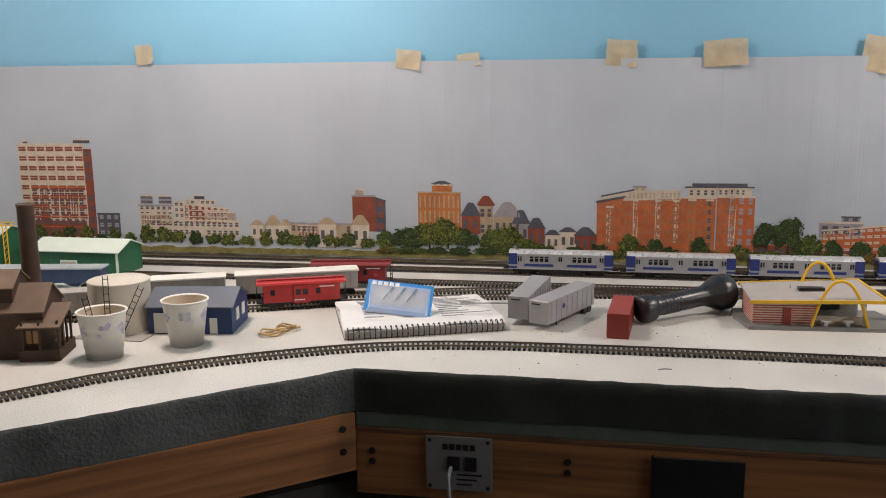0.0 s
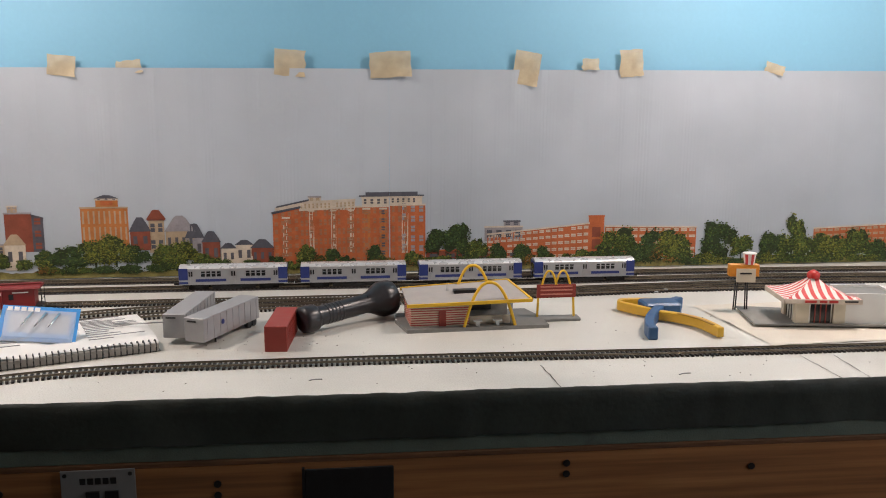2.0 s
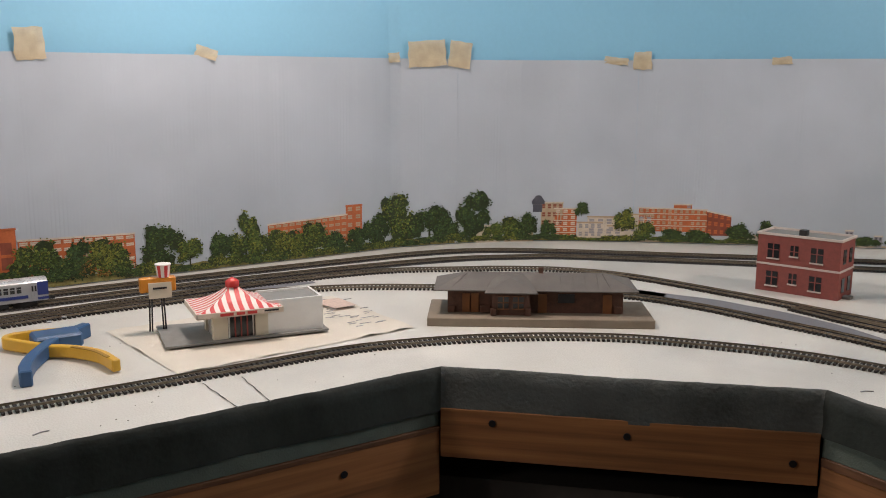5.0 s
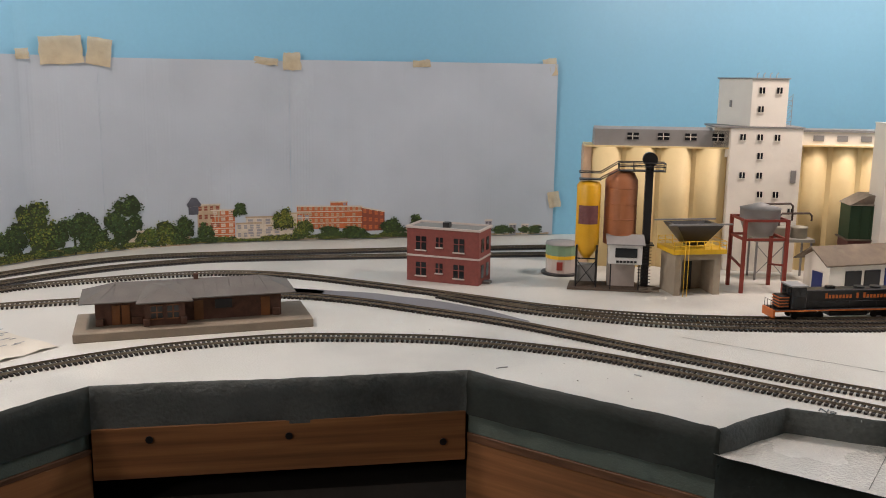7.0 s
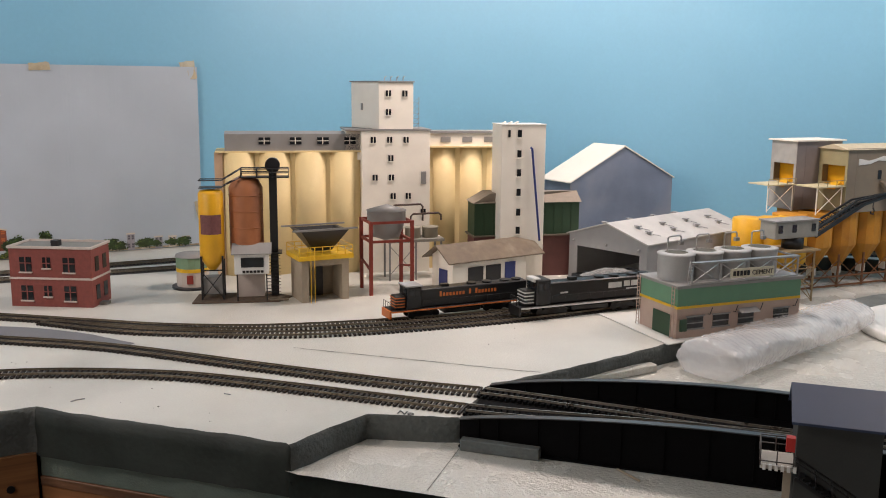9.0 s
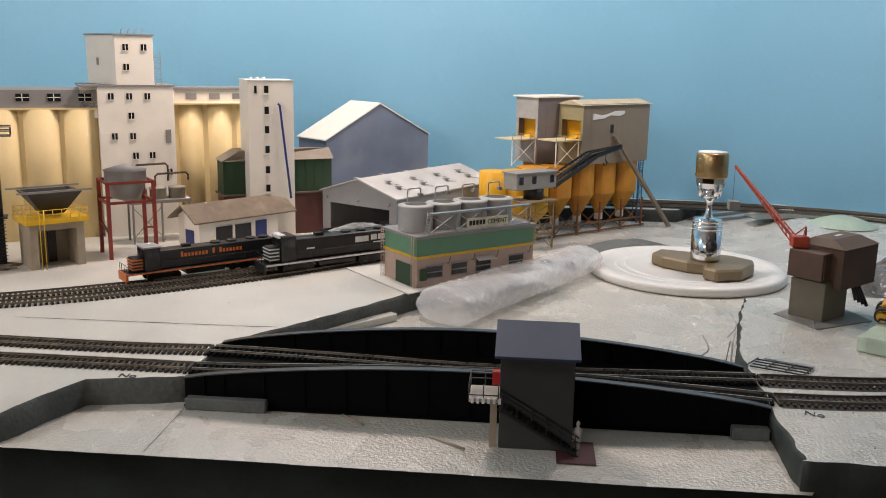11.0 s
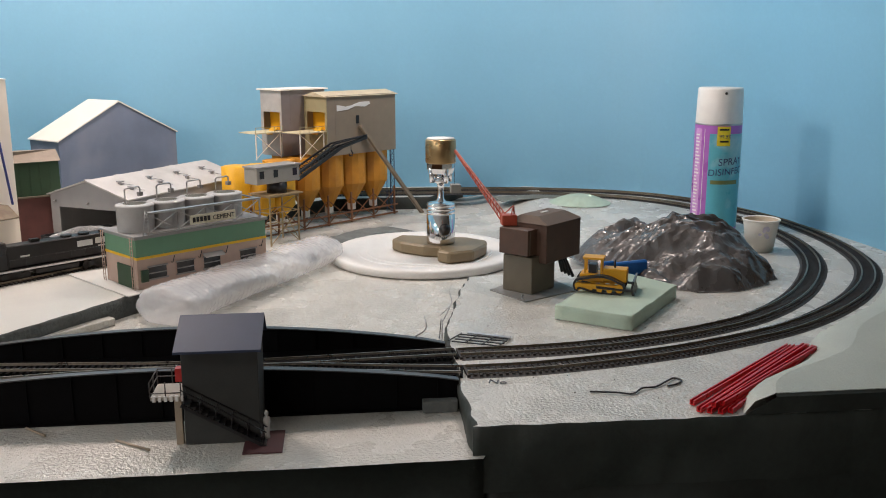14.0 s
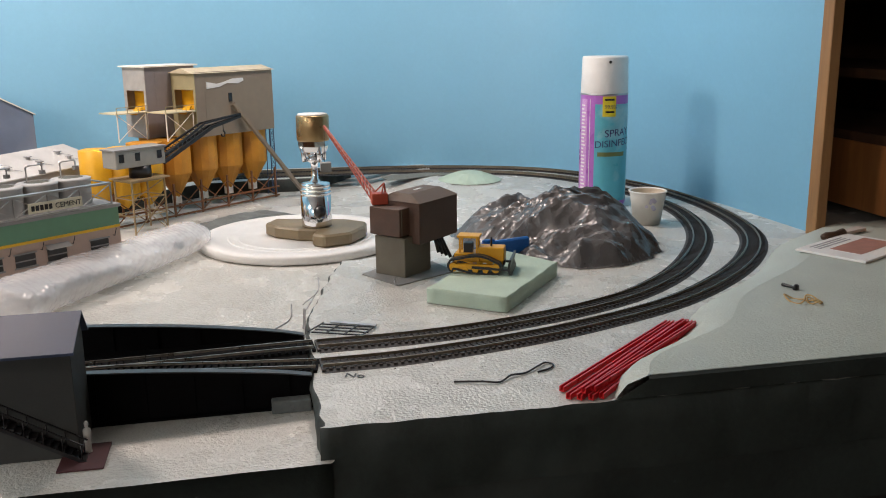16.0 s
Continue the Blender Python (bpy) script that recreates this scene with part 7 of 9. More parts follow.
part("hopper", M().lathe([(0.004, 0.084), (0.022, 0.090), (0.031, 0.116), (0.031, 0.132), (0.0325, 0.1325), (0.0, 0.142)], 24, 0, 0.034, 0.030), EL_GREY, rt, "grey cone hopper")
# black hopper on a yellow deck
yh = thing("gravel_hopper", pose(2.583, 0.300, 0, 0, 0, -45), "black open hopper over a yellow-railed grey shed", "model structure")
DUST = mat("dusty_tan_wall", (0.34, 0.285, 0.215), 0.75, var=0.15, scale=60)
for x0, x1 in ((0, 0.011), (0.065, 0.076)):
    part("pier", M().box(x0, x1, 0, 0.055, 0, 0.066), DUST, yh)
part("back_wall", M().box(0.011, 0.065, 0.045, 0.055, 0, 0.066), DUST, yh)
part("lintel", M().box(0.011, 0.065, 0.0, 0.008, 0.056, 0.066), DUST, yh)
part("door", M().box(0.036, 0.048, 0.043, 0.0452, 0, 0.046), BLACK, yh)
part("deck", M().box(-0.006, 0.082, -0.006, 0.060, 0.066, 0.073), YELLOW, yh, "yellow deck")
rl = M()
for x in np.linspace(-0.005, 0.081, 8):
    for y in (-0.005, 0.059):
        rl.rod((x, y, 0.073), (x, y, 0.086), 0.0006, 5)
for z in (0.079, 0.086):
    for y in (-0.005, 0.059):
        rl.rod((-0.005, y, z), (0.081, y, z), 0.0006, 5)
    for x in (-0.005, 0.081):
        rl.rod((x, -0.005, z), (x, 0.059, z), 0.0006, 5)
part("railing", rl, YELLOW, yh, "yellow railing")
part("hopper", M().add([(0.000, -0.002, 0.110), (0.076, -0.002, 0.110), (0.076, 0.056, 0.110), (0.0, 0.056, 0.110), (0.024, 0.016, 0.077), (0.054, 0.016, 0.077), (0.054, 0.04, 0.077), (0.024, 0.04, 0.077), (0.005, 0.002, 0.110), (0.071, 0.002, 0.110), (0.071, 0.052, 0.110), (0.005, 0.052, 0.110), (0.027, 0.018, 0.084), (0.051, 0.018, 0.084), (0.051, 0.038, 0.084), (0.027, 0.038, 0.084)],
                       [(4, 5, 1, 0), (5, 6, 2, 1), (6, 7, 3, 2), (7, 4, 0, 3), (0, 1, 9, 8), (1, 2, 10, 9), (2, 3, 11, 10), (3, 0, 8, 11), (8, 9, 13, 12), (9, 10, 14, 13), (10, 11, 15, 14), (11, 8, 12, 15), (12, 13, 14, 15), (7, 6, 5, 4)]), BLACK, yh, "black steel hopper")
part("rim", M().beam((-0.014, -0.002, 0.112), (0.090, -0.002, 0.112), 0.0025).beam((-0.014, 0.056, 0.112), (0.090, 0.056, 0.112), 0.0025), EL_GREY, yh)
part("ladder", M().rod((0.012, -0.008, 0), (0.012, -0.008, 0.086), 0.0005, 5).rod((0.018, -0.008, 0), (0.018, -0.008, 0.086), 0.0005, 5), YELLOW, yh)
# batching plant: yellow silo, rust silo, black bucket elevator, cabin
bt = thing("batching_plant", pose(2.537, 0.440, 0, 0, 0, -62), "yellow and rust-brown silos with a black bucket elevator", "model structure")
YEL = mat("silo_yellow", (0.72, 0.38, 0.01), 0.45, var=0.08, scale=50)
RUST = mat("rust_brown_silo", (0.33, 0.12, 0.045), 0.6, var=0.15, scale=50)
part("gravel_plate", M().prism([(-0.02, -0.01), (0.11, -0.012), (0.13, 0.02), (0.09, 0.055), (-0.015, 0.05)], 0, 0.0022), mat("brown_gravel", (0.12, 0.085, 0.06), 0.9, var=0.4, scale=200, fine=900, bump=0.002), bt)
part("yellow_silo", M().lathe([(0.004, 0.046), (0.008, 0.050), (0.019, 0.066), (0.019, 0.165), (0.016, 0.170), (0, 0.172)], 28, 0, 0.010, 0.022), YEL, bt, "yellow round silo")
part("label_plate", M().add([(0.010 + 0.0194 * math.sin(a), 0.022 - 0.0194 * math.cos(a), z) for a in np.linspace(-0.9, 0.9, 9) for z in (0.104, 0.134)], [(2 * i, 2 * i + 2, 2 * i + 3, 2 * i + 1) for i in range(8)]), mat("maroon_label", (0.16, 0.06, 0.06), 0.5, var=0.3, scale=300), bt, "faded maroon label")
for x, y in ((-0.006, 0.008), (0.026, 0.008), (-0.006, 0.038), (0.026, 0.038)):
    part("leg", M().beam((x, y, 0), (x, y, 0.07), 0.0028), BLACK, bt)
part("leg_brace", M().beam((-0.006, 0.008, 0.004), (0.026, 0.008, 0.046), 0.0012).beam((0.026, 0.008, 0.004), (-0.006, 0.008, 0.046), 0.0012).beam((-0.006, 0.008, 0.048), (0.026, 0.008, 0.048), 0.002), BLACK, bt)
part("mixer_bin", M().box(-0.004, 0.024, 0.012, 0.036, 0.010, 0.036), EL_GREY, bt)
part("rust_silo", M().lathe([(0.026, 0.07), (0.026, 0.172), (0.020, 0.184), (0.008, 0.189), (0, 0.190)], 32, 0, 0.062, 0.040), RUST, bt, "rust-brown silo")
for z in (0.085, 0.11, 0.135, 0.16):
    part("silo_hoop", M().lathe([(0.026, z), (0.0268, z + 0.001), (0.026, z + 0.002)], 32, 0, 0.062, 0.040), RUST, bt)
part("silo_base", M().box(0.045, 0.088, 0.022, 0.062, 0.0, 0.07), PALE, bt)
el = part("bucket_elevator", M().box(0.098, 0.110, 0.024, 0.038, 0.0, 0.205), BLACK, bt, "black bucket elevator leg")
part("elevator_head", M().cyl(0, 0, -0.009, 0.009, 0.0115, None, 20), BLACK, el, at=pose(0.104, 0.031, 0.207, 90, 0, 0))
rl = M()
for k in range(14):
    rl.rod((0.092, 0.022, 0.004 + k * 0.0052), (0.113, 0.022, 0.004 + k * 0.0052), 0.0006, 5)
rl.box(0.090, 0.116, 0.016, 0.045, 0.070, 0.072)
part("elevator_ladder", rl, BLACK, bt)
wkm = M().box(0.056, 0.128, 0.020, 0.046, 0.188, 0.1895).box(-0.006, 0.028, 0.008, 0.034, 0.174, 0.1755)
for a, b in (((0.056, 0.020, 0.196), (0.128, 0.020, 0.196)), ((0.056, 0.046, 0.196), (0.128, 0.046, 0.196)), ((0.056, 0.020, 0.202), (0.128, 0.020, 0.202)), ((0.056, 0.046, 0.202), (0.128, 0.046, 0.202)), ((0.128, 0.020, 0.2), (0.128, 0.046, 0.2)),
             ((-0.006, 0.008, 0.186), (0.028, 0.008, 0.186)), ((-0.006, 0.034, 0.186), (0.028, 0.034, 0.186)), ((-0.006, 0.008, 0.186), (-0.006, 0.034, 0.186)), ((0.028, 0.008, 0.176), (0.056, 0.020, 0.190)), ((0.028, 0.008, 0.186), (0.056, 0.020, 0.202)), ((0.028, 0.034, 0.186), (0.056, 0.046, 0.202)), ((0.028, 0.034, 0.176), (0.056, 0.046, 0.190))):
    wkm.rod(a, b, 0.0009, 5)
for x in (0.056, 0.08, 0.104, 0.128):
    for y in (0.020, 0.046):
        wkm.rod((x, y, 0.188), (x, y, 0.202), 0.0007, 5)
part("catwalk", wkm, BLACK, bt, "black catwalk with railings")
cb = part("control_cabin", M().box(0.044, 0.096, -0.010, 0.018, 0.044, 0.076), WHITE, bt, "white control cabin", 0.0008)
part("cabin_window", M().box(0.054, 0.088, -0.0112, -0.010, 0.055, 0.070), DARKGLASS, cb)
part("cabin_roof", M().add([(0.040, -0.014, 0.075), (0.100, -0.014, 0.075), (0.100, 0.022, 0.086), (0.040, 0.022, 0.086), (0.040, -0.014, 0.0765), (0.100, -0.014, 0.0765), (0.100, 0.022, 0.0875), (0.040, 0.022, 0.0875)], [(3, 2, 1, 0), (4, 5, 6, 7), (0, 1, 5, 4), (1, 2, 6, 5), (2, 3, 7, 6), (3, 0, 4, 7)]), EL_GREY, cb, "slate-grey cabin roof")
for k in range(6):
    part("sign_bar", M().box(0.056 + k * 0.0055, 0.0600 + k * 0.0055, -0.0110, -0.010, 0.0465, 0.0500), BLACK, cb)
for x in (0.048, 0.092):
    part("cabin_leg", M().beam((x, -0.006, 0), (x, -0.006, 0.044), 0.002), BLACK, bt)
pt_ = M()
pt_.cyl(0.100, -0.002, 0.002, 0.004, 0.008, None, 10).cyl(0.112, 0.004, 0.002, 0.005, 0.005, None, 8).box(0.10, 0.125, -0.01, -0.004, 0.002, 0.004)
part("scrap_pile", pt_, CONCRETE, bt)
kt = thing("small_tank_house", pose(2.592, 0.532, 0, 0, 0, -60), "small round tan hut with a green band", "model building")
part("wall", M().cyl(0.026, 0.022, 0.004, 0.028, 0.026, None, 14, smooth=False), PALE, kt)
part("band", M().cyl(0.026, 0.022, 0.028, 0.034, 0.0265, None, 14, smooth=False), YELLOW, kt)
part("band", M().cyl(0.026, 0.022, 0.034, 0.052, 0.0265, None, 14, smooth=False), mat("sage_green", (0.19, 0.30, 0.19), 0.6, var=0.1), kt, "sage green band")
part("roof", M().lathe([(0.028, 0.052), (0.026, 0.056), (0, 0.058)], 14, 0, 0.026, 0.022), EL_GREY, kt)
part("window", M().box(0.018, 0.028, -0.0050, -0.0030, 0.010, 0.024), CONT, kt)
part("base", M().cyl(0.026, 0.022, 0, 0.004, 0.034, None, 14), BLACK, kt)


# ---- girder bridge over the channel ----
gb = thing("girder_bridge", pose(0, 0, 0), "black plate girder bridge over the foam channel", "model bridge")


def girder(x, zend, zmid, zlow, name):
    mm = M()
    n = 28
    pts = []
    for k in range(n + 1):
        u = k / n
        y = -0.076 - 0.558 * u
        pts.append((y, zend + (zmid - zend) * math.sin(math.pi * u) ** 0.8))
    vs = [(x + dx, y, z) for dx in (-0.0012, 0.0012) for y, top in pts for z in (zlow, top)]
    c = 2 * (n + 1)
    mm.add(vs, [(2 * i, 2 * i + 1, 2 * i + 3, 2 * i + 2) for i in range(n)] + [(c + 2 * i + 2, c + 2 * i + 3, c + 2 * i + 1, c + 2 * i) for i in range(n)] + [(0, c, c + 1, 1), (2 * n, 2 * n + 1, c + 2 * n + 1, c + 2 * n)])
    g = part("girder", mm, GIRDER, gb, "black plate girder")
    fl_ = M()
    q = [[(x + dx, y, z + dz) for dx, dz in ((-0.0042, 0), (0.0042, 0), (0.0042, 0.0012), (-0.0042, 0.0012))] for y, z in pts]
    fl_.add([v for r in q for v in r], [(4 * i + j, 4 * i + 4 + j, 4 * i + 4 + (j + 1) % 4, 4 * i + (j + 1) % 4) for i in range(n) for j in range(4)])
    part("flange", fl_, mat("worn_black", (0.028, 0.028, 0.03), 0.35, var=0.3), g)
    for k in range(15):
        i = 1 + 2 * k * 13 // 14
        y, top = pts[min(i, n - 1)]
        part("stiffener", M().box(x - 0.0028, x + 0.0028, y - 0.0005, y + 0.0005, zlow, top), GIRDER, g)


girder(2.190, 0.002, 0.0225, -0.0245, "front")
girder(2.304, 0.001, 0.0275, -0.020, "back")
part("deck", M().box(2.193, 2.301, -0.634, -0.076, -0.0035, -0.0006), GIRDER, gb, "black bridge deck")
part("bottom_flange", M().box(2.184, 2.196, -0.634, -0.076, -0.0256, -0.0240), GIRDER, gb)
for y0, y1, x0 in ((-0.080, -0.160, 2.176), (-0.598, -0.632, 2.176)):
    solid("foam_block", M().box(x0, x0 + 0.010, min(y0, y1), max(y0, y1), LOW_Z, LOW_Z + 0.012), SIDE_GREY, "narrow grey foam block below the girder", "foam block", bevel=0.001, group="foam blocks")
# control house in front of the girder
bh = thing("bridge_house", pose(2.126, -0.384, LOW_Z, 0, 0, -90), "dark grey model bridge tender house with blue roof", "model building")
HOUSE = mat("house_dark_grey", (0.034, 0.037, 0.035), 0.6, var=0.15, scale=60)
HROOF = mat("house_blue_roof", (0.035, 0.052, 0.10), 0.5, var=0.1, scale=40)
part("wall", M().box(0.001, 0.066, 0.004, 0.058, 0.0, 0.086), HOUSE, bh, "", 0.0006)
part("roof_slope", M().add([(-0.004, -0.004, 0.086), (0.070, -0.004, 0.086), (0.070, 0.044, 0.105), (-0.004, 0.044, 0.105), (-0.004, -0.004, 0.0882), (0.070, -0.004, 0.0882), (0.070, 0.044, 0.1072), (-0.004, 0.044, 0.1072)], [(3, 2, 1, 0), (4, 5, 6, 7), (0, 1, 5, 4), (1, 2, 6, 5), (2, 3, 7, 6), (3, 0, 4, 7)]), HROOF, bh, "blue roof slope")
part("roof_slope", M().add([(-0.004, 0.044, 0.105), (0.070, 0.044, 0.105), (0.070, 0.064, 0.084), (-0.004, 0.064, 0.084), (-0.004, 0.044, 0.1072), (0.070, 0.044, 0.1072), (0.070, 0.064, 0.0862), (-0.004, 0.064, 0.0862)], [(3, 2, 1, 0), (4, 5, 6, 7), (0, 1, 5, 4), (1, 2, 6, 5), (2, 3, 7, 6), (3, 0, 4, 7)]), HROOF, bh)
part("gable", M().add([(0.066, 0.004, 0.086), (0.066, 0.058, 0.086), (0.066, 0.044, 0.104), (0.001, 0.004, 0.086), (0.001, 0.058, 0.086), (0.001, 0.044, 0.104)], [(0, 1, 2), (3, 5, 4)]), HOUSE, bh)
bal = part("balcony", M().box(-0.026, 0.001, 0.002, 0.036, 0.043, 0.046), mat("balcony_boards", (0.45, 0.42, 0.37), 0.7, var=0.15), bh, "pale boarded balcony")
for k in range(6):
    part("balcony_joist", M().box(-0.024 + k * 0.0048, -0.0215 + k * 0.0048, 0.0, 0.002, 0.0425, 0.0475), WHITE, bal)
rl = M()
for x, y in ((-0.026, 0.001), (-0.026, 0.018), (-0.026, 0.036), (-0.013, 0.036), (-0.013, 0.001), (0.0, 0.001)):
    rl.rod((x, y, 0.046), (x, y, 0.060), 0.0006, 5)
for z in (0.053, 0.060):
    rl.rod((-0.026, 0.001, z), (-0.026, 0.036, z), 0.0006, 5).rod((-0.026, 0.036, z), (0, 0.036, z), 0.0006, 5)
part("balcony_rail", rl.rod((-0.026, 0.001, 0.050), (0, 0.001, 0.050), 0.0006, 5), mat("rail_dark", (0.06, 0.05, 0.045), 0.6), bal)
part("fire_box", M().box(-0.006, 0.001, 0.012, 0.020, 0.056, 0.068), RED, bh, "small red box")
part("balcony_post", M().box(-0.007, -0.001, 0.006, 0.012, 0.0, 0.043), DUST, bh)
stx = M()
for k in range(14):
    stx.box(0.003 + k * 0.0048, 0.009 + k * 0.0048, -0.008, 0.003, 0.043 - k * 0.0031 - 0.001, 0.043 - k * 0.0031)
for y in (-0.0085, 0.0030):
    stx.beam((0.001, y, 0.042), (0.072, y, 0.0), 0.0012, 0.003)
    stx.beam((0.001, y, 0.056), (0.072, y, 0.014), 0.0010)
    for k in range(6):
        stx.rod((0.004 + k * 0.013, y, 0.041 - k * 0.0078), (0.004 + k * 0.013, y, 0.0545 - k * 0.0078), 0.0005, 5)
part("stair", stx, BLACK, bh, "black open stair with rail")
part("landing_plate", M().box(0.052, 0.086, -0.022, 0.024, 0.0002, 0.0015), mat("maroon_plate", (0.075, 0.025, 0.028), 0.7, var=0.2), bh, "maroon landing plate")
solid("figurine", M().lathe([(0.0028, 0.0), (0.0024, 0.004), (0.0026, 0.010), (0.0033, 0.015), (0.0030, 0.019), (0.0010, 0.0205), (0.0018, 0.0222), (0.0018, 0.0240), (0.0008, 0.0258), (0, 0.026)], 12), mat("figurine_white", (0.55, 0.55, 0.52), 0.6), "tiny white plastic figurine on the maroon plate", "figurine", m=pose(2.135, -0.455, LOW_Z + 0.0016))
for a, b in (((2.182, -0.234), (2.161, -0.257)), ((2.145, -0.322), (2.120, -0.356))):
    solid("twig", M().rod((*a, LOW_Z + 0.0012), (*b, LOW_Z + 0.0016), 0.0011), DUST, "thin dry splinter on the foam shelf", "splinter", "", "splinters")
solid("foam_strip", M().box(0, 0.165, -0.007, 0.007, LOW_Z, LOW_Z + 0.010), LOW_WHITE, "long white foam strip in the channel", "foam strip", bevel=0.001, m=pose(2.385, -0.125, 0, 0, 0, -42))

# ---- cement works ----
C_PINK, C_GREEN = mat("pinkish_wall", (0.46, 0.34, 0.28), 0.65, var=0.1, scale=50), mat("sage_wall", (0.13, 0.27, 0.17), 0.6, var=0.08, scale=50)
TANKG = mat("tank_grey", (0.40, 0.40, 0.395), 0.55, var=0.12, scale=40, stain=(0.30, 0.295, 0.285), stain_at=0.5, soft=0.2)
cm = thing("cement_works", pose(2.568, -0.257, 0.0018, 0, 0, -50), "pink and green model cement works with four grey tanks", "model building")
solid("white_slab", M().prism([(2.672, -0.137), (2.538, -0.250), (2.552, -0.262), (2.72, -0.43), (2.80, -0.36)][::-1], 0.0004, 0.0018), mat("white_board", (0.60, 0.60, 0.57), 0.5, var=0.05), "thin white board under the cement works", "board")
part("lower_wall", M().box(0, 0.205, 0, 0.085, 0, 0.040), C_PINK, cm, "pinkish lower wall")
part("yellow_line", M().box(-0.0006, 0.2056, -0.0006, 0.0856, 0.040, 0.0435), YELLOW, cm, "yellow line")
part("upper_wall", M().box(0, 0.205, 0, 0.085, 0.0435, 0.0675), C_GREEN, cm, "sage green upper wall")
part("roof_slab", M().box(-0.003, 0.208, -0.003, 0.088, 0.0675, 0.072), EL_GREY, cm, "grey roof slab", 0.0006)
part("side_door", M().box(-0.0016, 0.0, 0.012, 0.052, 0, 0.030), GREEN_DK, cm, "dark green door")
for x in (0.016, 0.058, 0.100, 0.160):
    part("window", M().box(x, x + 0.026, -0.0008, 0.0004, 0.012, 0.028), DARKGLASS, cm)
    part("window_frame", M().box(x - 0.002, x + 0.028, -0.0018, -0.0008, 0.028, 0.030).box(x - 0.002, x + 0.028, -0.0018, -0.0008, 0.0105, 0.0125).box(x, x + 0.026, -0.0018, -0.0008, 0.019, 0.0205), EL_GREY, cm)
    part("lamp_hook", M().tube([(x + 0.034, 0, 0.030), (x + 0.034, -0.004, 0.030), (x + 0.036, -0.006, 0.040)], 0.0006, 5), BLACK, cm)
part("shutter", M().box(0.004, 0.014, -0.004, -0.001, 0.010, 0.026), GREEN_DK, cm)
part("awning", M().add([(0.098, 0, 0.034), (0.130, 0, 0.034), (0.130, -0.010, 0.029), (0.098, -0.010, 0.029)], [(0, 1, 2, 3)]), EL_GREY, cm)
for k in range(4):
    tx, ty = 0.026 + k * 0.047, 0.044
    tn = part("tank", M().lathe([(0.0245, 0.072), (0.0245, 0.104), (0.0255, 0.105), (0.0255, 0.107), (0.016, 0.1085), (0.016, 0.1075), (0, 0.1073)], 28, 0, tx, ty), TANKG, cm, "grey round tank")
    # Dark olive disc paints the shaded inside of the open tank top.
    part("tank_mouth_shade", M().cyl(tx, ty, 0.1076, 0.1081, 0.0155, None, 24), mat("mouth_shade_olive", (0.075, 0.07, 0.05), 0.7), tn)
    part("vent_pipe", M().tube([(tx - 0.010, ty + 0.006, 0.107), (tx - 0.010, ty + 0.006, 0.127), (tx - 0.008, ty + 0.006, 0.129), (tx + 0.012, ty + 0.010, 0.129), (tx + 0.014, ty + 0.010, 0.127), (tx + 0.014, ty + 0.010, 0.121)], 0.0012, 7), STEEL, tn, "bent steel vent pipe")
    part("pipe_box", M().box(tx + 0.011, tx + 0.017, ty + 0.007, ty + 0.013, 0.116, 0.121), EL_GREY, tn)
fr = M()
for z in (0.073, 0.100):
    fr.beam((0.020, -0.001, z), (0.196, -0.001, z), 0.0022)
for k in range(5):
    fr.beam((0.020 + k * 0.044, -0.001, 0.072), (0.020 + k * 0.044, -0.001, 0.100), 0.0018)
for k in range(4):
    fr.beam((0.020 + k * 0.044, -0.001, 0.074), (0.064 + k * 0.044, -0.001, 0.099), 0.0012).beam((0.064 + k * 0.044, -0.001, 0.074), (0.020 + k * 0.044, -0.001, 0.099), 0.0012)
fr.beam((0.020, -0.001, 0.101), (0.196, -0.001, 0.101), 0.008, 0.0018).beam((0.196, -0.001, 0.100), (0.196, 0.05, 0.100), 0.002)
part("sign_frame", fr, STEEL, cm, "grey steel lattice frame")
sb = part("sign_board", M().box(0.080, 0.152, -0.0048, -0.0030, 0.077, 0.090), mat("sign_cream", (0.62, 0.58, 0.44), 0.5), cm, "cream sign board")
for k in range(5):
    part("lettering_bar", M().box(0.0835 + k * 0.0058, 0.0875 + k * 0.0058, -0.0054, -0.0048, 0.0802, 0.0868), BLACK, sb)


def words(name, text, size, m, mt, parent, label=""):
    """Lettering as a mesh, in the built-in font."""
    cu = bpy.data.curves.new(name, "FONT")
    cu.body, cu.size, cu.extrude, cu.align_x = text, size, 0.0002, "CENTER"
    tmp = bpy.data.objects.new(name, cu)
    me = bpy.data.meshes.new_from_object(tmp)
    bpy.data.objects.remove(tmp)
    me.materials.clear()
    me.materials.append(mt)
    return part(name, me, None, parent, label, at=m)


words("sign_lettering", "CEMENT", 0.0092, pose(0.1325, -0.0052, 0.0802, 90, 0, 0), BLACK, sb, "black sign lettering")
ld_ = M()
for x in (0.010, 0.016):
    ld_.rod((x, -0.004, 0.072), (x + 0.006, -0.001, 0.104), 0.0006, 5)
for k in range(7):
    ld_.rod((0.010 + k * 0.0008, -0.0037, 0.075 + k * 0.0042), (0.016 + k * 0.0008, -0.0037, 0.075 + k * 0.0042), 0.0005, 5)
part("roof_ladder", ld_, STEEL, cm)
for bx, by in ((-0.002, 0.082), (-0.002, 0.002)):
    ld_ = M()
    for dy in (0, 0.006):
        ld_.rod((bx - 0.002, by + dy, 0), (bx - 0.002, by + dy, 0.07), 0.0006, 5)
    for k in range(12):
        ld_.rod((bx - 0.002, by, 0.004 + k * 0.0055), (bx - 0.002, by + 0.006, 0.004 + k * 0.0055), 0.0005, 5)
    part("wall_ladder", ld_, C_PINK, cm)

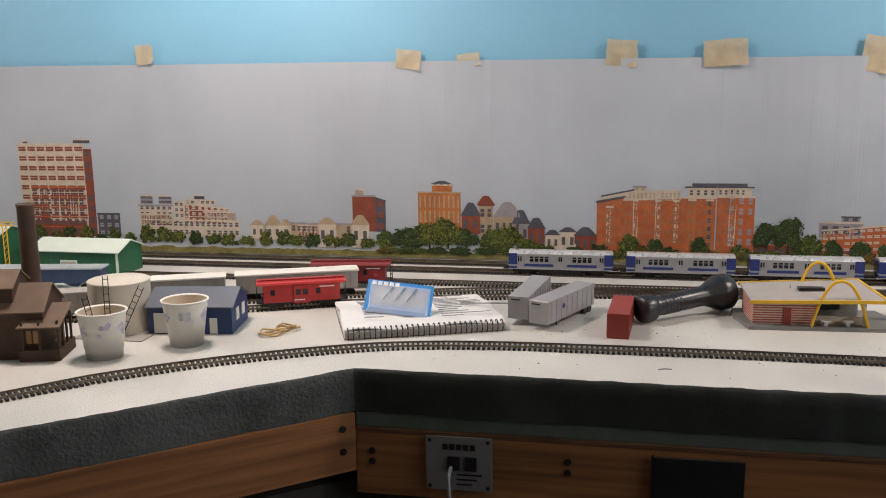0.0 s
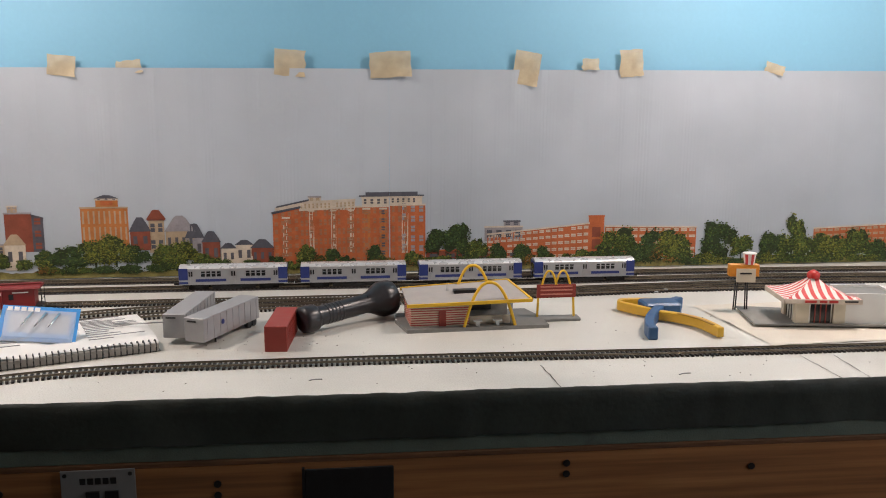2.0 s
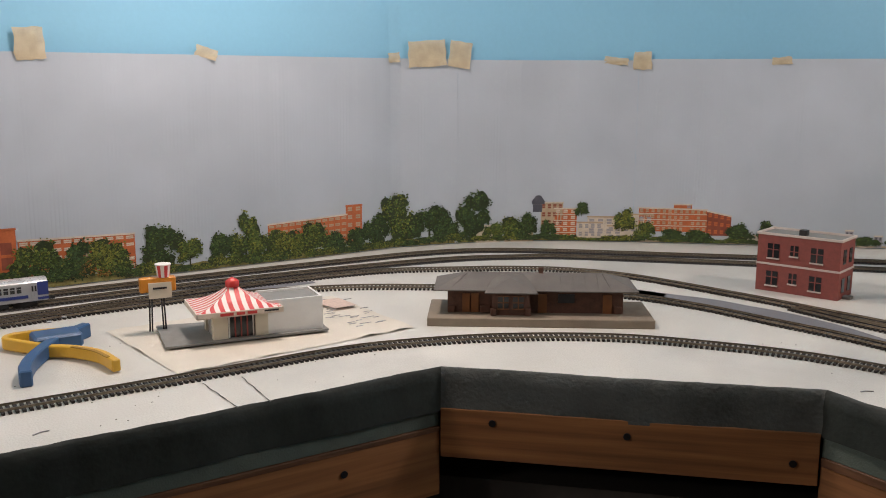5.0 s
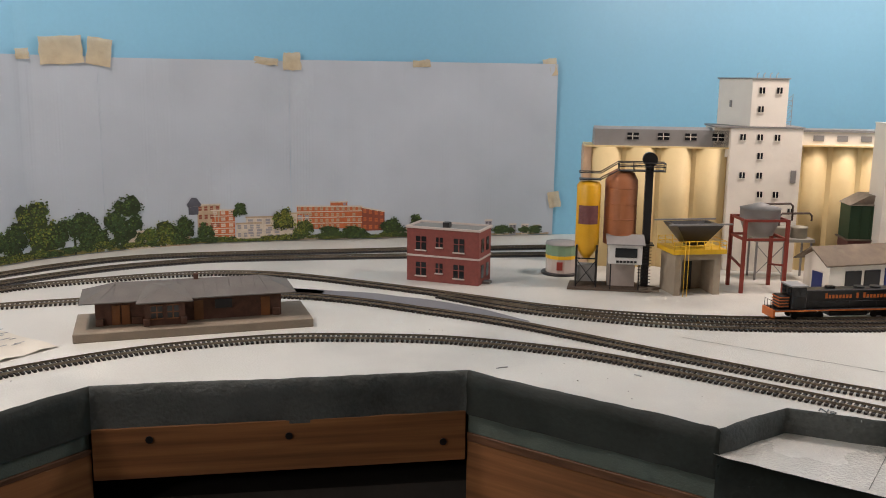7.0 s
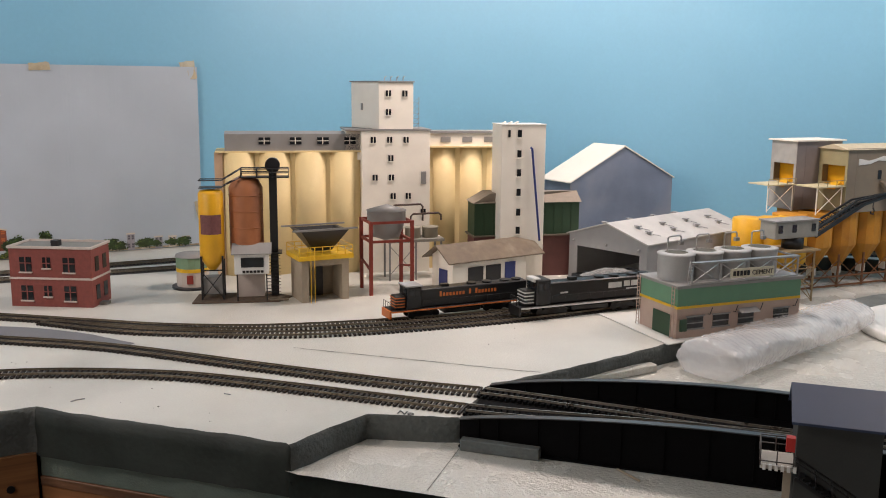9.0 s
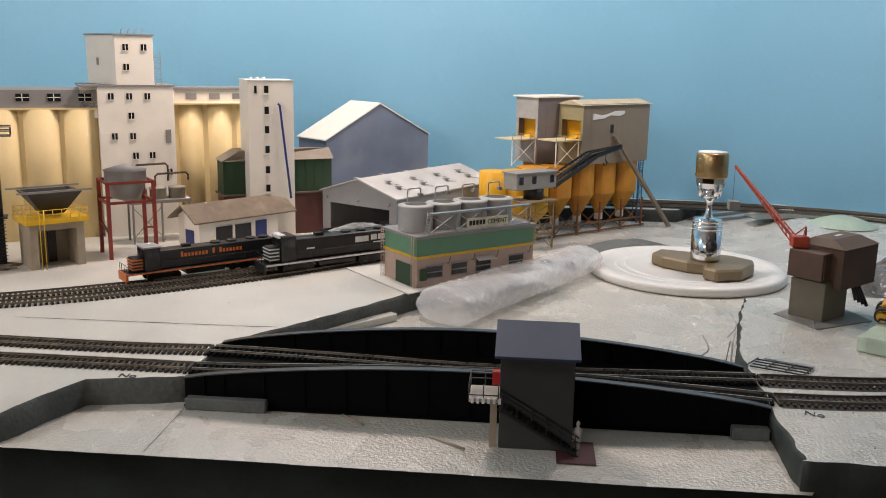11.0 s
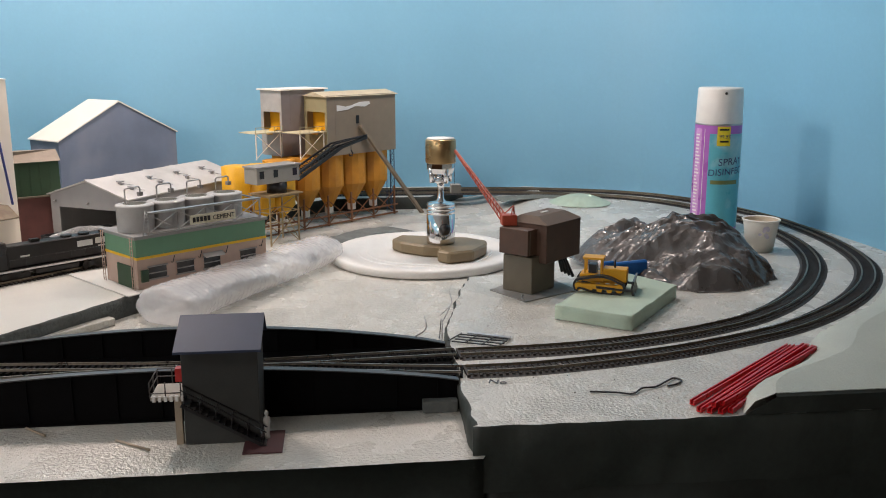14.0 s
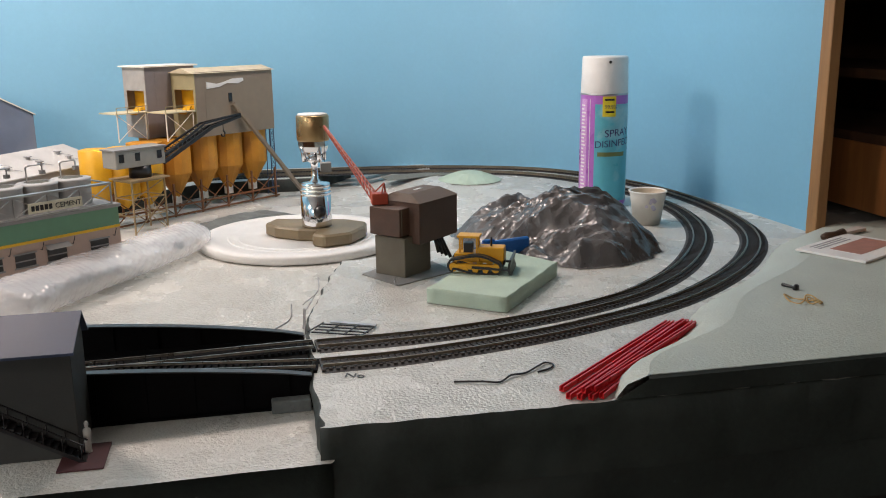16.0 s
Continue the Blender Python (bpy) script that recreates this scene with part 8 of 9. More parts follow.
# ---- yellow bunkers with grey head houses ----
OCHRE = mat("ochre_bunker", (0.56, 0.25, 0.022), 0.6, var=0.15, scale=30, stain=(0.34, 0.13, 0.018), stain_at=0.52, soft=0.2)
B_GREY, B_TAN, B_OLIVE = mat("bunker_grey", (0.19, 0.175, 0.185), 0.6, var=0.08), mat("bunker_tan", (0.235, 0.19, 0.14), 0.6, var=0.08), mat("bunker_olive", (0.30, 0.265, 0.15), 0.6, var=0.08)
B_YEL = mat("bunker_yellow", (0.68, 0.36, 0.01), 0.5, var=0.1)
TRESTLE = mat("trestle_brown", (0.20, 0.085, 0.035), 0.7, var=0.2)
bk = thing("coal_bunkers", pose(2.967, -0.327, LOW_Z + 0.001, 0, 0, -48), "row of ochre model bunkers under tan head houses", "model building")
Z = 0.025
for k in range(1, 6):
    x = 0.085 + k * 0.061
    bn = part("bunker", M().lathe([(0.006, 0.030), (0.0305, 0.074), (0.0305, 0.110 + Z), (0, 0.110 + Z)], 14, 0, x, 0.036, smooth=False), OCHRE, bk, "ochre bunker with cone base")
    part("chute", M().box(x - 0.006, x + 0.006, 0.03, 0.042, 0.018, 0.032), EL_WHITE, bn)
part("bunker_back", M().box(0.20, 0.42, 0.046, 0.125, 0.05, 0.110 + Z), OCHRE, bk)
for k in range(7):
    for y in (0.004, 0.070):
        part("trestle_leg", M().beam((0.055 + k * 0.061, y, 0), (0.055 + k * 0.061, y, 0.060), 0.003), TRESTLE, bk)
for z in (0.003, 0.020):
    part("trestle_rail", M().beam((0.05, 0.004, z), (0.43, 0.004, z), 0.0028), TRESTLE, bk)
for k in range(6):
    part("trestle_brace", M().beam((0.055 + k * 0.061, 0.004, 0.004), (0.116 + k * 0.061, 0.004, 0.05), 0.0014).beam((0.116 + k * 0.061, 0.004, 0.004), (0.055 + k * 0.061, 0.004, 0.05), 0.0014), TRESTLE, bk)


def intake_house(x0, x1, y0, y1, z0, z1, wall, end, names):
    """A head house whose end wall has an open yellow intake."""
    house = part(names, M().box(x0 + 0.022, x1, y0, y1, z0, z1).box(x0 + 0.0012, x0 + 0.022, y0, y0 + 0.0015, z0, z1).box(x0 + 0.0012, x0 + 0.022, y1 - 0.0015, y1, z0, z1), wall, bk, "", 0.0003)
    zo, zt = z0 + 0.050, z0 + 0.084
    part("end_wall", M().box(x0, x0 + 0.0012, y0, y1, zt, z1).box(x0, x0 + 0.0012, y0, y0 + 0.005, zo, zt).box(x0, x0 + 0.0012, y1 - 0.008, y1, zo, zt).box(x0, x0 + 0.0012, y0, y1, z0, zo), end, house, "pale end wall round the intake")
    part("intake_back", M().box(x0 + 0.0205, x0 + 0.0218, y0 + 0.002, y1 - 0.002, z0 + 0.02, zt + 0.012), B_YEL, house, "yellow intake")
    part("intake_floor", M().box(x0 + 0.0014, x0 + 0.0204, y0 + 0.002, y1 - 0.002, zo - 0.002, zo), B_YEL, house)
    part("intake_flap", M().add([(x0, y0 + 0.012, zo + 0.006), (x0, y0 + 0.030, zo + 0.006), (x0 - 0.014, y0 + 0.030, zo - 0.006), (x0 - 0.014, y0 + 0.012, zo - 0.006), (x0, y0 + 0.012, zo + 0.004), (x0, y0 + 0.030, zo + 0.004), (x0 - 0.014, y0 + 0.030, zo - 0.008), (x0 - 0.014, y0 + 0.012, zo - 0.008)],
                            [(0, 1, 2, 3), (7, 6, 5, 4), (0, 3, 7, 4), (1, 5, 6, 2), (3, 2, 6, 7)]), B_YEL, house, "small tilted flap")


intake_house(0.236, 0.423, 0.0, 0.065, 0.111 + Z, 0.226 + Z, B_TAN, B_OLIVE, "head_house")
part("head_roof", M().add([(0.231, -0.004, 0.224 + Z), (0.427, -0.004, 0.224 + Z), (0.427, 0.069, 0.224 + Z), (0.231, 0.069, 0.224 + Z), (0.231, 0.032, 0.233 + Z), (0.427, 0.032, 0.233 + Z)], [(0, 1, 5, 4), (2, 3, 4, 5), (0, 4, 3), (1, 2, 5)]), mat("sand_roof", (0.50, 0.43, 0.30), 0.6), bk, "sand-coloured roof")
intake_house(0.180, 0.290, 0.0655, 0.128, 0.111 + Z, 0.236 + Z, B_GREY, mat("pale_grey_end", (0.36, 0.35, 0.33), 0.6), "rear_house")
part("rear_roof", M().box(0.175, 0.295, 0.0605, 0.133, 0.236 + Z, 0.2385 + Z), EL_WHITE, bk)
part("torn_poster", M().prism([(0.262, 0.196), (0.290, 0.198), (0.31, 0.204), (0.336, 0.202), (0.350, 0.207), (0.348, 0.212), (0.322, 0.2115), (0.300, 0.206), (0.285, 0.204), (0.270, 0.207), (0.262, 0.208)], -0.0012, 0.0, 0, Matrix(((1, 0, 0, 0), (0, 0, 1, 0), (0, 1, 0, Z), (0, 0, 0, 1)))), PAGE, bk, "torn white paper patch")
part("door", M().box(0.312, 0.320, -0.001, 0.0, 0.170 + Z, 0.186 + Z), BLACK, bk)
part("conveyor", M().beam((0.318, -0.006, 0.166 + Z), (0.470, -0.03, -0.001), 0.009, 0.006), B_TAN, bk, "sloping tan conveyor")
for x, y in ((0.203, 0.012), (0.147, 0.072)):
    dk = part("deck", M().box(x - 0.033, x + 0.032, y - 0.012, y + 0.040, 0.158 + Z, 0.160 + Z), mat("deck_cream", (0.56, 0.50, 0.33), 0.6), bk, "cream deck")
    rl = M()
    for px in (-0.033, -0.011, 0.011, 0.031):
        rl.rod((x + px, y - 0.012, 0.160 + Z), (x + px, y - 0.012, 0.170 + Z), 0.0006, 5)
    rl.rod((x - 0.033, y - 0.012, 0.170 + Z), (x + 0.031, y - 0.012, 0.170 + Z), 0.0006, 5)
    part("deck_rail", rl, B_OLIVE, dk)
    lg = M()
    for px in (-0.030, 0.028):
        lg.beam((x + px, y - 0.008, 0.110 + Z), (x + px, y - 0.008, 0.158 + Z), 0.0016)
    lg.beam((x - 0.030, y - 0.008, 0.112 + Z), (x + 0.028, y - 0.008, 0.157 + Z), 0.001).beam((x + 0.028, y - 0.008, 0.112 + Z), (x - 0.030, y - 0.008, 0.157 + Z), 0.001)
    part("deck_frame", lg, EL_WHITE, dk)
for x, y in ((0.045, 0.030), (0.085, 0.015), (0.13, 0.012)):
    part("yellow_bin", M().lathe([(0.004, 0.030), (0.026, 0.055), (0.026, 0.108 + Z), (0.022, 0.1095 + Z), (0.0, 0.1095 + Z)], 24, 0, x, y), B_YEL, bk, "yellow round bin")
lt_ = M()
for x in (0.437, 0.449):
    for y in (0.03, 0.042):
        lt_.beam((x, y, 0.0), (x + (0.002 if x < 0.44 else -0.002), y, 0.170 + Z), 0.0012)
for k in range(13):
    z = k * 0.0145
    lt_.beam((0.437, 0.03, z), (0.449, 0.03, z + 0.0145), 0.0008).beam((0.449, 0.03, z), (0.437, 0.03, z + 0.0145), 0.0008).beam((0.437, 0.03, z), (0.449, 0.03, z), 0.0008)
part("lattice_mast", lt_, BLUEROOF, bk, "thin dark lattice mast")
# dock crane on its scaffold
cr = thing("dock_crane", pose(2.936, -0.384, LOW_Z + 0.001, 0, 0, -48), "grey dock crane cab with black boom on a scaffold", "model crane")
SCAF = mat("scaffold_tan", (0.33, 0.24, 0.13), 0.7, var=0.2)
for x in (0.022, 0.085):
    for y in (-0.004, 0.042):
        part("scaffold_post", M().beam((x, y, 0), (x, y, 0.088), 0.0024), SCAF, cr)
for z in (0.030, 0.058, 0.086):
    for a, b in (((0.022, -0.004), (0.085, -0.004)), ((0.085, -0.004), (0.085, 0.042)), ((0.085, 0.042), (0.022, 0.042)), ((0.022, 0.042), (0.022, -0.004))):
        part("scaffold_rail", M().beam((*a, z), (*b, z), 0.0016), SCAF, cr)
for a, b in (((0.022, -0.004, 0.002), (0.085, -0.004, 0.056)), ((0.085, -0.004, 0.002), (0.022, -0.004, 0.056)), ((0.085, -0.004, 0.004), (0.085, 0.042, 0.056)), ((0.022, -0.004, 0.058), (0.085, -0.004, 0.086))):
    part("scaffold_brace", M().beam(a, b, 0.0012), SCAF, cr)
part("crane_deck", M().box(0.016, 0.092, -0.010, 0.048, 0.088, 0.0905), SCAF, cr)
part("turntable", M().cyl(0.056, 0.018, 0.0905, 0.110, 0.018, None, 24), BLACK, cr, "black round turntable")
cab = part("cab", M().box(0.000, 0.094, 0.0, 0.036, 0.110, 0.138), mat("crane_cab_grey", (0.27, 0.265, 0.24), 0.6, var=0.12), cr, "weathered grey cab", 0.001)
for x in (0.006, 0.036, 0.078):
    part("cab_window", M().box(x, x + 0.009, -0.0008, 0.0004, 0.120, 0.133), DARKGLASS, cab)
part("cab_roof", M().box(-0.002, 0.096, -0.002, 0.038, 0.138, 0.1405), EL_GREY, cab)
boom = part("boom", M().beam((0.094, 0.018, 0.114), (0.205, 0.018, 0.161), 0.003, 0.004), BLACK, cr, "black crane boom")
for dy in (0.006, 0.030):
    e = dy + (0.018 - dy) * 0.5
    for a, b, w, h in (((0.094, dy, 0.110), (0.205, e, 0.158), 0.0042, 0.006), ((0.094, dy, 0.120), (0.190, e, 0.166), 0.0028, 0.003), ((0.205, e, 0.158), (0.278, 0.018, 0.172), 0.004, 0.005), ((0.190, e, 0.166), (0.278, 0.018, 0.176), 0.0026, 0.003)):
        part("chord", M().beam(a, b, w, h), BLACK, boom)
for k in range(11):
    u = k / 11
    part("lacing", M().beam((0.094 + 0.10 * u, 0.010, 0.112 + 0.044 * u), (0.103 + 0.10 * u, 0.026, 0.121 + 0.044 * u), 0.0016), BLACK, boom)
    part("lacing", M().beam((0.103 + 0.10 * u, 0.010, 0.112 + 0.046 * u), (0.094 + 0.10 * u, 0.026, 0.121 + 0.044 * u), 0.0016), BLACK, boom)
part("hook", M().rod((0.236, 0.018, 0.166), (0.236, 0.018, 0.150), 0.0007).tube([(0.236, 0.018, 0.150), (0.240, 0.018, 0.145), (0.238, 0.018, 0.139), (0.232, 0.018, 0.140), (0.231, 0.018, 0.144)], 0.0015, 6), BLACK, boom, "dark hook")

# grey foam ridge behind the lid
rg, _ = curve_points([(2.83, -0.475), (2.92, -0.52), (3.02, -0.60), (3.05, -0.67)], 0.012)
rm = M()
q = []
for i, (x, y) in enumerate(rg):
    h = 0.014 * (0.6 + 0.4 * noise.noise((i * 0.5, 0, 0))) * min(1, (len(rg) - i) / 4)
    q += [(x - 0.006, y - 0.008, LOW_Z), (x, y, LOW_Z + h), (x + 0.03, y + 0.035, LOW_Z + h + 0.001), (x + 0.045, y + 0.05, LOW_Z)]
rm.add(q, [(4 * i + j, 4 * i + 4 + j, 4 * i + 5 + j, 4 * i + 1 + j) for i in range(len(rg) - 1) for j in range(3)])
solid("foam_ridge", rm, [SIDE_GREY], "low ragged grey foam ridge", "foam ridge")

# ---- bubble wrap roll ----
wrap = M()
NU, NV = 230, 72
a0, a1 = Vector((2.490, -0.292)), Vector((2.850, -0.512))
ax = (a1 - a0).normalized()
sd = Vector((ax.y, -ax.x))
q = []
for i in range(NU + 1):
    u = i / NU
    c = a0.lerp(a1, u)
    tip = min(1.0, u / 0.045, (1 - u) / 0.12)
    R = (0.033 - 0.006 * u) * math.sqrt(max(0.0, 1 - (1 - tip) ** 2)) + 0.0004
    for j in range(NV):
        t = 2 * math.pi * j / NV
        w = noise.noise((u * 6, math.cos(t) * 1.2, math.sin(t) * 1.2)) * 0.0030 + noise.noise((u * 20, math.cos(t) * 2.5, math.sin(t) * 2.5 + 5)) * 0.0012
        row = i // 5
        bub = math.cos(math.pi * ((i % 5) - 2) / 5) * abs(math.cos(math.pi * (j + 2 * (row % 2)) / 4))
        r = R + (w + 0.0008 * bub) * min(1, tip * 2)
        p = c + sd * (r * 1.35 * math.cos(t))
        q.append((p.x, p.y, max(LOW_Z + 0.001, LOW_Z + 0.022 + r * 0.80 * math.sin(t))))
wrap.add(q, [(i * NV + j, (i + 1) * NV + j, (i + 1) * NV + (j + 1) % NV, i * NV + (j + 1) % NV) for i in range(NU) for j in range(NV)], 0, True)
BUB = mat("bubble_film", (0.93, 0.93, 0.94), 0.14, var=0.06, scale=45, fine=200, bump=0.002, spec=0.9)
BUB.node_tree.nodes["Principled BSDF"].inputs["Alpha"].default_value = 0.46
solid("bubble_wrap", wrap, BUB, "rolled clear bubble wrap lying in the channel", "bubble wrap")

# ---- bucket lid with piston trophy ----
LZ = LOW_Z + 0.002
lid = thing("white_disc", pose(2.838, -0.662, LZ), "round white plastic disc with dark marks", "disc")
part("disc", M().lathe([(0, 0.009), (0.128, 0.009), (0.131, 0.0125), (0.150, 0.0125), (0.1535, 0.011), (0.155, 0.008), (0.155, 0.0), (0.152, 0.0)], 72), WHITE, lid)
for r in (0.095, 0.110):
    part("moulded_ring", M().lathe([(r, 0.009), (r + 0.001, 0.0098), (r + 0.002, 0.009)], 64), WHITE, lid)
for k in range(9):
    a = random.uniform(-1.9, 0.2)
    r = random.uniform(0.07, 0.12)
    part("scratch", M().beam((r * math.cos(a), r * math.sin(a), 0.0096), (r * math.cos(a) + random.uniform(-0.03, 0.03), r * math.sin(a) + random.uniform(-0.02, 0.02), 0.0096), 0.0011, 0.0005), INKBAR, lid, "dark scratch mark")
pz = LZ + 0.0092
TROPHY = mat("trophy_brown_wood", (0.19, 0.145, 0.08), 0.45, var=0.15, scale=40)
tp = thing("piston_trophy", pose(2.812, -0.686, pz), "chrome piston trophy on a brown irregular base", "trophy")
part("base", M().prism([(-0.062, -0.045), (-0.020, -0.072), (0.010, -0.078), (0.04, -0.05), (0.056, 0.0), (0.072, 0.06), (0.040, 0.078), (0.012, 0.064), (-0.018, 0.030), (-0.028, 0.004), (-0.058, 0.012), (-0.075, -0.004)], 0, 0.019), TROPHY, tp, "brown shaped base", 0.003)
part("piston", M().lathe([(0.0, 0.0192), (0.0225, 0.0192), (0.0230, 0.024), (0.0230, 0.066), (0.0215, 0.067), (0.0215, 0.0685), (0.0230, 0.069), (0.0230, 0.0725), (0.0215, 0.073), (0.0215, 0.0745), (0.0230, 0.075), (0.0230, 0.0785), (0.0215, 0.079), (0.0215, 0.0805), (0.0226, 0.081), (0.0220, 0.085), (0.010, 0.087), (0.006, 0.089)], 36), CHROME, tp, "chrome piston with ring grooves")
part("pin_hole", M().cyl(0, 0, 0, 0.0015, 0.0095, None, 20), BLACK, tp, at=pose(-0.0224, -0.004, 0.045, 0, -90, 8))
part("pin", M().lathe([(0, 0), (0.0085, 0), (0.009, 0.004), (0.006, 0.008), (0, 0.009)], 20, 0, m=pose(-0.021, -0.004, 0.045, 0, -90, 8)), RUB, tp, "black ball in the pin hole")
part("rod", M().lathe([(0.010, 0.086), (0.0055, 0.092), (0.0046, 0.108), (0.0060, 0.116), (0.013, 0.120), (0.013, 0.1235), (0.009, 0.126)], 20), CHROME, tp, "chrome rod")
part("cap_yoke", M().lathe([(0.008, 0.125), (0.020, 0.134), (0.0225, 0.142), (0.0225, 0.150), (0.0, 0.150)], 8, smooth=False), CHROME, tp, "faceted chrome yoke")
for a in range(4):
    t = a * math.pi / 2 + 0.4
    part("bolt", M().rod((0.016 * math.cos(t), 0.016 * math.sin(t), 0.119), (0.018 * math.cos(t), 0.018 * math.sin(t), 0.142), 0.0038, 10), CHROME, tp)
part("gold_drum", M().lathe([(0.0, 0.150), (0.0235, 0.150), (0.0245, 0.152), (0.0245, 0.186), (0.0235, 0.188), (0, 0.188)], 36), mat("dull_gold", (0.36, 0.25, 0.12), 0.28, 0.75, var=0.15, scale=30), tp, "dull gold drum")
part("top_plate", M().lathe([(0, 0.188), (0.022, 0.188), (0.022, 0.190), (0, 0.190)], 30), PAGE, tp, "pale top plate")

# ---- brown card tipple, red crane, bulldozer on its pad ----
CARDB = mat("brown_card", (0.075, 0.040, 0.026), 0.55, var=0.3, scale=40, stain=(0.11, 0.065, 0.042), stain_at=0.5, soft=0.2)
CARDG = mat("olive_grey_card", (0.125, 0.11, 0.08), 0.65, var=0.2, scale=40, stain=(0.10, 0.085, 0.06))
tpq = thing("coal_tipple", pose(2.487, -0.768, 0, 0, 0, -46.6), "dark brown card-built model coal tipple", "model building")
part("base_plate", M().prism([(-0.03, -0.012), (0.062, -0.032), (0.085, 0.02), (0.075, 0.06), (-0.012, 0.058)], 0, 0.0014), STONE, tpq, "flat grey base plate")
part("lower_box", M().box(0.0, 0.054, 0.0, 0.046, 0.0014, 0.050), CARDG, tpq, "olive-grey lower box", 0.0008)
part("side_box", M().box(-0.004, 0.030, 0.004, 0.050, 0.052, 0.086), CARDB, tpq, "", 0.0006)
part("main_box", M().box(0.016, 0.098, -0.011, 0.046, 0.041, 0.092), CARDB, tpq, "dark brown upper box", 0.0006)
part("main_roof", M().add([(0.015, -0.013, 0.092), (0.097, -0.013, 0.092), (0.097, 0.049, 0.092), (0.015, 0.049, 0.092), (0.026, 0.010, 0.1005), (0.090, 0.010, 0.1005), (0.090, 0.036, 0.1005), (0.026, 0.036, 0.1005)], [(0, 1, 5, 4), (1, 2, 6, 5), (2, 3, 7, 6), (3, 0, 4, 7), (4, 5, 6, 7)]), mat("card_roof_brown", (0.10, 0.068, 0.047), 0.7, var=0.15), tpq, "faceted brown roof")
part("roof_slot", M().box(0.052, 0.066, 0.020, 0.024, 0.1005, 0.1012), PAGE, tpq)
for x, z in ((0.060, 0.070), (0.0, 0.065)):
    part("card_seam", M().box(x, x + 0.0006, -0.0106 if x else 0.0034, -0.0098 if x else 0.0042, 0.046 if x else 0.053, 0.091 if x else 0.085), CARDG, tpq)
for k in range(4):
    part("chute_arm", M().rod((0.056 + k * 0.004, -0.004, 0.044), (0.054 + k * 0.006, -0.012 - k * 0.002, 0.024 - k * 0.003), 0.0022), BLACK, tpq)
part("hook", M().tube([(-0.028, -0.008, 0.001), (-0.031, -0.007, 0.005), (-0.029, -0.006, 0.009), (-0.026, -0.006, 0.007)], 0.0010, 6), STEEL, tpq)
rc = thing("red_crane", pose(2.530, -0.745, 0.0865, 0, 0, 0), "small red lattice crane on the brown tipple", "model crane")
RCM = mat("crane_red", (0.36, 0.055, 0.025), 0.5, var=0.15)
part("cab", M().box(-0.007, 0.009, -0.010, 0.010, 0.0, 0.014), RCM, rc, "red cab", 0.0008)
part("a_frame", M().beam((0.004, -0.008, 0.014), (0.0, -0.006, 0.026), 0.0018).beam((-0.006, -0.002, 0.014), (0.0, -0.006, 0.026), 0.0014).beam((0.008, 0.004, 0.014), (0.0, -0.006, 0.026), 0.0014), RCM, rc)
jb = M()
tip = Vector((0.155, 0.052, 0.082))
ups = [Vector((0.004, 0.010, 0.006)), Vector((0.008, 0.004, 0.006)), Vector((0.005, 0.008, 0.013)), Vector((0.009, 0.003, 0.013))]
for u in ups:
    jb.beam(u, tip + (u - Vector((0.0065, 0.006, 0.0095))) * 0.25, 0.0013)
for k in range(16):
    f0, f1 = k / 16, (k + 1) / 16
    w0, w1 = 1 - 0.75 * f0, 1 - 0.75 * f1
    cen = Vector((0.0065, 0.006, 0.0095))
    pa = [(cen + (u - cen) * w0) + (tip - cen) * f0 for u in ups]
    pb = [(cen + (u - cen) * w1) + (tip - cen) * f1 for u in ups]
    jb.beam(pa[0], pb[2], 0.0009).beam(pa[1], pb[3], 0.0009).beam(pa[2], pb[3], 0.0009).beam(pa[0], pb[1], 0.0009)
part("jib", jb, RCM, rc, "red lattice jib")
part("cable", M().rod(tip, (0.145, 0.054, 0.032), 0.0003, 4), BLACK, rc)
part("bucket", M().box(0.134, 0.152, 0.046, 0.060, 0.022, 0.034), STONE, rc, "grey drag bucket")
pad = solid("foam_pad", slab([(2.325, -0.850), (2.456, -0.951), (2.545, -0.895), (2.382, -0.774)], 0.0008, 0.0178, 0.0012, 0.01, 4.0, 0.0012), [FOAM_MINT, FOAM_MINT], "thick mint-green foam block with rough edge", "foam block")
dz = thing("bulldozer", pose(2.4435, -0.8480, 0.0180, 0, 0, -113), "yellow toy bulldozer with black tracks on the foam", "toy bulldozer")
DZ = mat("dozer_yellow", (0.66, 0.33, 0.01), 0.4, var=0.08)
for y in (-0.0165, 0.0165):
    loop = [(x, y, z) for x, z in [(-0.026, 0.006)] + [(-0.026 + 0.006 * math.cos(t), 0.009 + 0.0075 * math.sin(t)) for t in np.linspace(4.4, 1.7, 7)] + [(0.004, 0.0215)] + [(0.024 + 0.006 * math.cos(t), 0.0075 + 0.007 * math.sin(t)) for t in np.linspace(1.3, -1.5, 7)] + [(0.0, 0.0008)]]
    tkp = part("track", strap([(x, z) for x, _, z in loop] + [(loop[0][0], loop[0][2])], 0.0012, -0.005, 0.005), BLACK, dz, "black crawler track", at=pose(0, y, 0, 90, 0, 0))
    part("track_frame", M().box(-0.024, 0.024, y - 0.003, y + 0.003, 0.005, 0.011), DZ, dz)
    for x in (-0.026, -0.012, 0.0, 0.012, 0.024):
        part("roller", M().cyl(0, 0, -0.0042, 0.0042, 0.0052 if abs(x) > 0.02 else 0.0034, None, 14), DZ, dz, at=pose(x, y, 0.0072 if abs(x) > 0.02 else 0.0045, 90, 0, 0))
part("hood", M().box(0.002, 0.032, -0.0095, 0.0095, 0.013, 0.0295), DZ, dz, "yellow hood", 0.001)
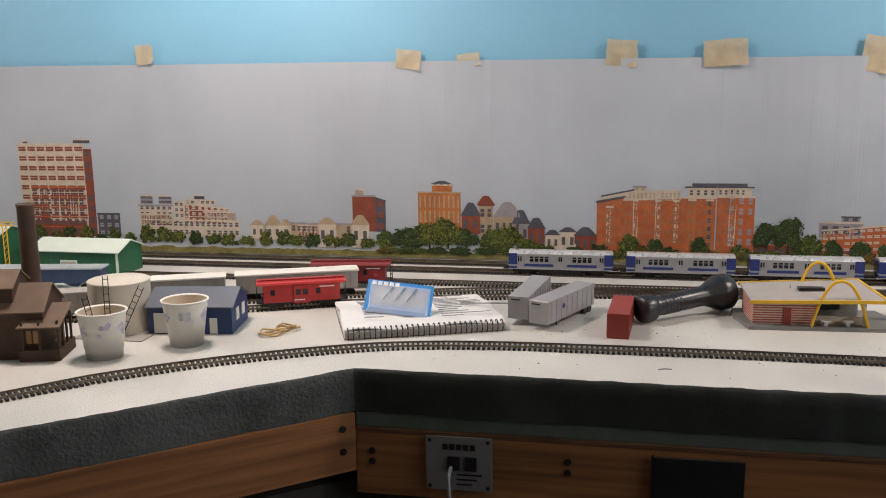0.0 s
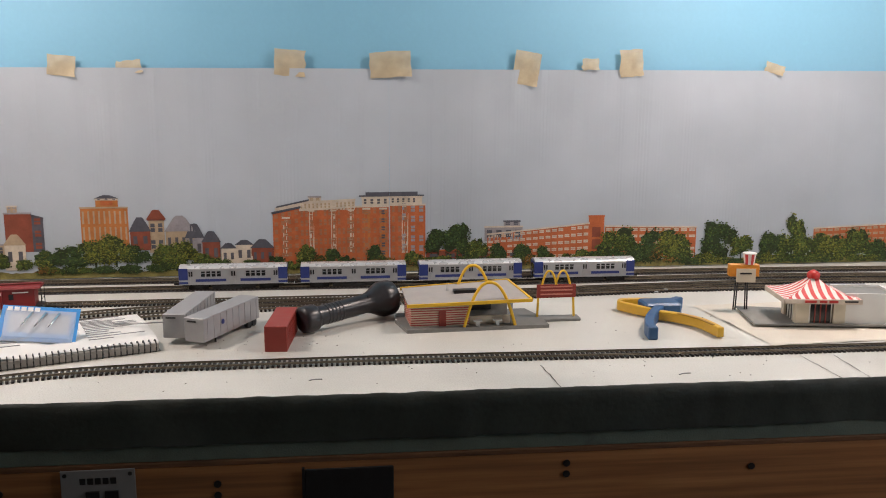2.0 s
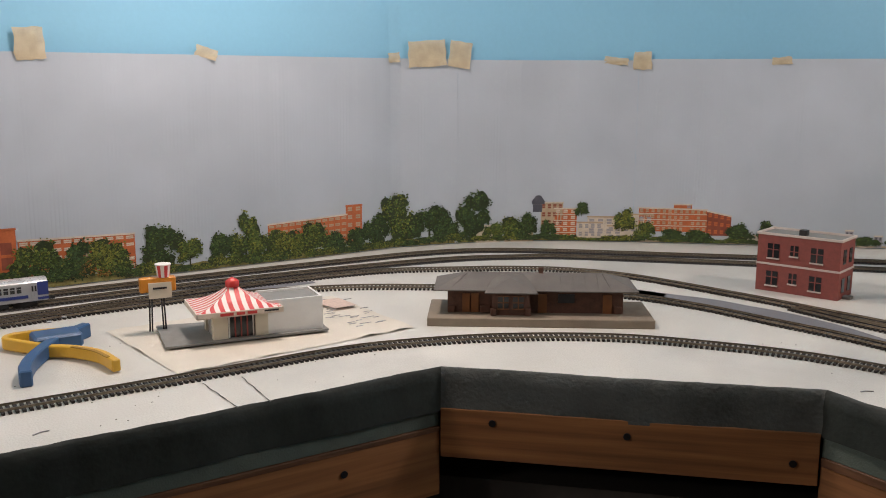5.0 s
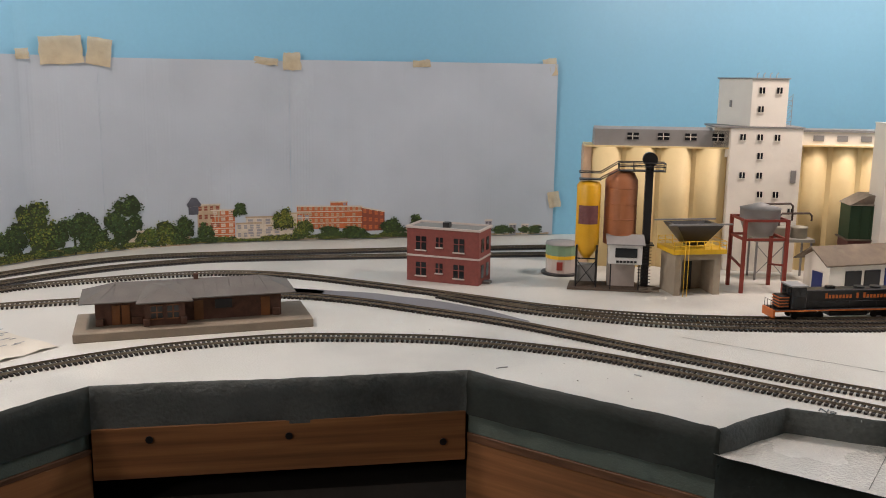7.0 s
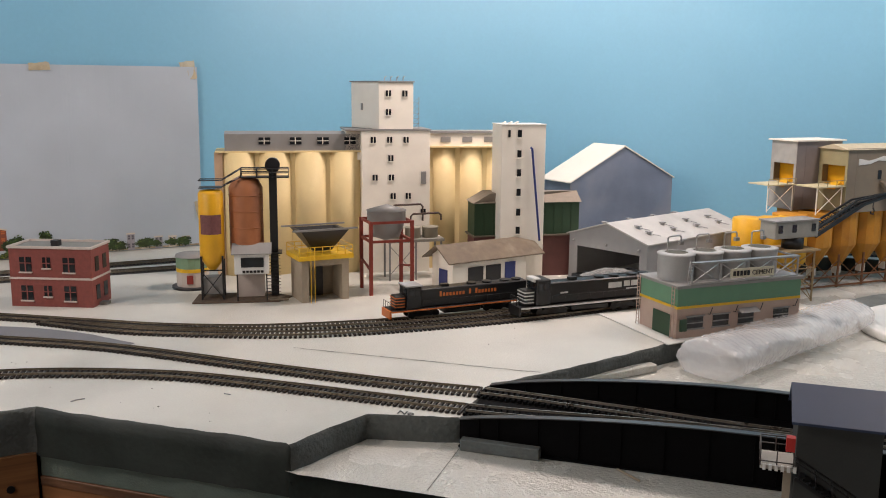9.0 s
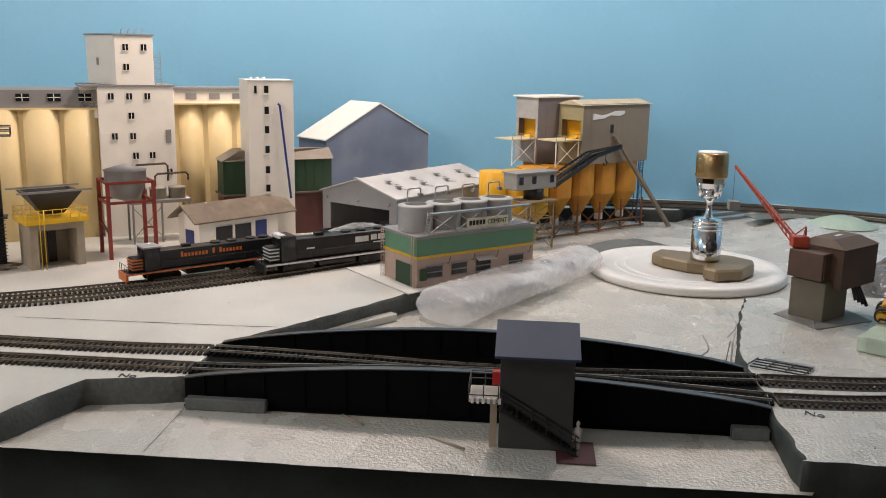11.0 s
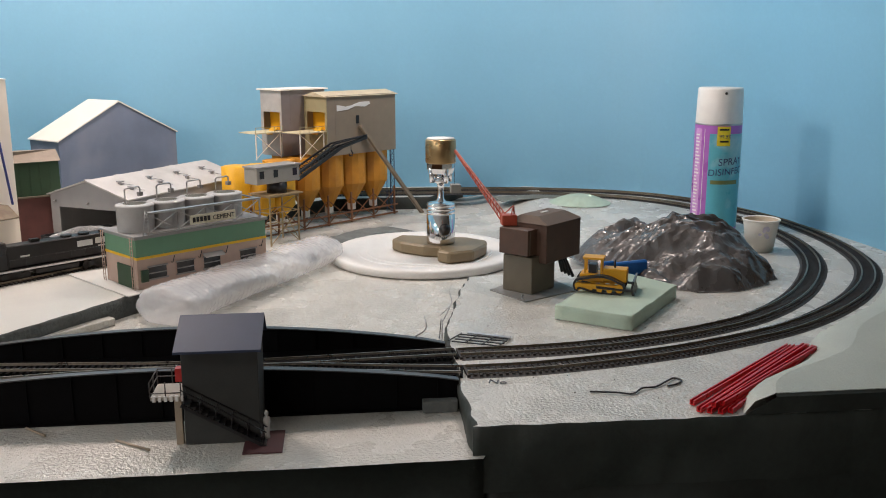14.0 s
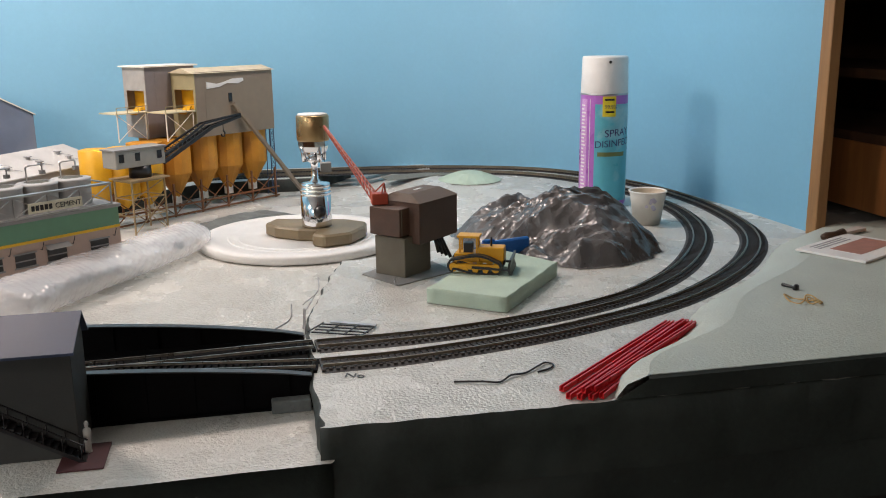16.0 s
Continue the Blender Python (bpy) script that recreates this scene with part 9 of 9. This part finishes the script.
part("seat_deck", M().box(-0.026, 0.004, -0.012, 0.012, 0.013, 0.022), DZ, dz, "", 0.001)
for x in (-0.020, 0.0):
    for y in (-0.008, 0.008):
        part("cab_post", M().box(x - 0.001, x + 0.001, y - 0.001, y + 0.001, 0.022, 0.040), DZ, dz)
part("cab_roof", M().box(-0.023, 0.003, -0.010, 0.010, 0.040, 0.0425), DZ, dz)
part("seat", M().box(-0.016, -0.006, -0.006, 0.006, 0.022, 0.033), BLACK, dz)
part("stack", M().cyl(0.016, 0, 0.0295, 0.040, 0.0012, None, 8), BLACK, dz)
part("blade", M().prism([(0.040, 0.001), (0.043, 0.001), (0.0405, 0.009), (0.0425, 0.019), (0.040, 0.019), (0.038, 0.009)], -0.024, 0.024, 0, Matrix(((1, 0, 0, 0), (0, 0, 1, 0), (0, 1, 0, 0), (0, 0, 0, 1)))), BLACK, dz, "black dozer blade")
for y in (-0.0205, 0.0205):
    part("push_arm", M().beam((-0.004, y, 0.008), (0.040, y, 0.006), 0.0026), BLACK, dz)

# ---- crumpled bag, blue piece, spray can, cup ----
bag = M()
BN = 120
q, keep = [], {}
for i in range(BN + 1):
    for j in range(BN + 1):
        x, y = -0.18 + 0.40 * i / BN, -0.16 + 0.34 * j / BN
        t = math.atan2(y, x)
        # steep towards the aisle, a long low tail towards the disc
        rim = 0.104 + 0.040 * max(0, math.cos(t - 2.75)) ** 2 + 0.085 * max(0, math.cos(t - 0.85)) ** 4 + 0.010 * noise.noise((math.cos(t) * 5, math.sin(t) * 5, 3))
        d = math.hypot(x, y) / rim
        if d > 1.05:
            continue
        env = max(0.0, 1.0 - min(1.0, d) ** 2.6) ** 0.75
        peak = 0.060 * env + 0.014 * max(0, 1 - math.hypot(x - 0.03, y - 0.02) / 0.11)
        wx, wy = x + 0.02 * noise.noise((x * 11, y * 11, 3)), y + 0.02 * noise.noise((x * 11, y * 11, 8))
        crumple = 0
        for f, am, k in ((11, 0.031, 0.4), (21, 0.019, 5.1), (43, 0.008, 9.7), (80, 0.0035, 2.2)):
            crumple += am * (0.32 - abs(noise.noise((wx * f * 1.25 + k, wy * f * 0.8 - wx * f * 0.5, k))) * 1.6)
        z = max(0.001, peak + crumple * (0.25 + 0.75 * env))
        keep[i, j] = len(q)
        q.append((2.618 + x, -1.040 + y, z if d < 1 else 0.001))
fs = []
for (i, j), n in keep.items():
    if (i + 1, j + 1) in keep and (i + 1, j) in keep and (i, j + 1) in keep:
        fs += [(n, keep[i + 1, j], keep[i + 1, j + 1]), (n, keep[i + 1, j + 1], keep[i, j + 1])]
bag.add(q, fs, 0, False)
BAGM = mat("grey_bag_film", (0.085, 0.079, 0.077), 0.27, var=0.3, scale=24, fine=160, bump=0.0015, spec=0.8, stain=(0.14, 0.132, 0.13), stain_at=0.52, soft=0.1)
BAGM.node_tree.nodes["Principled BSDF"].inputs["Alpha"].default_value = 0.9
solid("plastic_bag", bag, BAGM, "crumpled shiny grey plastic bag on the table", "plastic bag")
solid("blue_tray", M().box(-0.036, 0.036, -0.004, 0.004, 0, 0.026).box(-0.036, -0.018, -0.004, 0.004, 0.026, 0.029), mat("bright_blue_plastic", (0.01, 0.13, 0.45), 0.4, var=0.08), "bright blue plastic piece beside the bag", "plastic piece", bevel=0.002, m=pose(2.556, -0.914, 0.0, 0, 0, -73))
can = thing("spray_can", pose(2.890, -1.180, 0.0), "purple and teal disinfectant spray can with white cap", "spray can")
CR = 0.0395
LAB_P, LAB_T = mat("label_purple", (0.40, 0.13, 0.50), 0.3, var=0.06), mat("label_teal", (0.10, 0.42, 0.52), 0.3, var=0.15, scale=30, stain=(0.42, 0.62, 0.66), stain_at=0.5)
LAB_PINK, LAB_Y = mat("label_lilac_print", (0.55, 0.30, 0.60), 0.35, var=0.2, scale=400), mat("label_yellow", (0.72, 0.58, 0.03), 0.35)
part("body", M().lathe([(0, 0.0), (CR - 0.003, 0.0), (CR, 0.004), (CR, 0.186)], 48), LAB_P, can, "purple can body")
part("shoulder_ring", M().lathe([(CR, 0.186), (CR + 0.0006, 0.1875), (CR - 0.0002, 0.189)], 48), STEEL, can)
cap = part("cap", M().lathe([(CR - 0.0005, 0.188), (CR - 0.0002, 0.190), (CR - 0.0018, 0.246), (CR - 0.0032, 0.2488), (0.020, 0.249), (0, 0.2485)], 48), WHITE, can, "white plastic cap")


def on_can(a0, a1, z0, z1, lift, n=10):
    """A label patch on the can between two angles."""
    vs = [((CR + lift) * math.cos(radians(a)), (CR + lift) * math.sin(radians(a)), z) for a in np.linspace(a0, a1, n + 1) for z in (z0, z1)]
    return M().add(vs, [(2 * i, 2 * i + 2, 2 * i + 3, 2 * i + 1) for i in range(n)], 0, True)


# the side turned to the aisle is at about 157 degrees
FA = 157
part("teal_label", on_can(FA - 20, FA + 104, 0.010, 0.172, 0.0003, 24), LAB_T, can, "teal label field")
part("text_panel", on_can(FA - 66, FA - 42, 0.012, 0.180, 0.0003), LAB_PINK, can, "lilac small-print panel")
for k in range(26):
    part("print_bar", on_can(FA - 63, FA - 49 + random.uniform(-4, 4), 0.018 + k * 0.006, 0.0205 + k * 0.006, 0.0006, 4), PAGE, can)
part("divider", on_can(FA - 34, FA - 32.5, 0.012, 0.180, 0.0005, 2), PAGE, can)
fy = part("yellow_flag", on_can(FA - 2, FA + 30, 0.152, 0.185, 0.0006), LAB_Y, can, "yellow flag")
for z, a in ((0.178, 3), (0.158, 5)):
    part("print_bar", on_can(FA + a, FA + 26, z, z + 0.003, 0.0009, 4), BLACK, can)


def bent_words(name, text, size, ang, z, slope, mt, r):
    """Lettering wrapped on the can."""
    cu = bpy.data.curves.new(name, "FONT")
    cu.body, cu.size, cu.align_x = text, size, "LEFT"
    tmp = bpy.data.objects.new(name, cu)
    me = bpy.data.meshes.new_from_object(tmp)
    bpy.data.objects.remove(tmp)
    for v in me.vertices:
        x, y, _ = v.co
        a = radians(ang) + x / r
        v.co = (r * math.cos(a), r * math.sin(a), z + y + x * slope)
    me.materials.clear()
    me.materials.append(mt)
    return part(name, me, None, can, "dark blue lettering")


INKB = mat("label_navy", (0.02, 0.02, 0.12), 0.4)
bent_words("label_lettering", "SPRAY", 0.017, FA + 4, 0.118, 0.08, INKB, CR + 0.0010)
bent_words("label_lettering", "DISINFECTANT", 0.016, FA - 19, 0.100, 0.08, INKB, CR + 0.0010)
bent_words("label_lettering", "99.9%", 0.0085, FA + 3, 0.165, 0.0, INKB, CR + 0.0010)
part("lettering_bar", on_can(FA - 12, FA + 60, 0.086, 0.093, 0.0007), mat("label_olive", (0.14, 0.16, 0.05), 0.4), can)
part("nozzle_recess", M().cyl(0, 0, 0, 0.004, 0.0115, None, 20), CUP, cap, at=pose((CR - 0.007) * math.cos(radians(FA + 22)), (CR - 0.007) * math.sin(radians(FA + 22)), 0.236, 0, 90, FA + 22))
part("nozzle", M().cyl(0, 0, 0, 0.0062, 0.0024, None, 12), BLACK, cap, at=pose((CR - 0.0068) * math.cos(radians(FA + 14)), (CR - 0.0068) * math.sin(radians(FA + 14)), 0.240, 0, 90, FA + 14))
paper_cup(pose(2.715, -1.185, 0.0), "small cream paper cup behind the plastic bag", 0.0205, 0.0275, 0.052)

# ---- odds and ends on the right-hand table ----
REDST2 = mat("red_plastic_rod", (0.52, 0.008, 0.012), 0.3, var=0.1)
NEAR = [(2.1052, -0.8345), (2.0890, -0.8345), (2.0850, -0.8425), (2.0825, -0.8515), (2.0835, -0.8610), (2.0930, -0.8700), (2.0880, -0.8470), (2.0900, -0.8560)]
FAR = [(2.2418, -0.9948), (2.2389, -1.0016), (2.2419, -1.0136), (2.2375, -1.0170), (2.2326, -1.0215), (2.1904, -0.9790), (2.2300, -1.0060), (2.2200, -1.0120)]
for k, (a, b) in enumerate(zip(NEAR, FAR)):
    up = 0.0075 if k > 5 else 0.0032
    rod_at = look((*a, up), (*b, up + 0.002)) @ pose(0, 0, 0, 0, 180, 0)
    ln = math.dist(a, b)
    # an open channel section
    solid("plastic_rod", M().box(-0.0024, 0.0024, -0.0024, -0.0012, 0, ln).box(-0.0024, -0.0012, -0.0012, 0.0024, 0, ln).box(0.0012, 0.0024, -0.0012, 0.0024, 0, ln), REDST2, "red plastic channel strip lying in a bundle", "plastic strip", "", "red plastic strips", m=rod_at)
solid("bent_wire", M().tube([tuple(p) for p in curve_points([(2.147, -0.752, 0.0012), (2.140, -0.775, 0.002), (2.137, -0.790, 0.0012), (2.148, -0.803, 0.002), (2.152, -0.817, 0.0012), (2.163, -0.832, 0.002), (2.172, -0.842, 0.0014), (2.167, -0.848, 0.0012), (2.158, -0.842, 0.0012), (2.152, -0.829, 0.0012)], 0.003)[0]], 0.0009, 6), BLACK, "bent black wire on the foam", "wire")
mg = thing("fire_escape_part", pose(2.309, -0.706, 0.0008, 0, 0, 62), "thin black plastic stair part lying flat", "model part")
rl = M()
for y in (0.0, 0.009, 0.018, 0.027):
    rl.beam((0, y, 0.001), (0.056, y + 0.004, 0.001), 0.0012)
for x in (0.0, 0.018, 0.037, 0.056):
    rl.beam((x, 0, 0.0012), (x + 0.004, 0.030, 0.0012), 0.0012)
part("lattice", rl, BLACK, mg)
part("steps", M().box(0.0, 0.05, -0.007, -0.001, 0.0005, 0.002), STEEL, mg)
for pts in ([(2.40, -0.60), (2.44, -0.625), (2.50, -0.63)], [(2.37, -0.625), (2.385, -0.64), (2.41, -0.638)], [(2.41, -0.64), (2.46, -0.66), (2.52, -0.665)], [(2.33, -0.628), (2.36, -0.634), (2.44, -0.655)]):
    p, _ = curve_points(pts, 0.006)
    solid("pencil_mark", M().tube([(x, y, (LOW_Z if y > -0.64 else 0) + 0.0006) for x, y in p], 0.0007, 4), INKBAR, "thin dark scribbled line on the foam", "pencil mark", "", "pencil marks")
sw = thing("screw", pose(2.292, -1.151, 0.0205, 0, 90, 200), "short black screw on the raised board", "screw")
part("shank", M().lathe([(0, 0.0), (0.0012, 0.001)] + [(0.0014 + 0.0005 * (k % 2), 0.001 + k * 0.0011) for k in range(14)] + [(0.0016, 0.017)], 10), BLACK, sw)
part("head", M().lathe([(0.0016, 0.016), (0.0042, 0.018), (0.0042, 0.020), (0, 0.0205)], 14), BLACK, sw)
for x, y, r, rot in ((2.238, -1.133, 0.012, 0.4), (2.226, -1.147, 0.008, 1.7), (2.232, -1.150, 0.010, 2.6)):
    solid("rubber_band", M().tube(band(x, y, r, 0.6, 0.0205, rot), 0.0009, 6, 0, True), BAND, "small tan rubber band on the raised board", "rubber band", "", "rubber bands")
bkx = thing("booklet", pose(2.350, -1.298, 0.0188, 0, 0, -62), "thin white and red booklet on the raised board", "booklet")
part("cover", M().box(0, 0.13, 0, 0.09, 0, 0.003), PAGE, bkx, "", 0.0005)
part("print_block", M().box(0.03, 0.12, 0.02, 0.06, 0.003, 0.0034), mat("booklet_red", (0.40, 0.20, 0.16), 0.5, var=0.2, scale=100), bkx)
for k in range(3):
    part("print_line", M().box(0.02, 0.10, 0.068 + k * 0.006, 0.070 + k * 0.006, 0.003, 0.0034), INKBAR, bkx)
pen = thing("paint_brush", pose(2.475, -1.325, 0.0225, 0, 0, -68), "short brown tool with a pale tip", "tool")
part("handle", M().lathe([(0, 0), (0.004, 0.001), (0.0055, 0.010), (0.004, 0.030), (0.006, 0.045), (0.0, 0.047)], 12, 0, m=pose(0, 0, 0, 0, 90, 0)), MILL_WOOD, pen)
part("tip", M().box(0.046, 0.090, -0.006, 0.006, -0.002, 0.002), PALE, pen)
solid("mint_mound", M().lathe([(0.085, 0.0), (0.060, 0.010), (0.035, 0.018), (0.0, 0.021)], 18, smooth=False), FOAM_MINT, "low faceted mint-green foam mound", "foam mound", m=pose(3.195, -1.02, 0.0015) @ Matrix.Diagonal((0.8, 0.75, 0.8, 1)))
solid("grey_gravel_bed", M().prism([(3.22, -0.86), (3.26, -0.97), (3.23, -1.06), (3.28, -1.08), (3.31, -0.97), (3.28, -0.85)][::-1], 0.0012, 0.0022), mat("grey_green_gravel", (0.16, 0.17, 0.15), 0.9, var=0.4, scale=300, bump=0.001), "grey-green gravel strip beside the track", "gravel")

# ---- end of the wall: wooden trim, shelf and door panel beyond ----
TRIM = wood("tan_trim_wood", (0.42, 0.22, 0.08), (40, 40, 4))
SHELF = wood("dark_shelf_wood", (0.14, 0.065, 0.03), (30, 30, 4))
DOORW = wood("orange_door_wood", (0.55, 0.21, 0.055), (30, 30, 3))
solid("wall_end_trim", M().box(2.563, 2.587, -1.390, -1.374, 0.0005, CEIL_Z), TRIM, "tan wooden post at the end of the blue wall", "trim", "structure", bevel=0.001)
PANEL_TOP = 0.102
cbn = thing("tall_cabinet", pose(2.40, -1.50, 0.0188), "dark open wooden cabinet over an orange-brown panel", "cabinet")
part("lower_panel", M().box(-0.10, 0.75, -0.02, 0.0, 0, PANEL_TOP), DOORW, cbn, "orange-brown panel")
part("back", M().box(-0.10, 0.75, -0.30, -0.28, 0, 1.1), SHELF, cbn)
for z in (PANEL_TOP, PANEL_TOP + 0.095, PANEL_TOP + 0.21, PANEL_TOP + 0.33, PANEL_TOP + 0.5):
    part("shelf", M().box(-0.08, 0.73, -0.28, -0.005, z, z + 0.014), SHELF, cbn)
for x in (-0.10, 0.73):
    part("side", M().box(x, x + 0.02, -0.28, -0.022, 0, 1.1), SHELF, cbn)

# ---- power outlet plate and gap in the front boards ----
op = thing("control_panel", pose(0.666, 0.648, -0.140), "grey metal control plate with black jacks on the board", "control panel")
part("plate", M().box(0, 0.078, -0.002, 0.0, 0, 0.066), mat("plate_grey", (0.22, 0.22, 0.225), 0.45, 0.2, var=0.08), op, "", 0.0006)
for x in (0.005, 0.073):
    for z in (0.005, 0.061):
        part("screw", M().cyl(0, 0, 0, 0.0015, 0.0022, None, 10), BLACK, op, at=pose(x, -0.002, z, 90, 0, 0))
for x in (0.026, 0.046):
    part("jack", M().box(x, x + 0.014, -0.005, -0.002, 0.026, 0.042), BLACK, op, "black jack")
for k in range(5):
    part("lettering_bar", M().box(0.020 + k * 0.008, 0.026 + k * 0.008, -0.0026, -0.002, 0.050, 0.057), BLACK, op)
for k in range(3):
    part("lettering_bar", M().box(0.036, 0.066 - 0.006 * k, -0.0026, -0.002, 0.019 - k * 0.006, 0.021 - k * 0.006), BLACK, op)
part("cable", M().tube([(0.030, -0.006, 0.030), (0.030, -0.016, 0.026), (0.030, -0.020, 0.010), (0.032, -0.016, -0.03), (0.036, -0.006, -0.10)], 0.0022, 8), mat("cable_grey", (0.35, 0.35, 0.36), 0.4), op, "grey cable")
# Flat black panel paints the shade inside an opening in the front board.
dkp = thing("gap_shade_panel", pose(0.925, 0.646, -0.155), "flat black panel put as the shade of a gap in the board", "tray")
part("face", M().box(0, 0.098, -0.0025, 0.0, 0, 0.072), BLACK, dkp, "black panel for the shade in the gap", 0.001)
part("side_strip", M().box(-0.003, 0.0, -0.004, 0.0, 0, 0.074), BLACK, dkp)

# ---- written notes on the foam ----
for x, y, rz in ((2.183, -0.671, -108), (2.190, -0.018, -88)):
    nt_ = thing("written_note", pose(x, y, 0.0004, 0, 0, rz), "small black handwritten note on the foam", "note", "written notes")
    words("lettering", "No", 0.014, pose(0, -0.004, 0.0002), BLACK, nt_)
for x0, y0, x1, y1 in ((2.103, 0.324, 2.116, 0.317), (2.18, 0.188, 2.179, 0.179), (0.93, 0.70, 0.945, 0.703), (1.36, 0.675, 1.375, 0.679)):
    solid("pencil_mark", M().tube([(x0, y0, 0.0006), ((x0 + x1) / 2, (y0 + y1) / 2 + 0.002, 0.0006), (x1, y1, 0.0006)], 0.0007, 4), INKBAR, "thin dark scribbled line on the foam", "pencil mark", "", "pencil marks")

# gravel-loaded gondola behind the locomotives
gl = thing("gondola", pose(2.765, -0.135, 0.002, 0, 0, -46), "black gondola car heaped with grey gravel", "train car", "freight cars")
part("body", M().box(-0.055, 0.055, -0.015, -0.0138, 0.011, 0.044).box(-0.055, 0.055, 0.0138, 0.015, 0.011, 0.044).box(-0.055, -0.0538, -0.0138, 0.0138, 0.011, 0.044).box(0.0538, 0.055, -0.0138, 0.0138, 0.011, 0.044).box(-0.054, 0.054, -0.0138, 0.0138, 0.010, 0.012), BLACK, gl)
load = M()
load.add([(-0.0535 + 0.107 * i / 20, -0.0136 + 0.0272 * j / 8, 0.040 + 0.010 * math.sin(math.pi * i / 20) * math.sin(math.pi * j / 8) + 0.0018 * noise.noise((i * 0.9, j * 0.9, 4))) for i in range(21) for j in range(9)],
         [(i * 9 + j, i * 9 + 9 + j, i * 9 + 10 + j, i * 9 + 1 + j) for i in range(20) for j in range(8)])
part("gravel_load", load, mat("grey_gravel", (0.22, 0.22, 0.215), 0.9, var=0.5, scale=300, fine=900, bump=0.002), gl, "heaped grey gravel")
for sx in (-1, 1):
    wheels(gl, sx * 0.040)

# crumbs of foam and dirt on the table
rnd = random.Random(5)


def crumb(mm, x, y, z, r):
    vs = [(x + r * rnd.uniform(0.5, 1) * math.cos(k * 1.57 + rnd.random()), y + r * rnd.uniform(0.5, 1) * math.sin(k * 1.57 + rnd.random()), z + 0.0001) for k in range(4)]
    mm.add(vs + [(x, y, z + r * 0.6)], [(0, 1, 4), (1, 2, 4), (2, 3, 4), (3, 0, 4)])


dirt = M()
for x0, y0, x1, y1, n in ((0.78, 0.80, 1.00, 0.92, 46), (0.62, 0.665, 1.75, 0.74, 40), (1.0, 0.80, 1.75, 0.95, 30), (2.1, 0.10, 2.2, 0.50, 16), (2.4, -0.1, 2.7, 0.2, 22), (2.10, -0.85, 2.21, -0.66, 14), (2.3, -0.95, 2.6, -0.68, 16)):
    for _ in range(n):
        x, y = rnd.uniform(x0, x1), rnd.uniform(y0, y1)
        if x > 2.3 and y > -0.2 and y < 0.2 and x - 2.4 > 0.2 - y:
            continue
        crumb(dirt, x, y, 0.0, rnd.uniform(0.0006, 0.0017))
solid("table_crumbs", dirt, mat("dark_crumb", (0.06, 0.05, 0.04), 0.9, var=0.4), "dark crumbs of dirt scattered on the foam", "crumbs", "stuff")
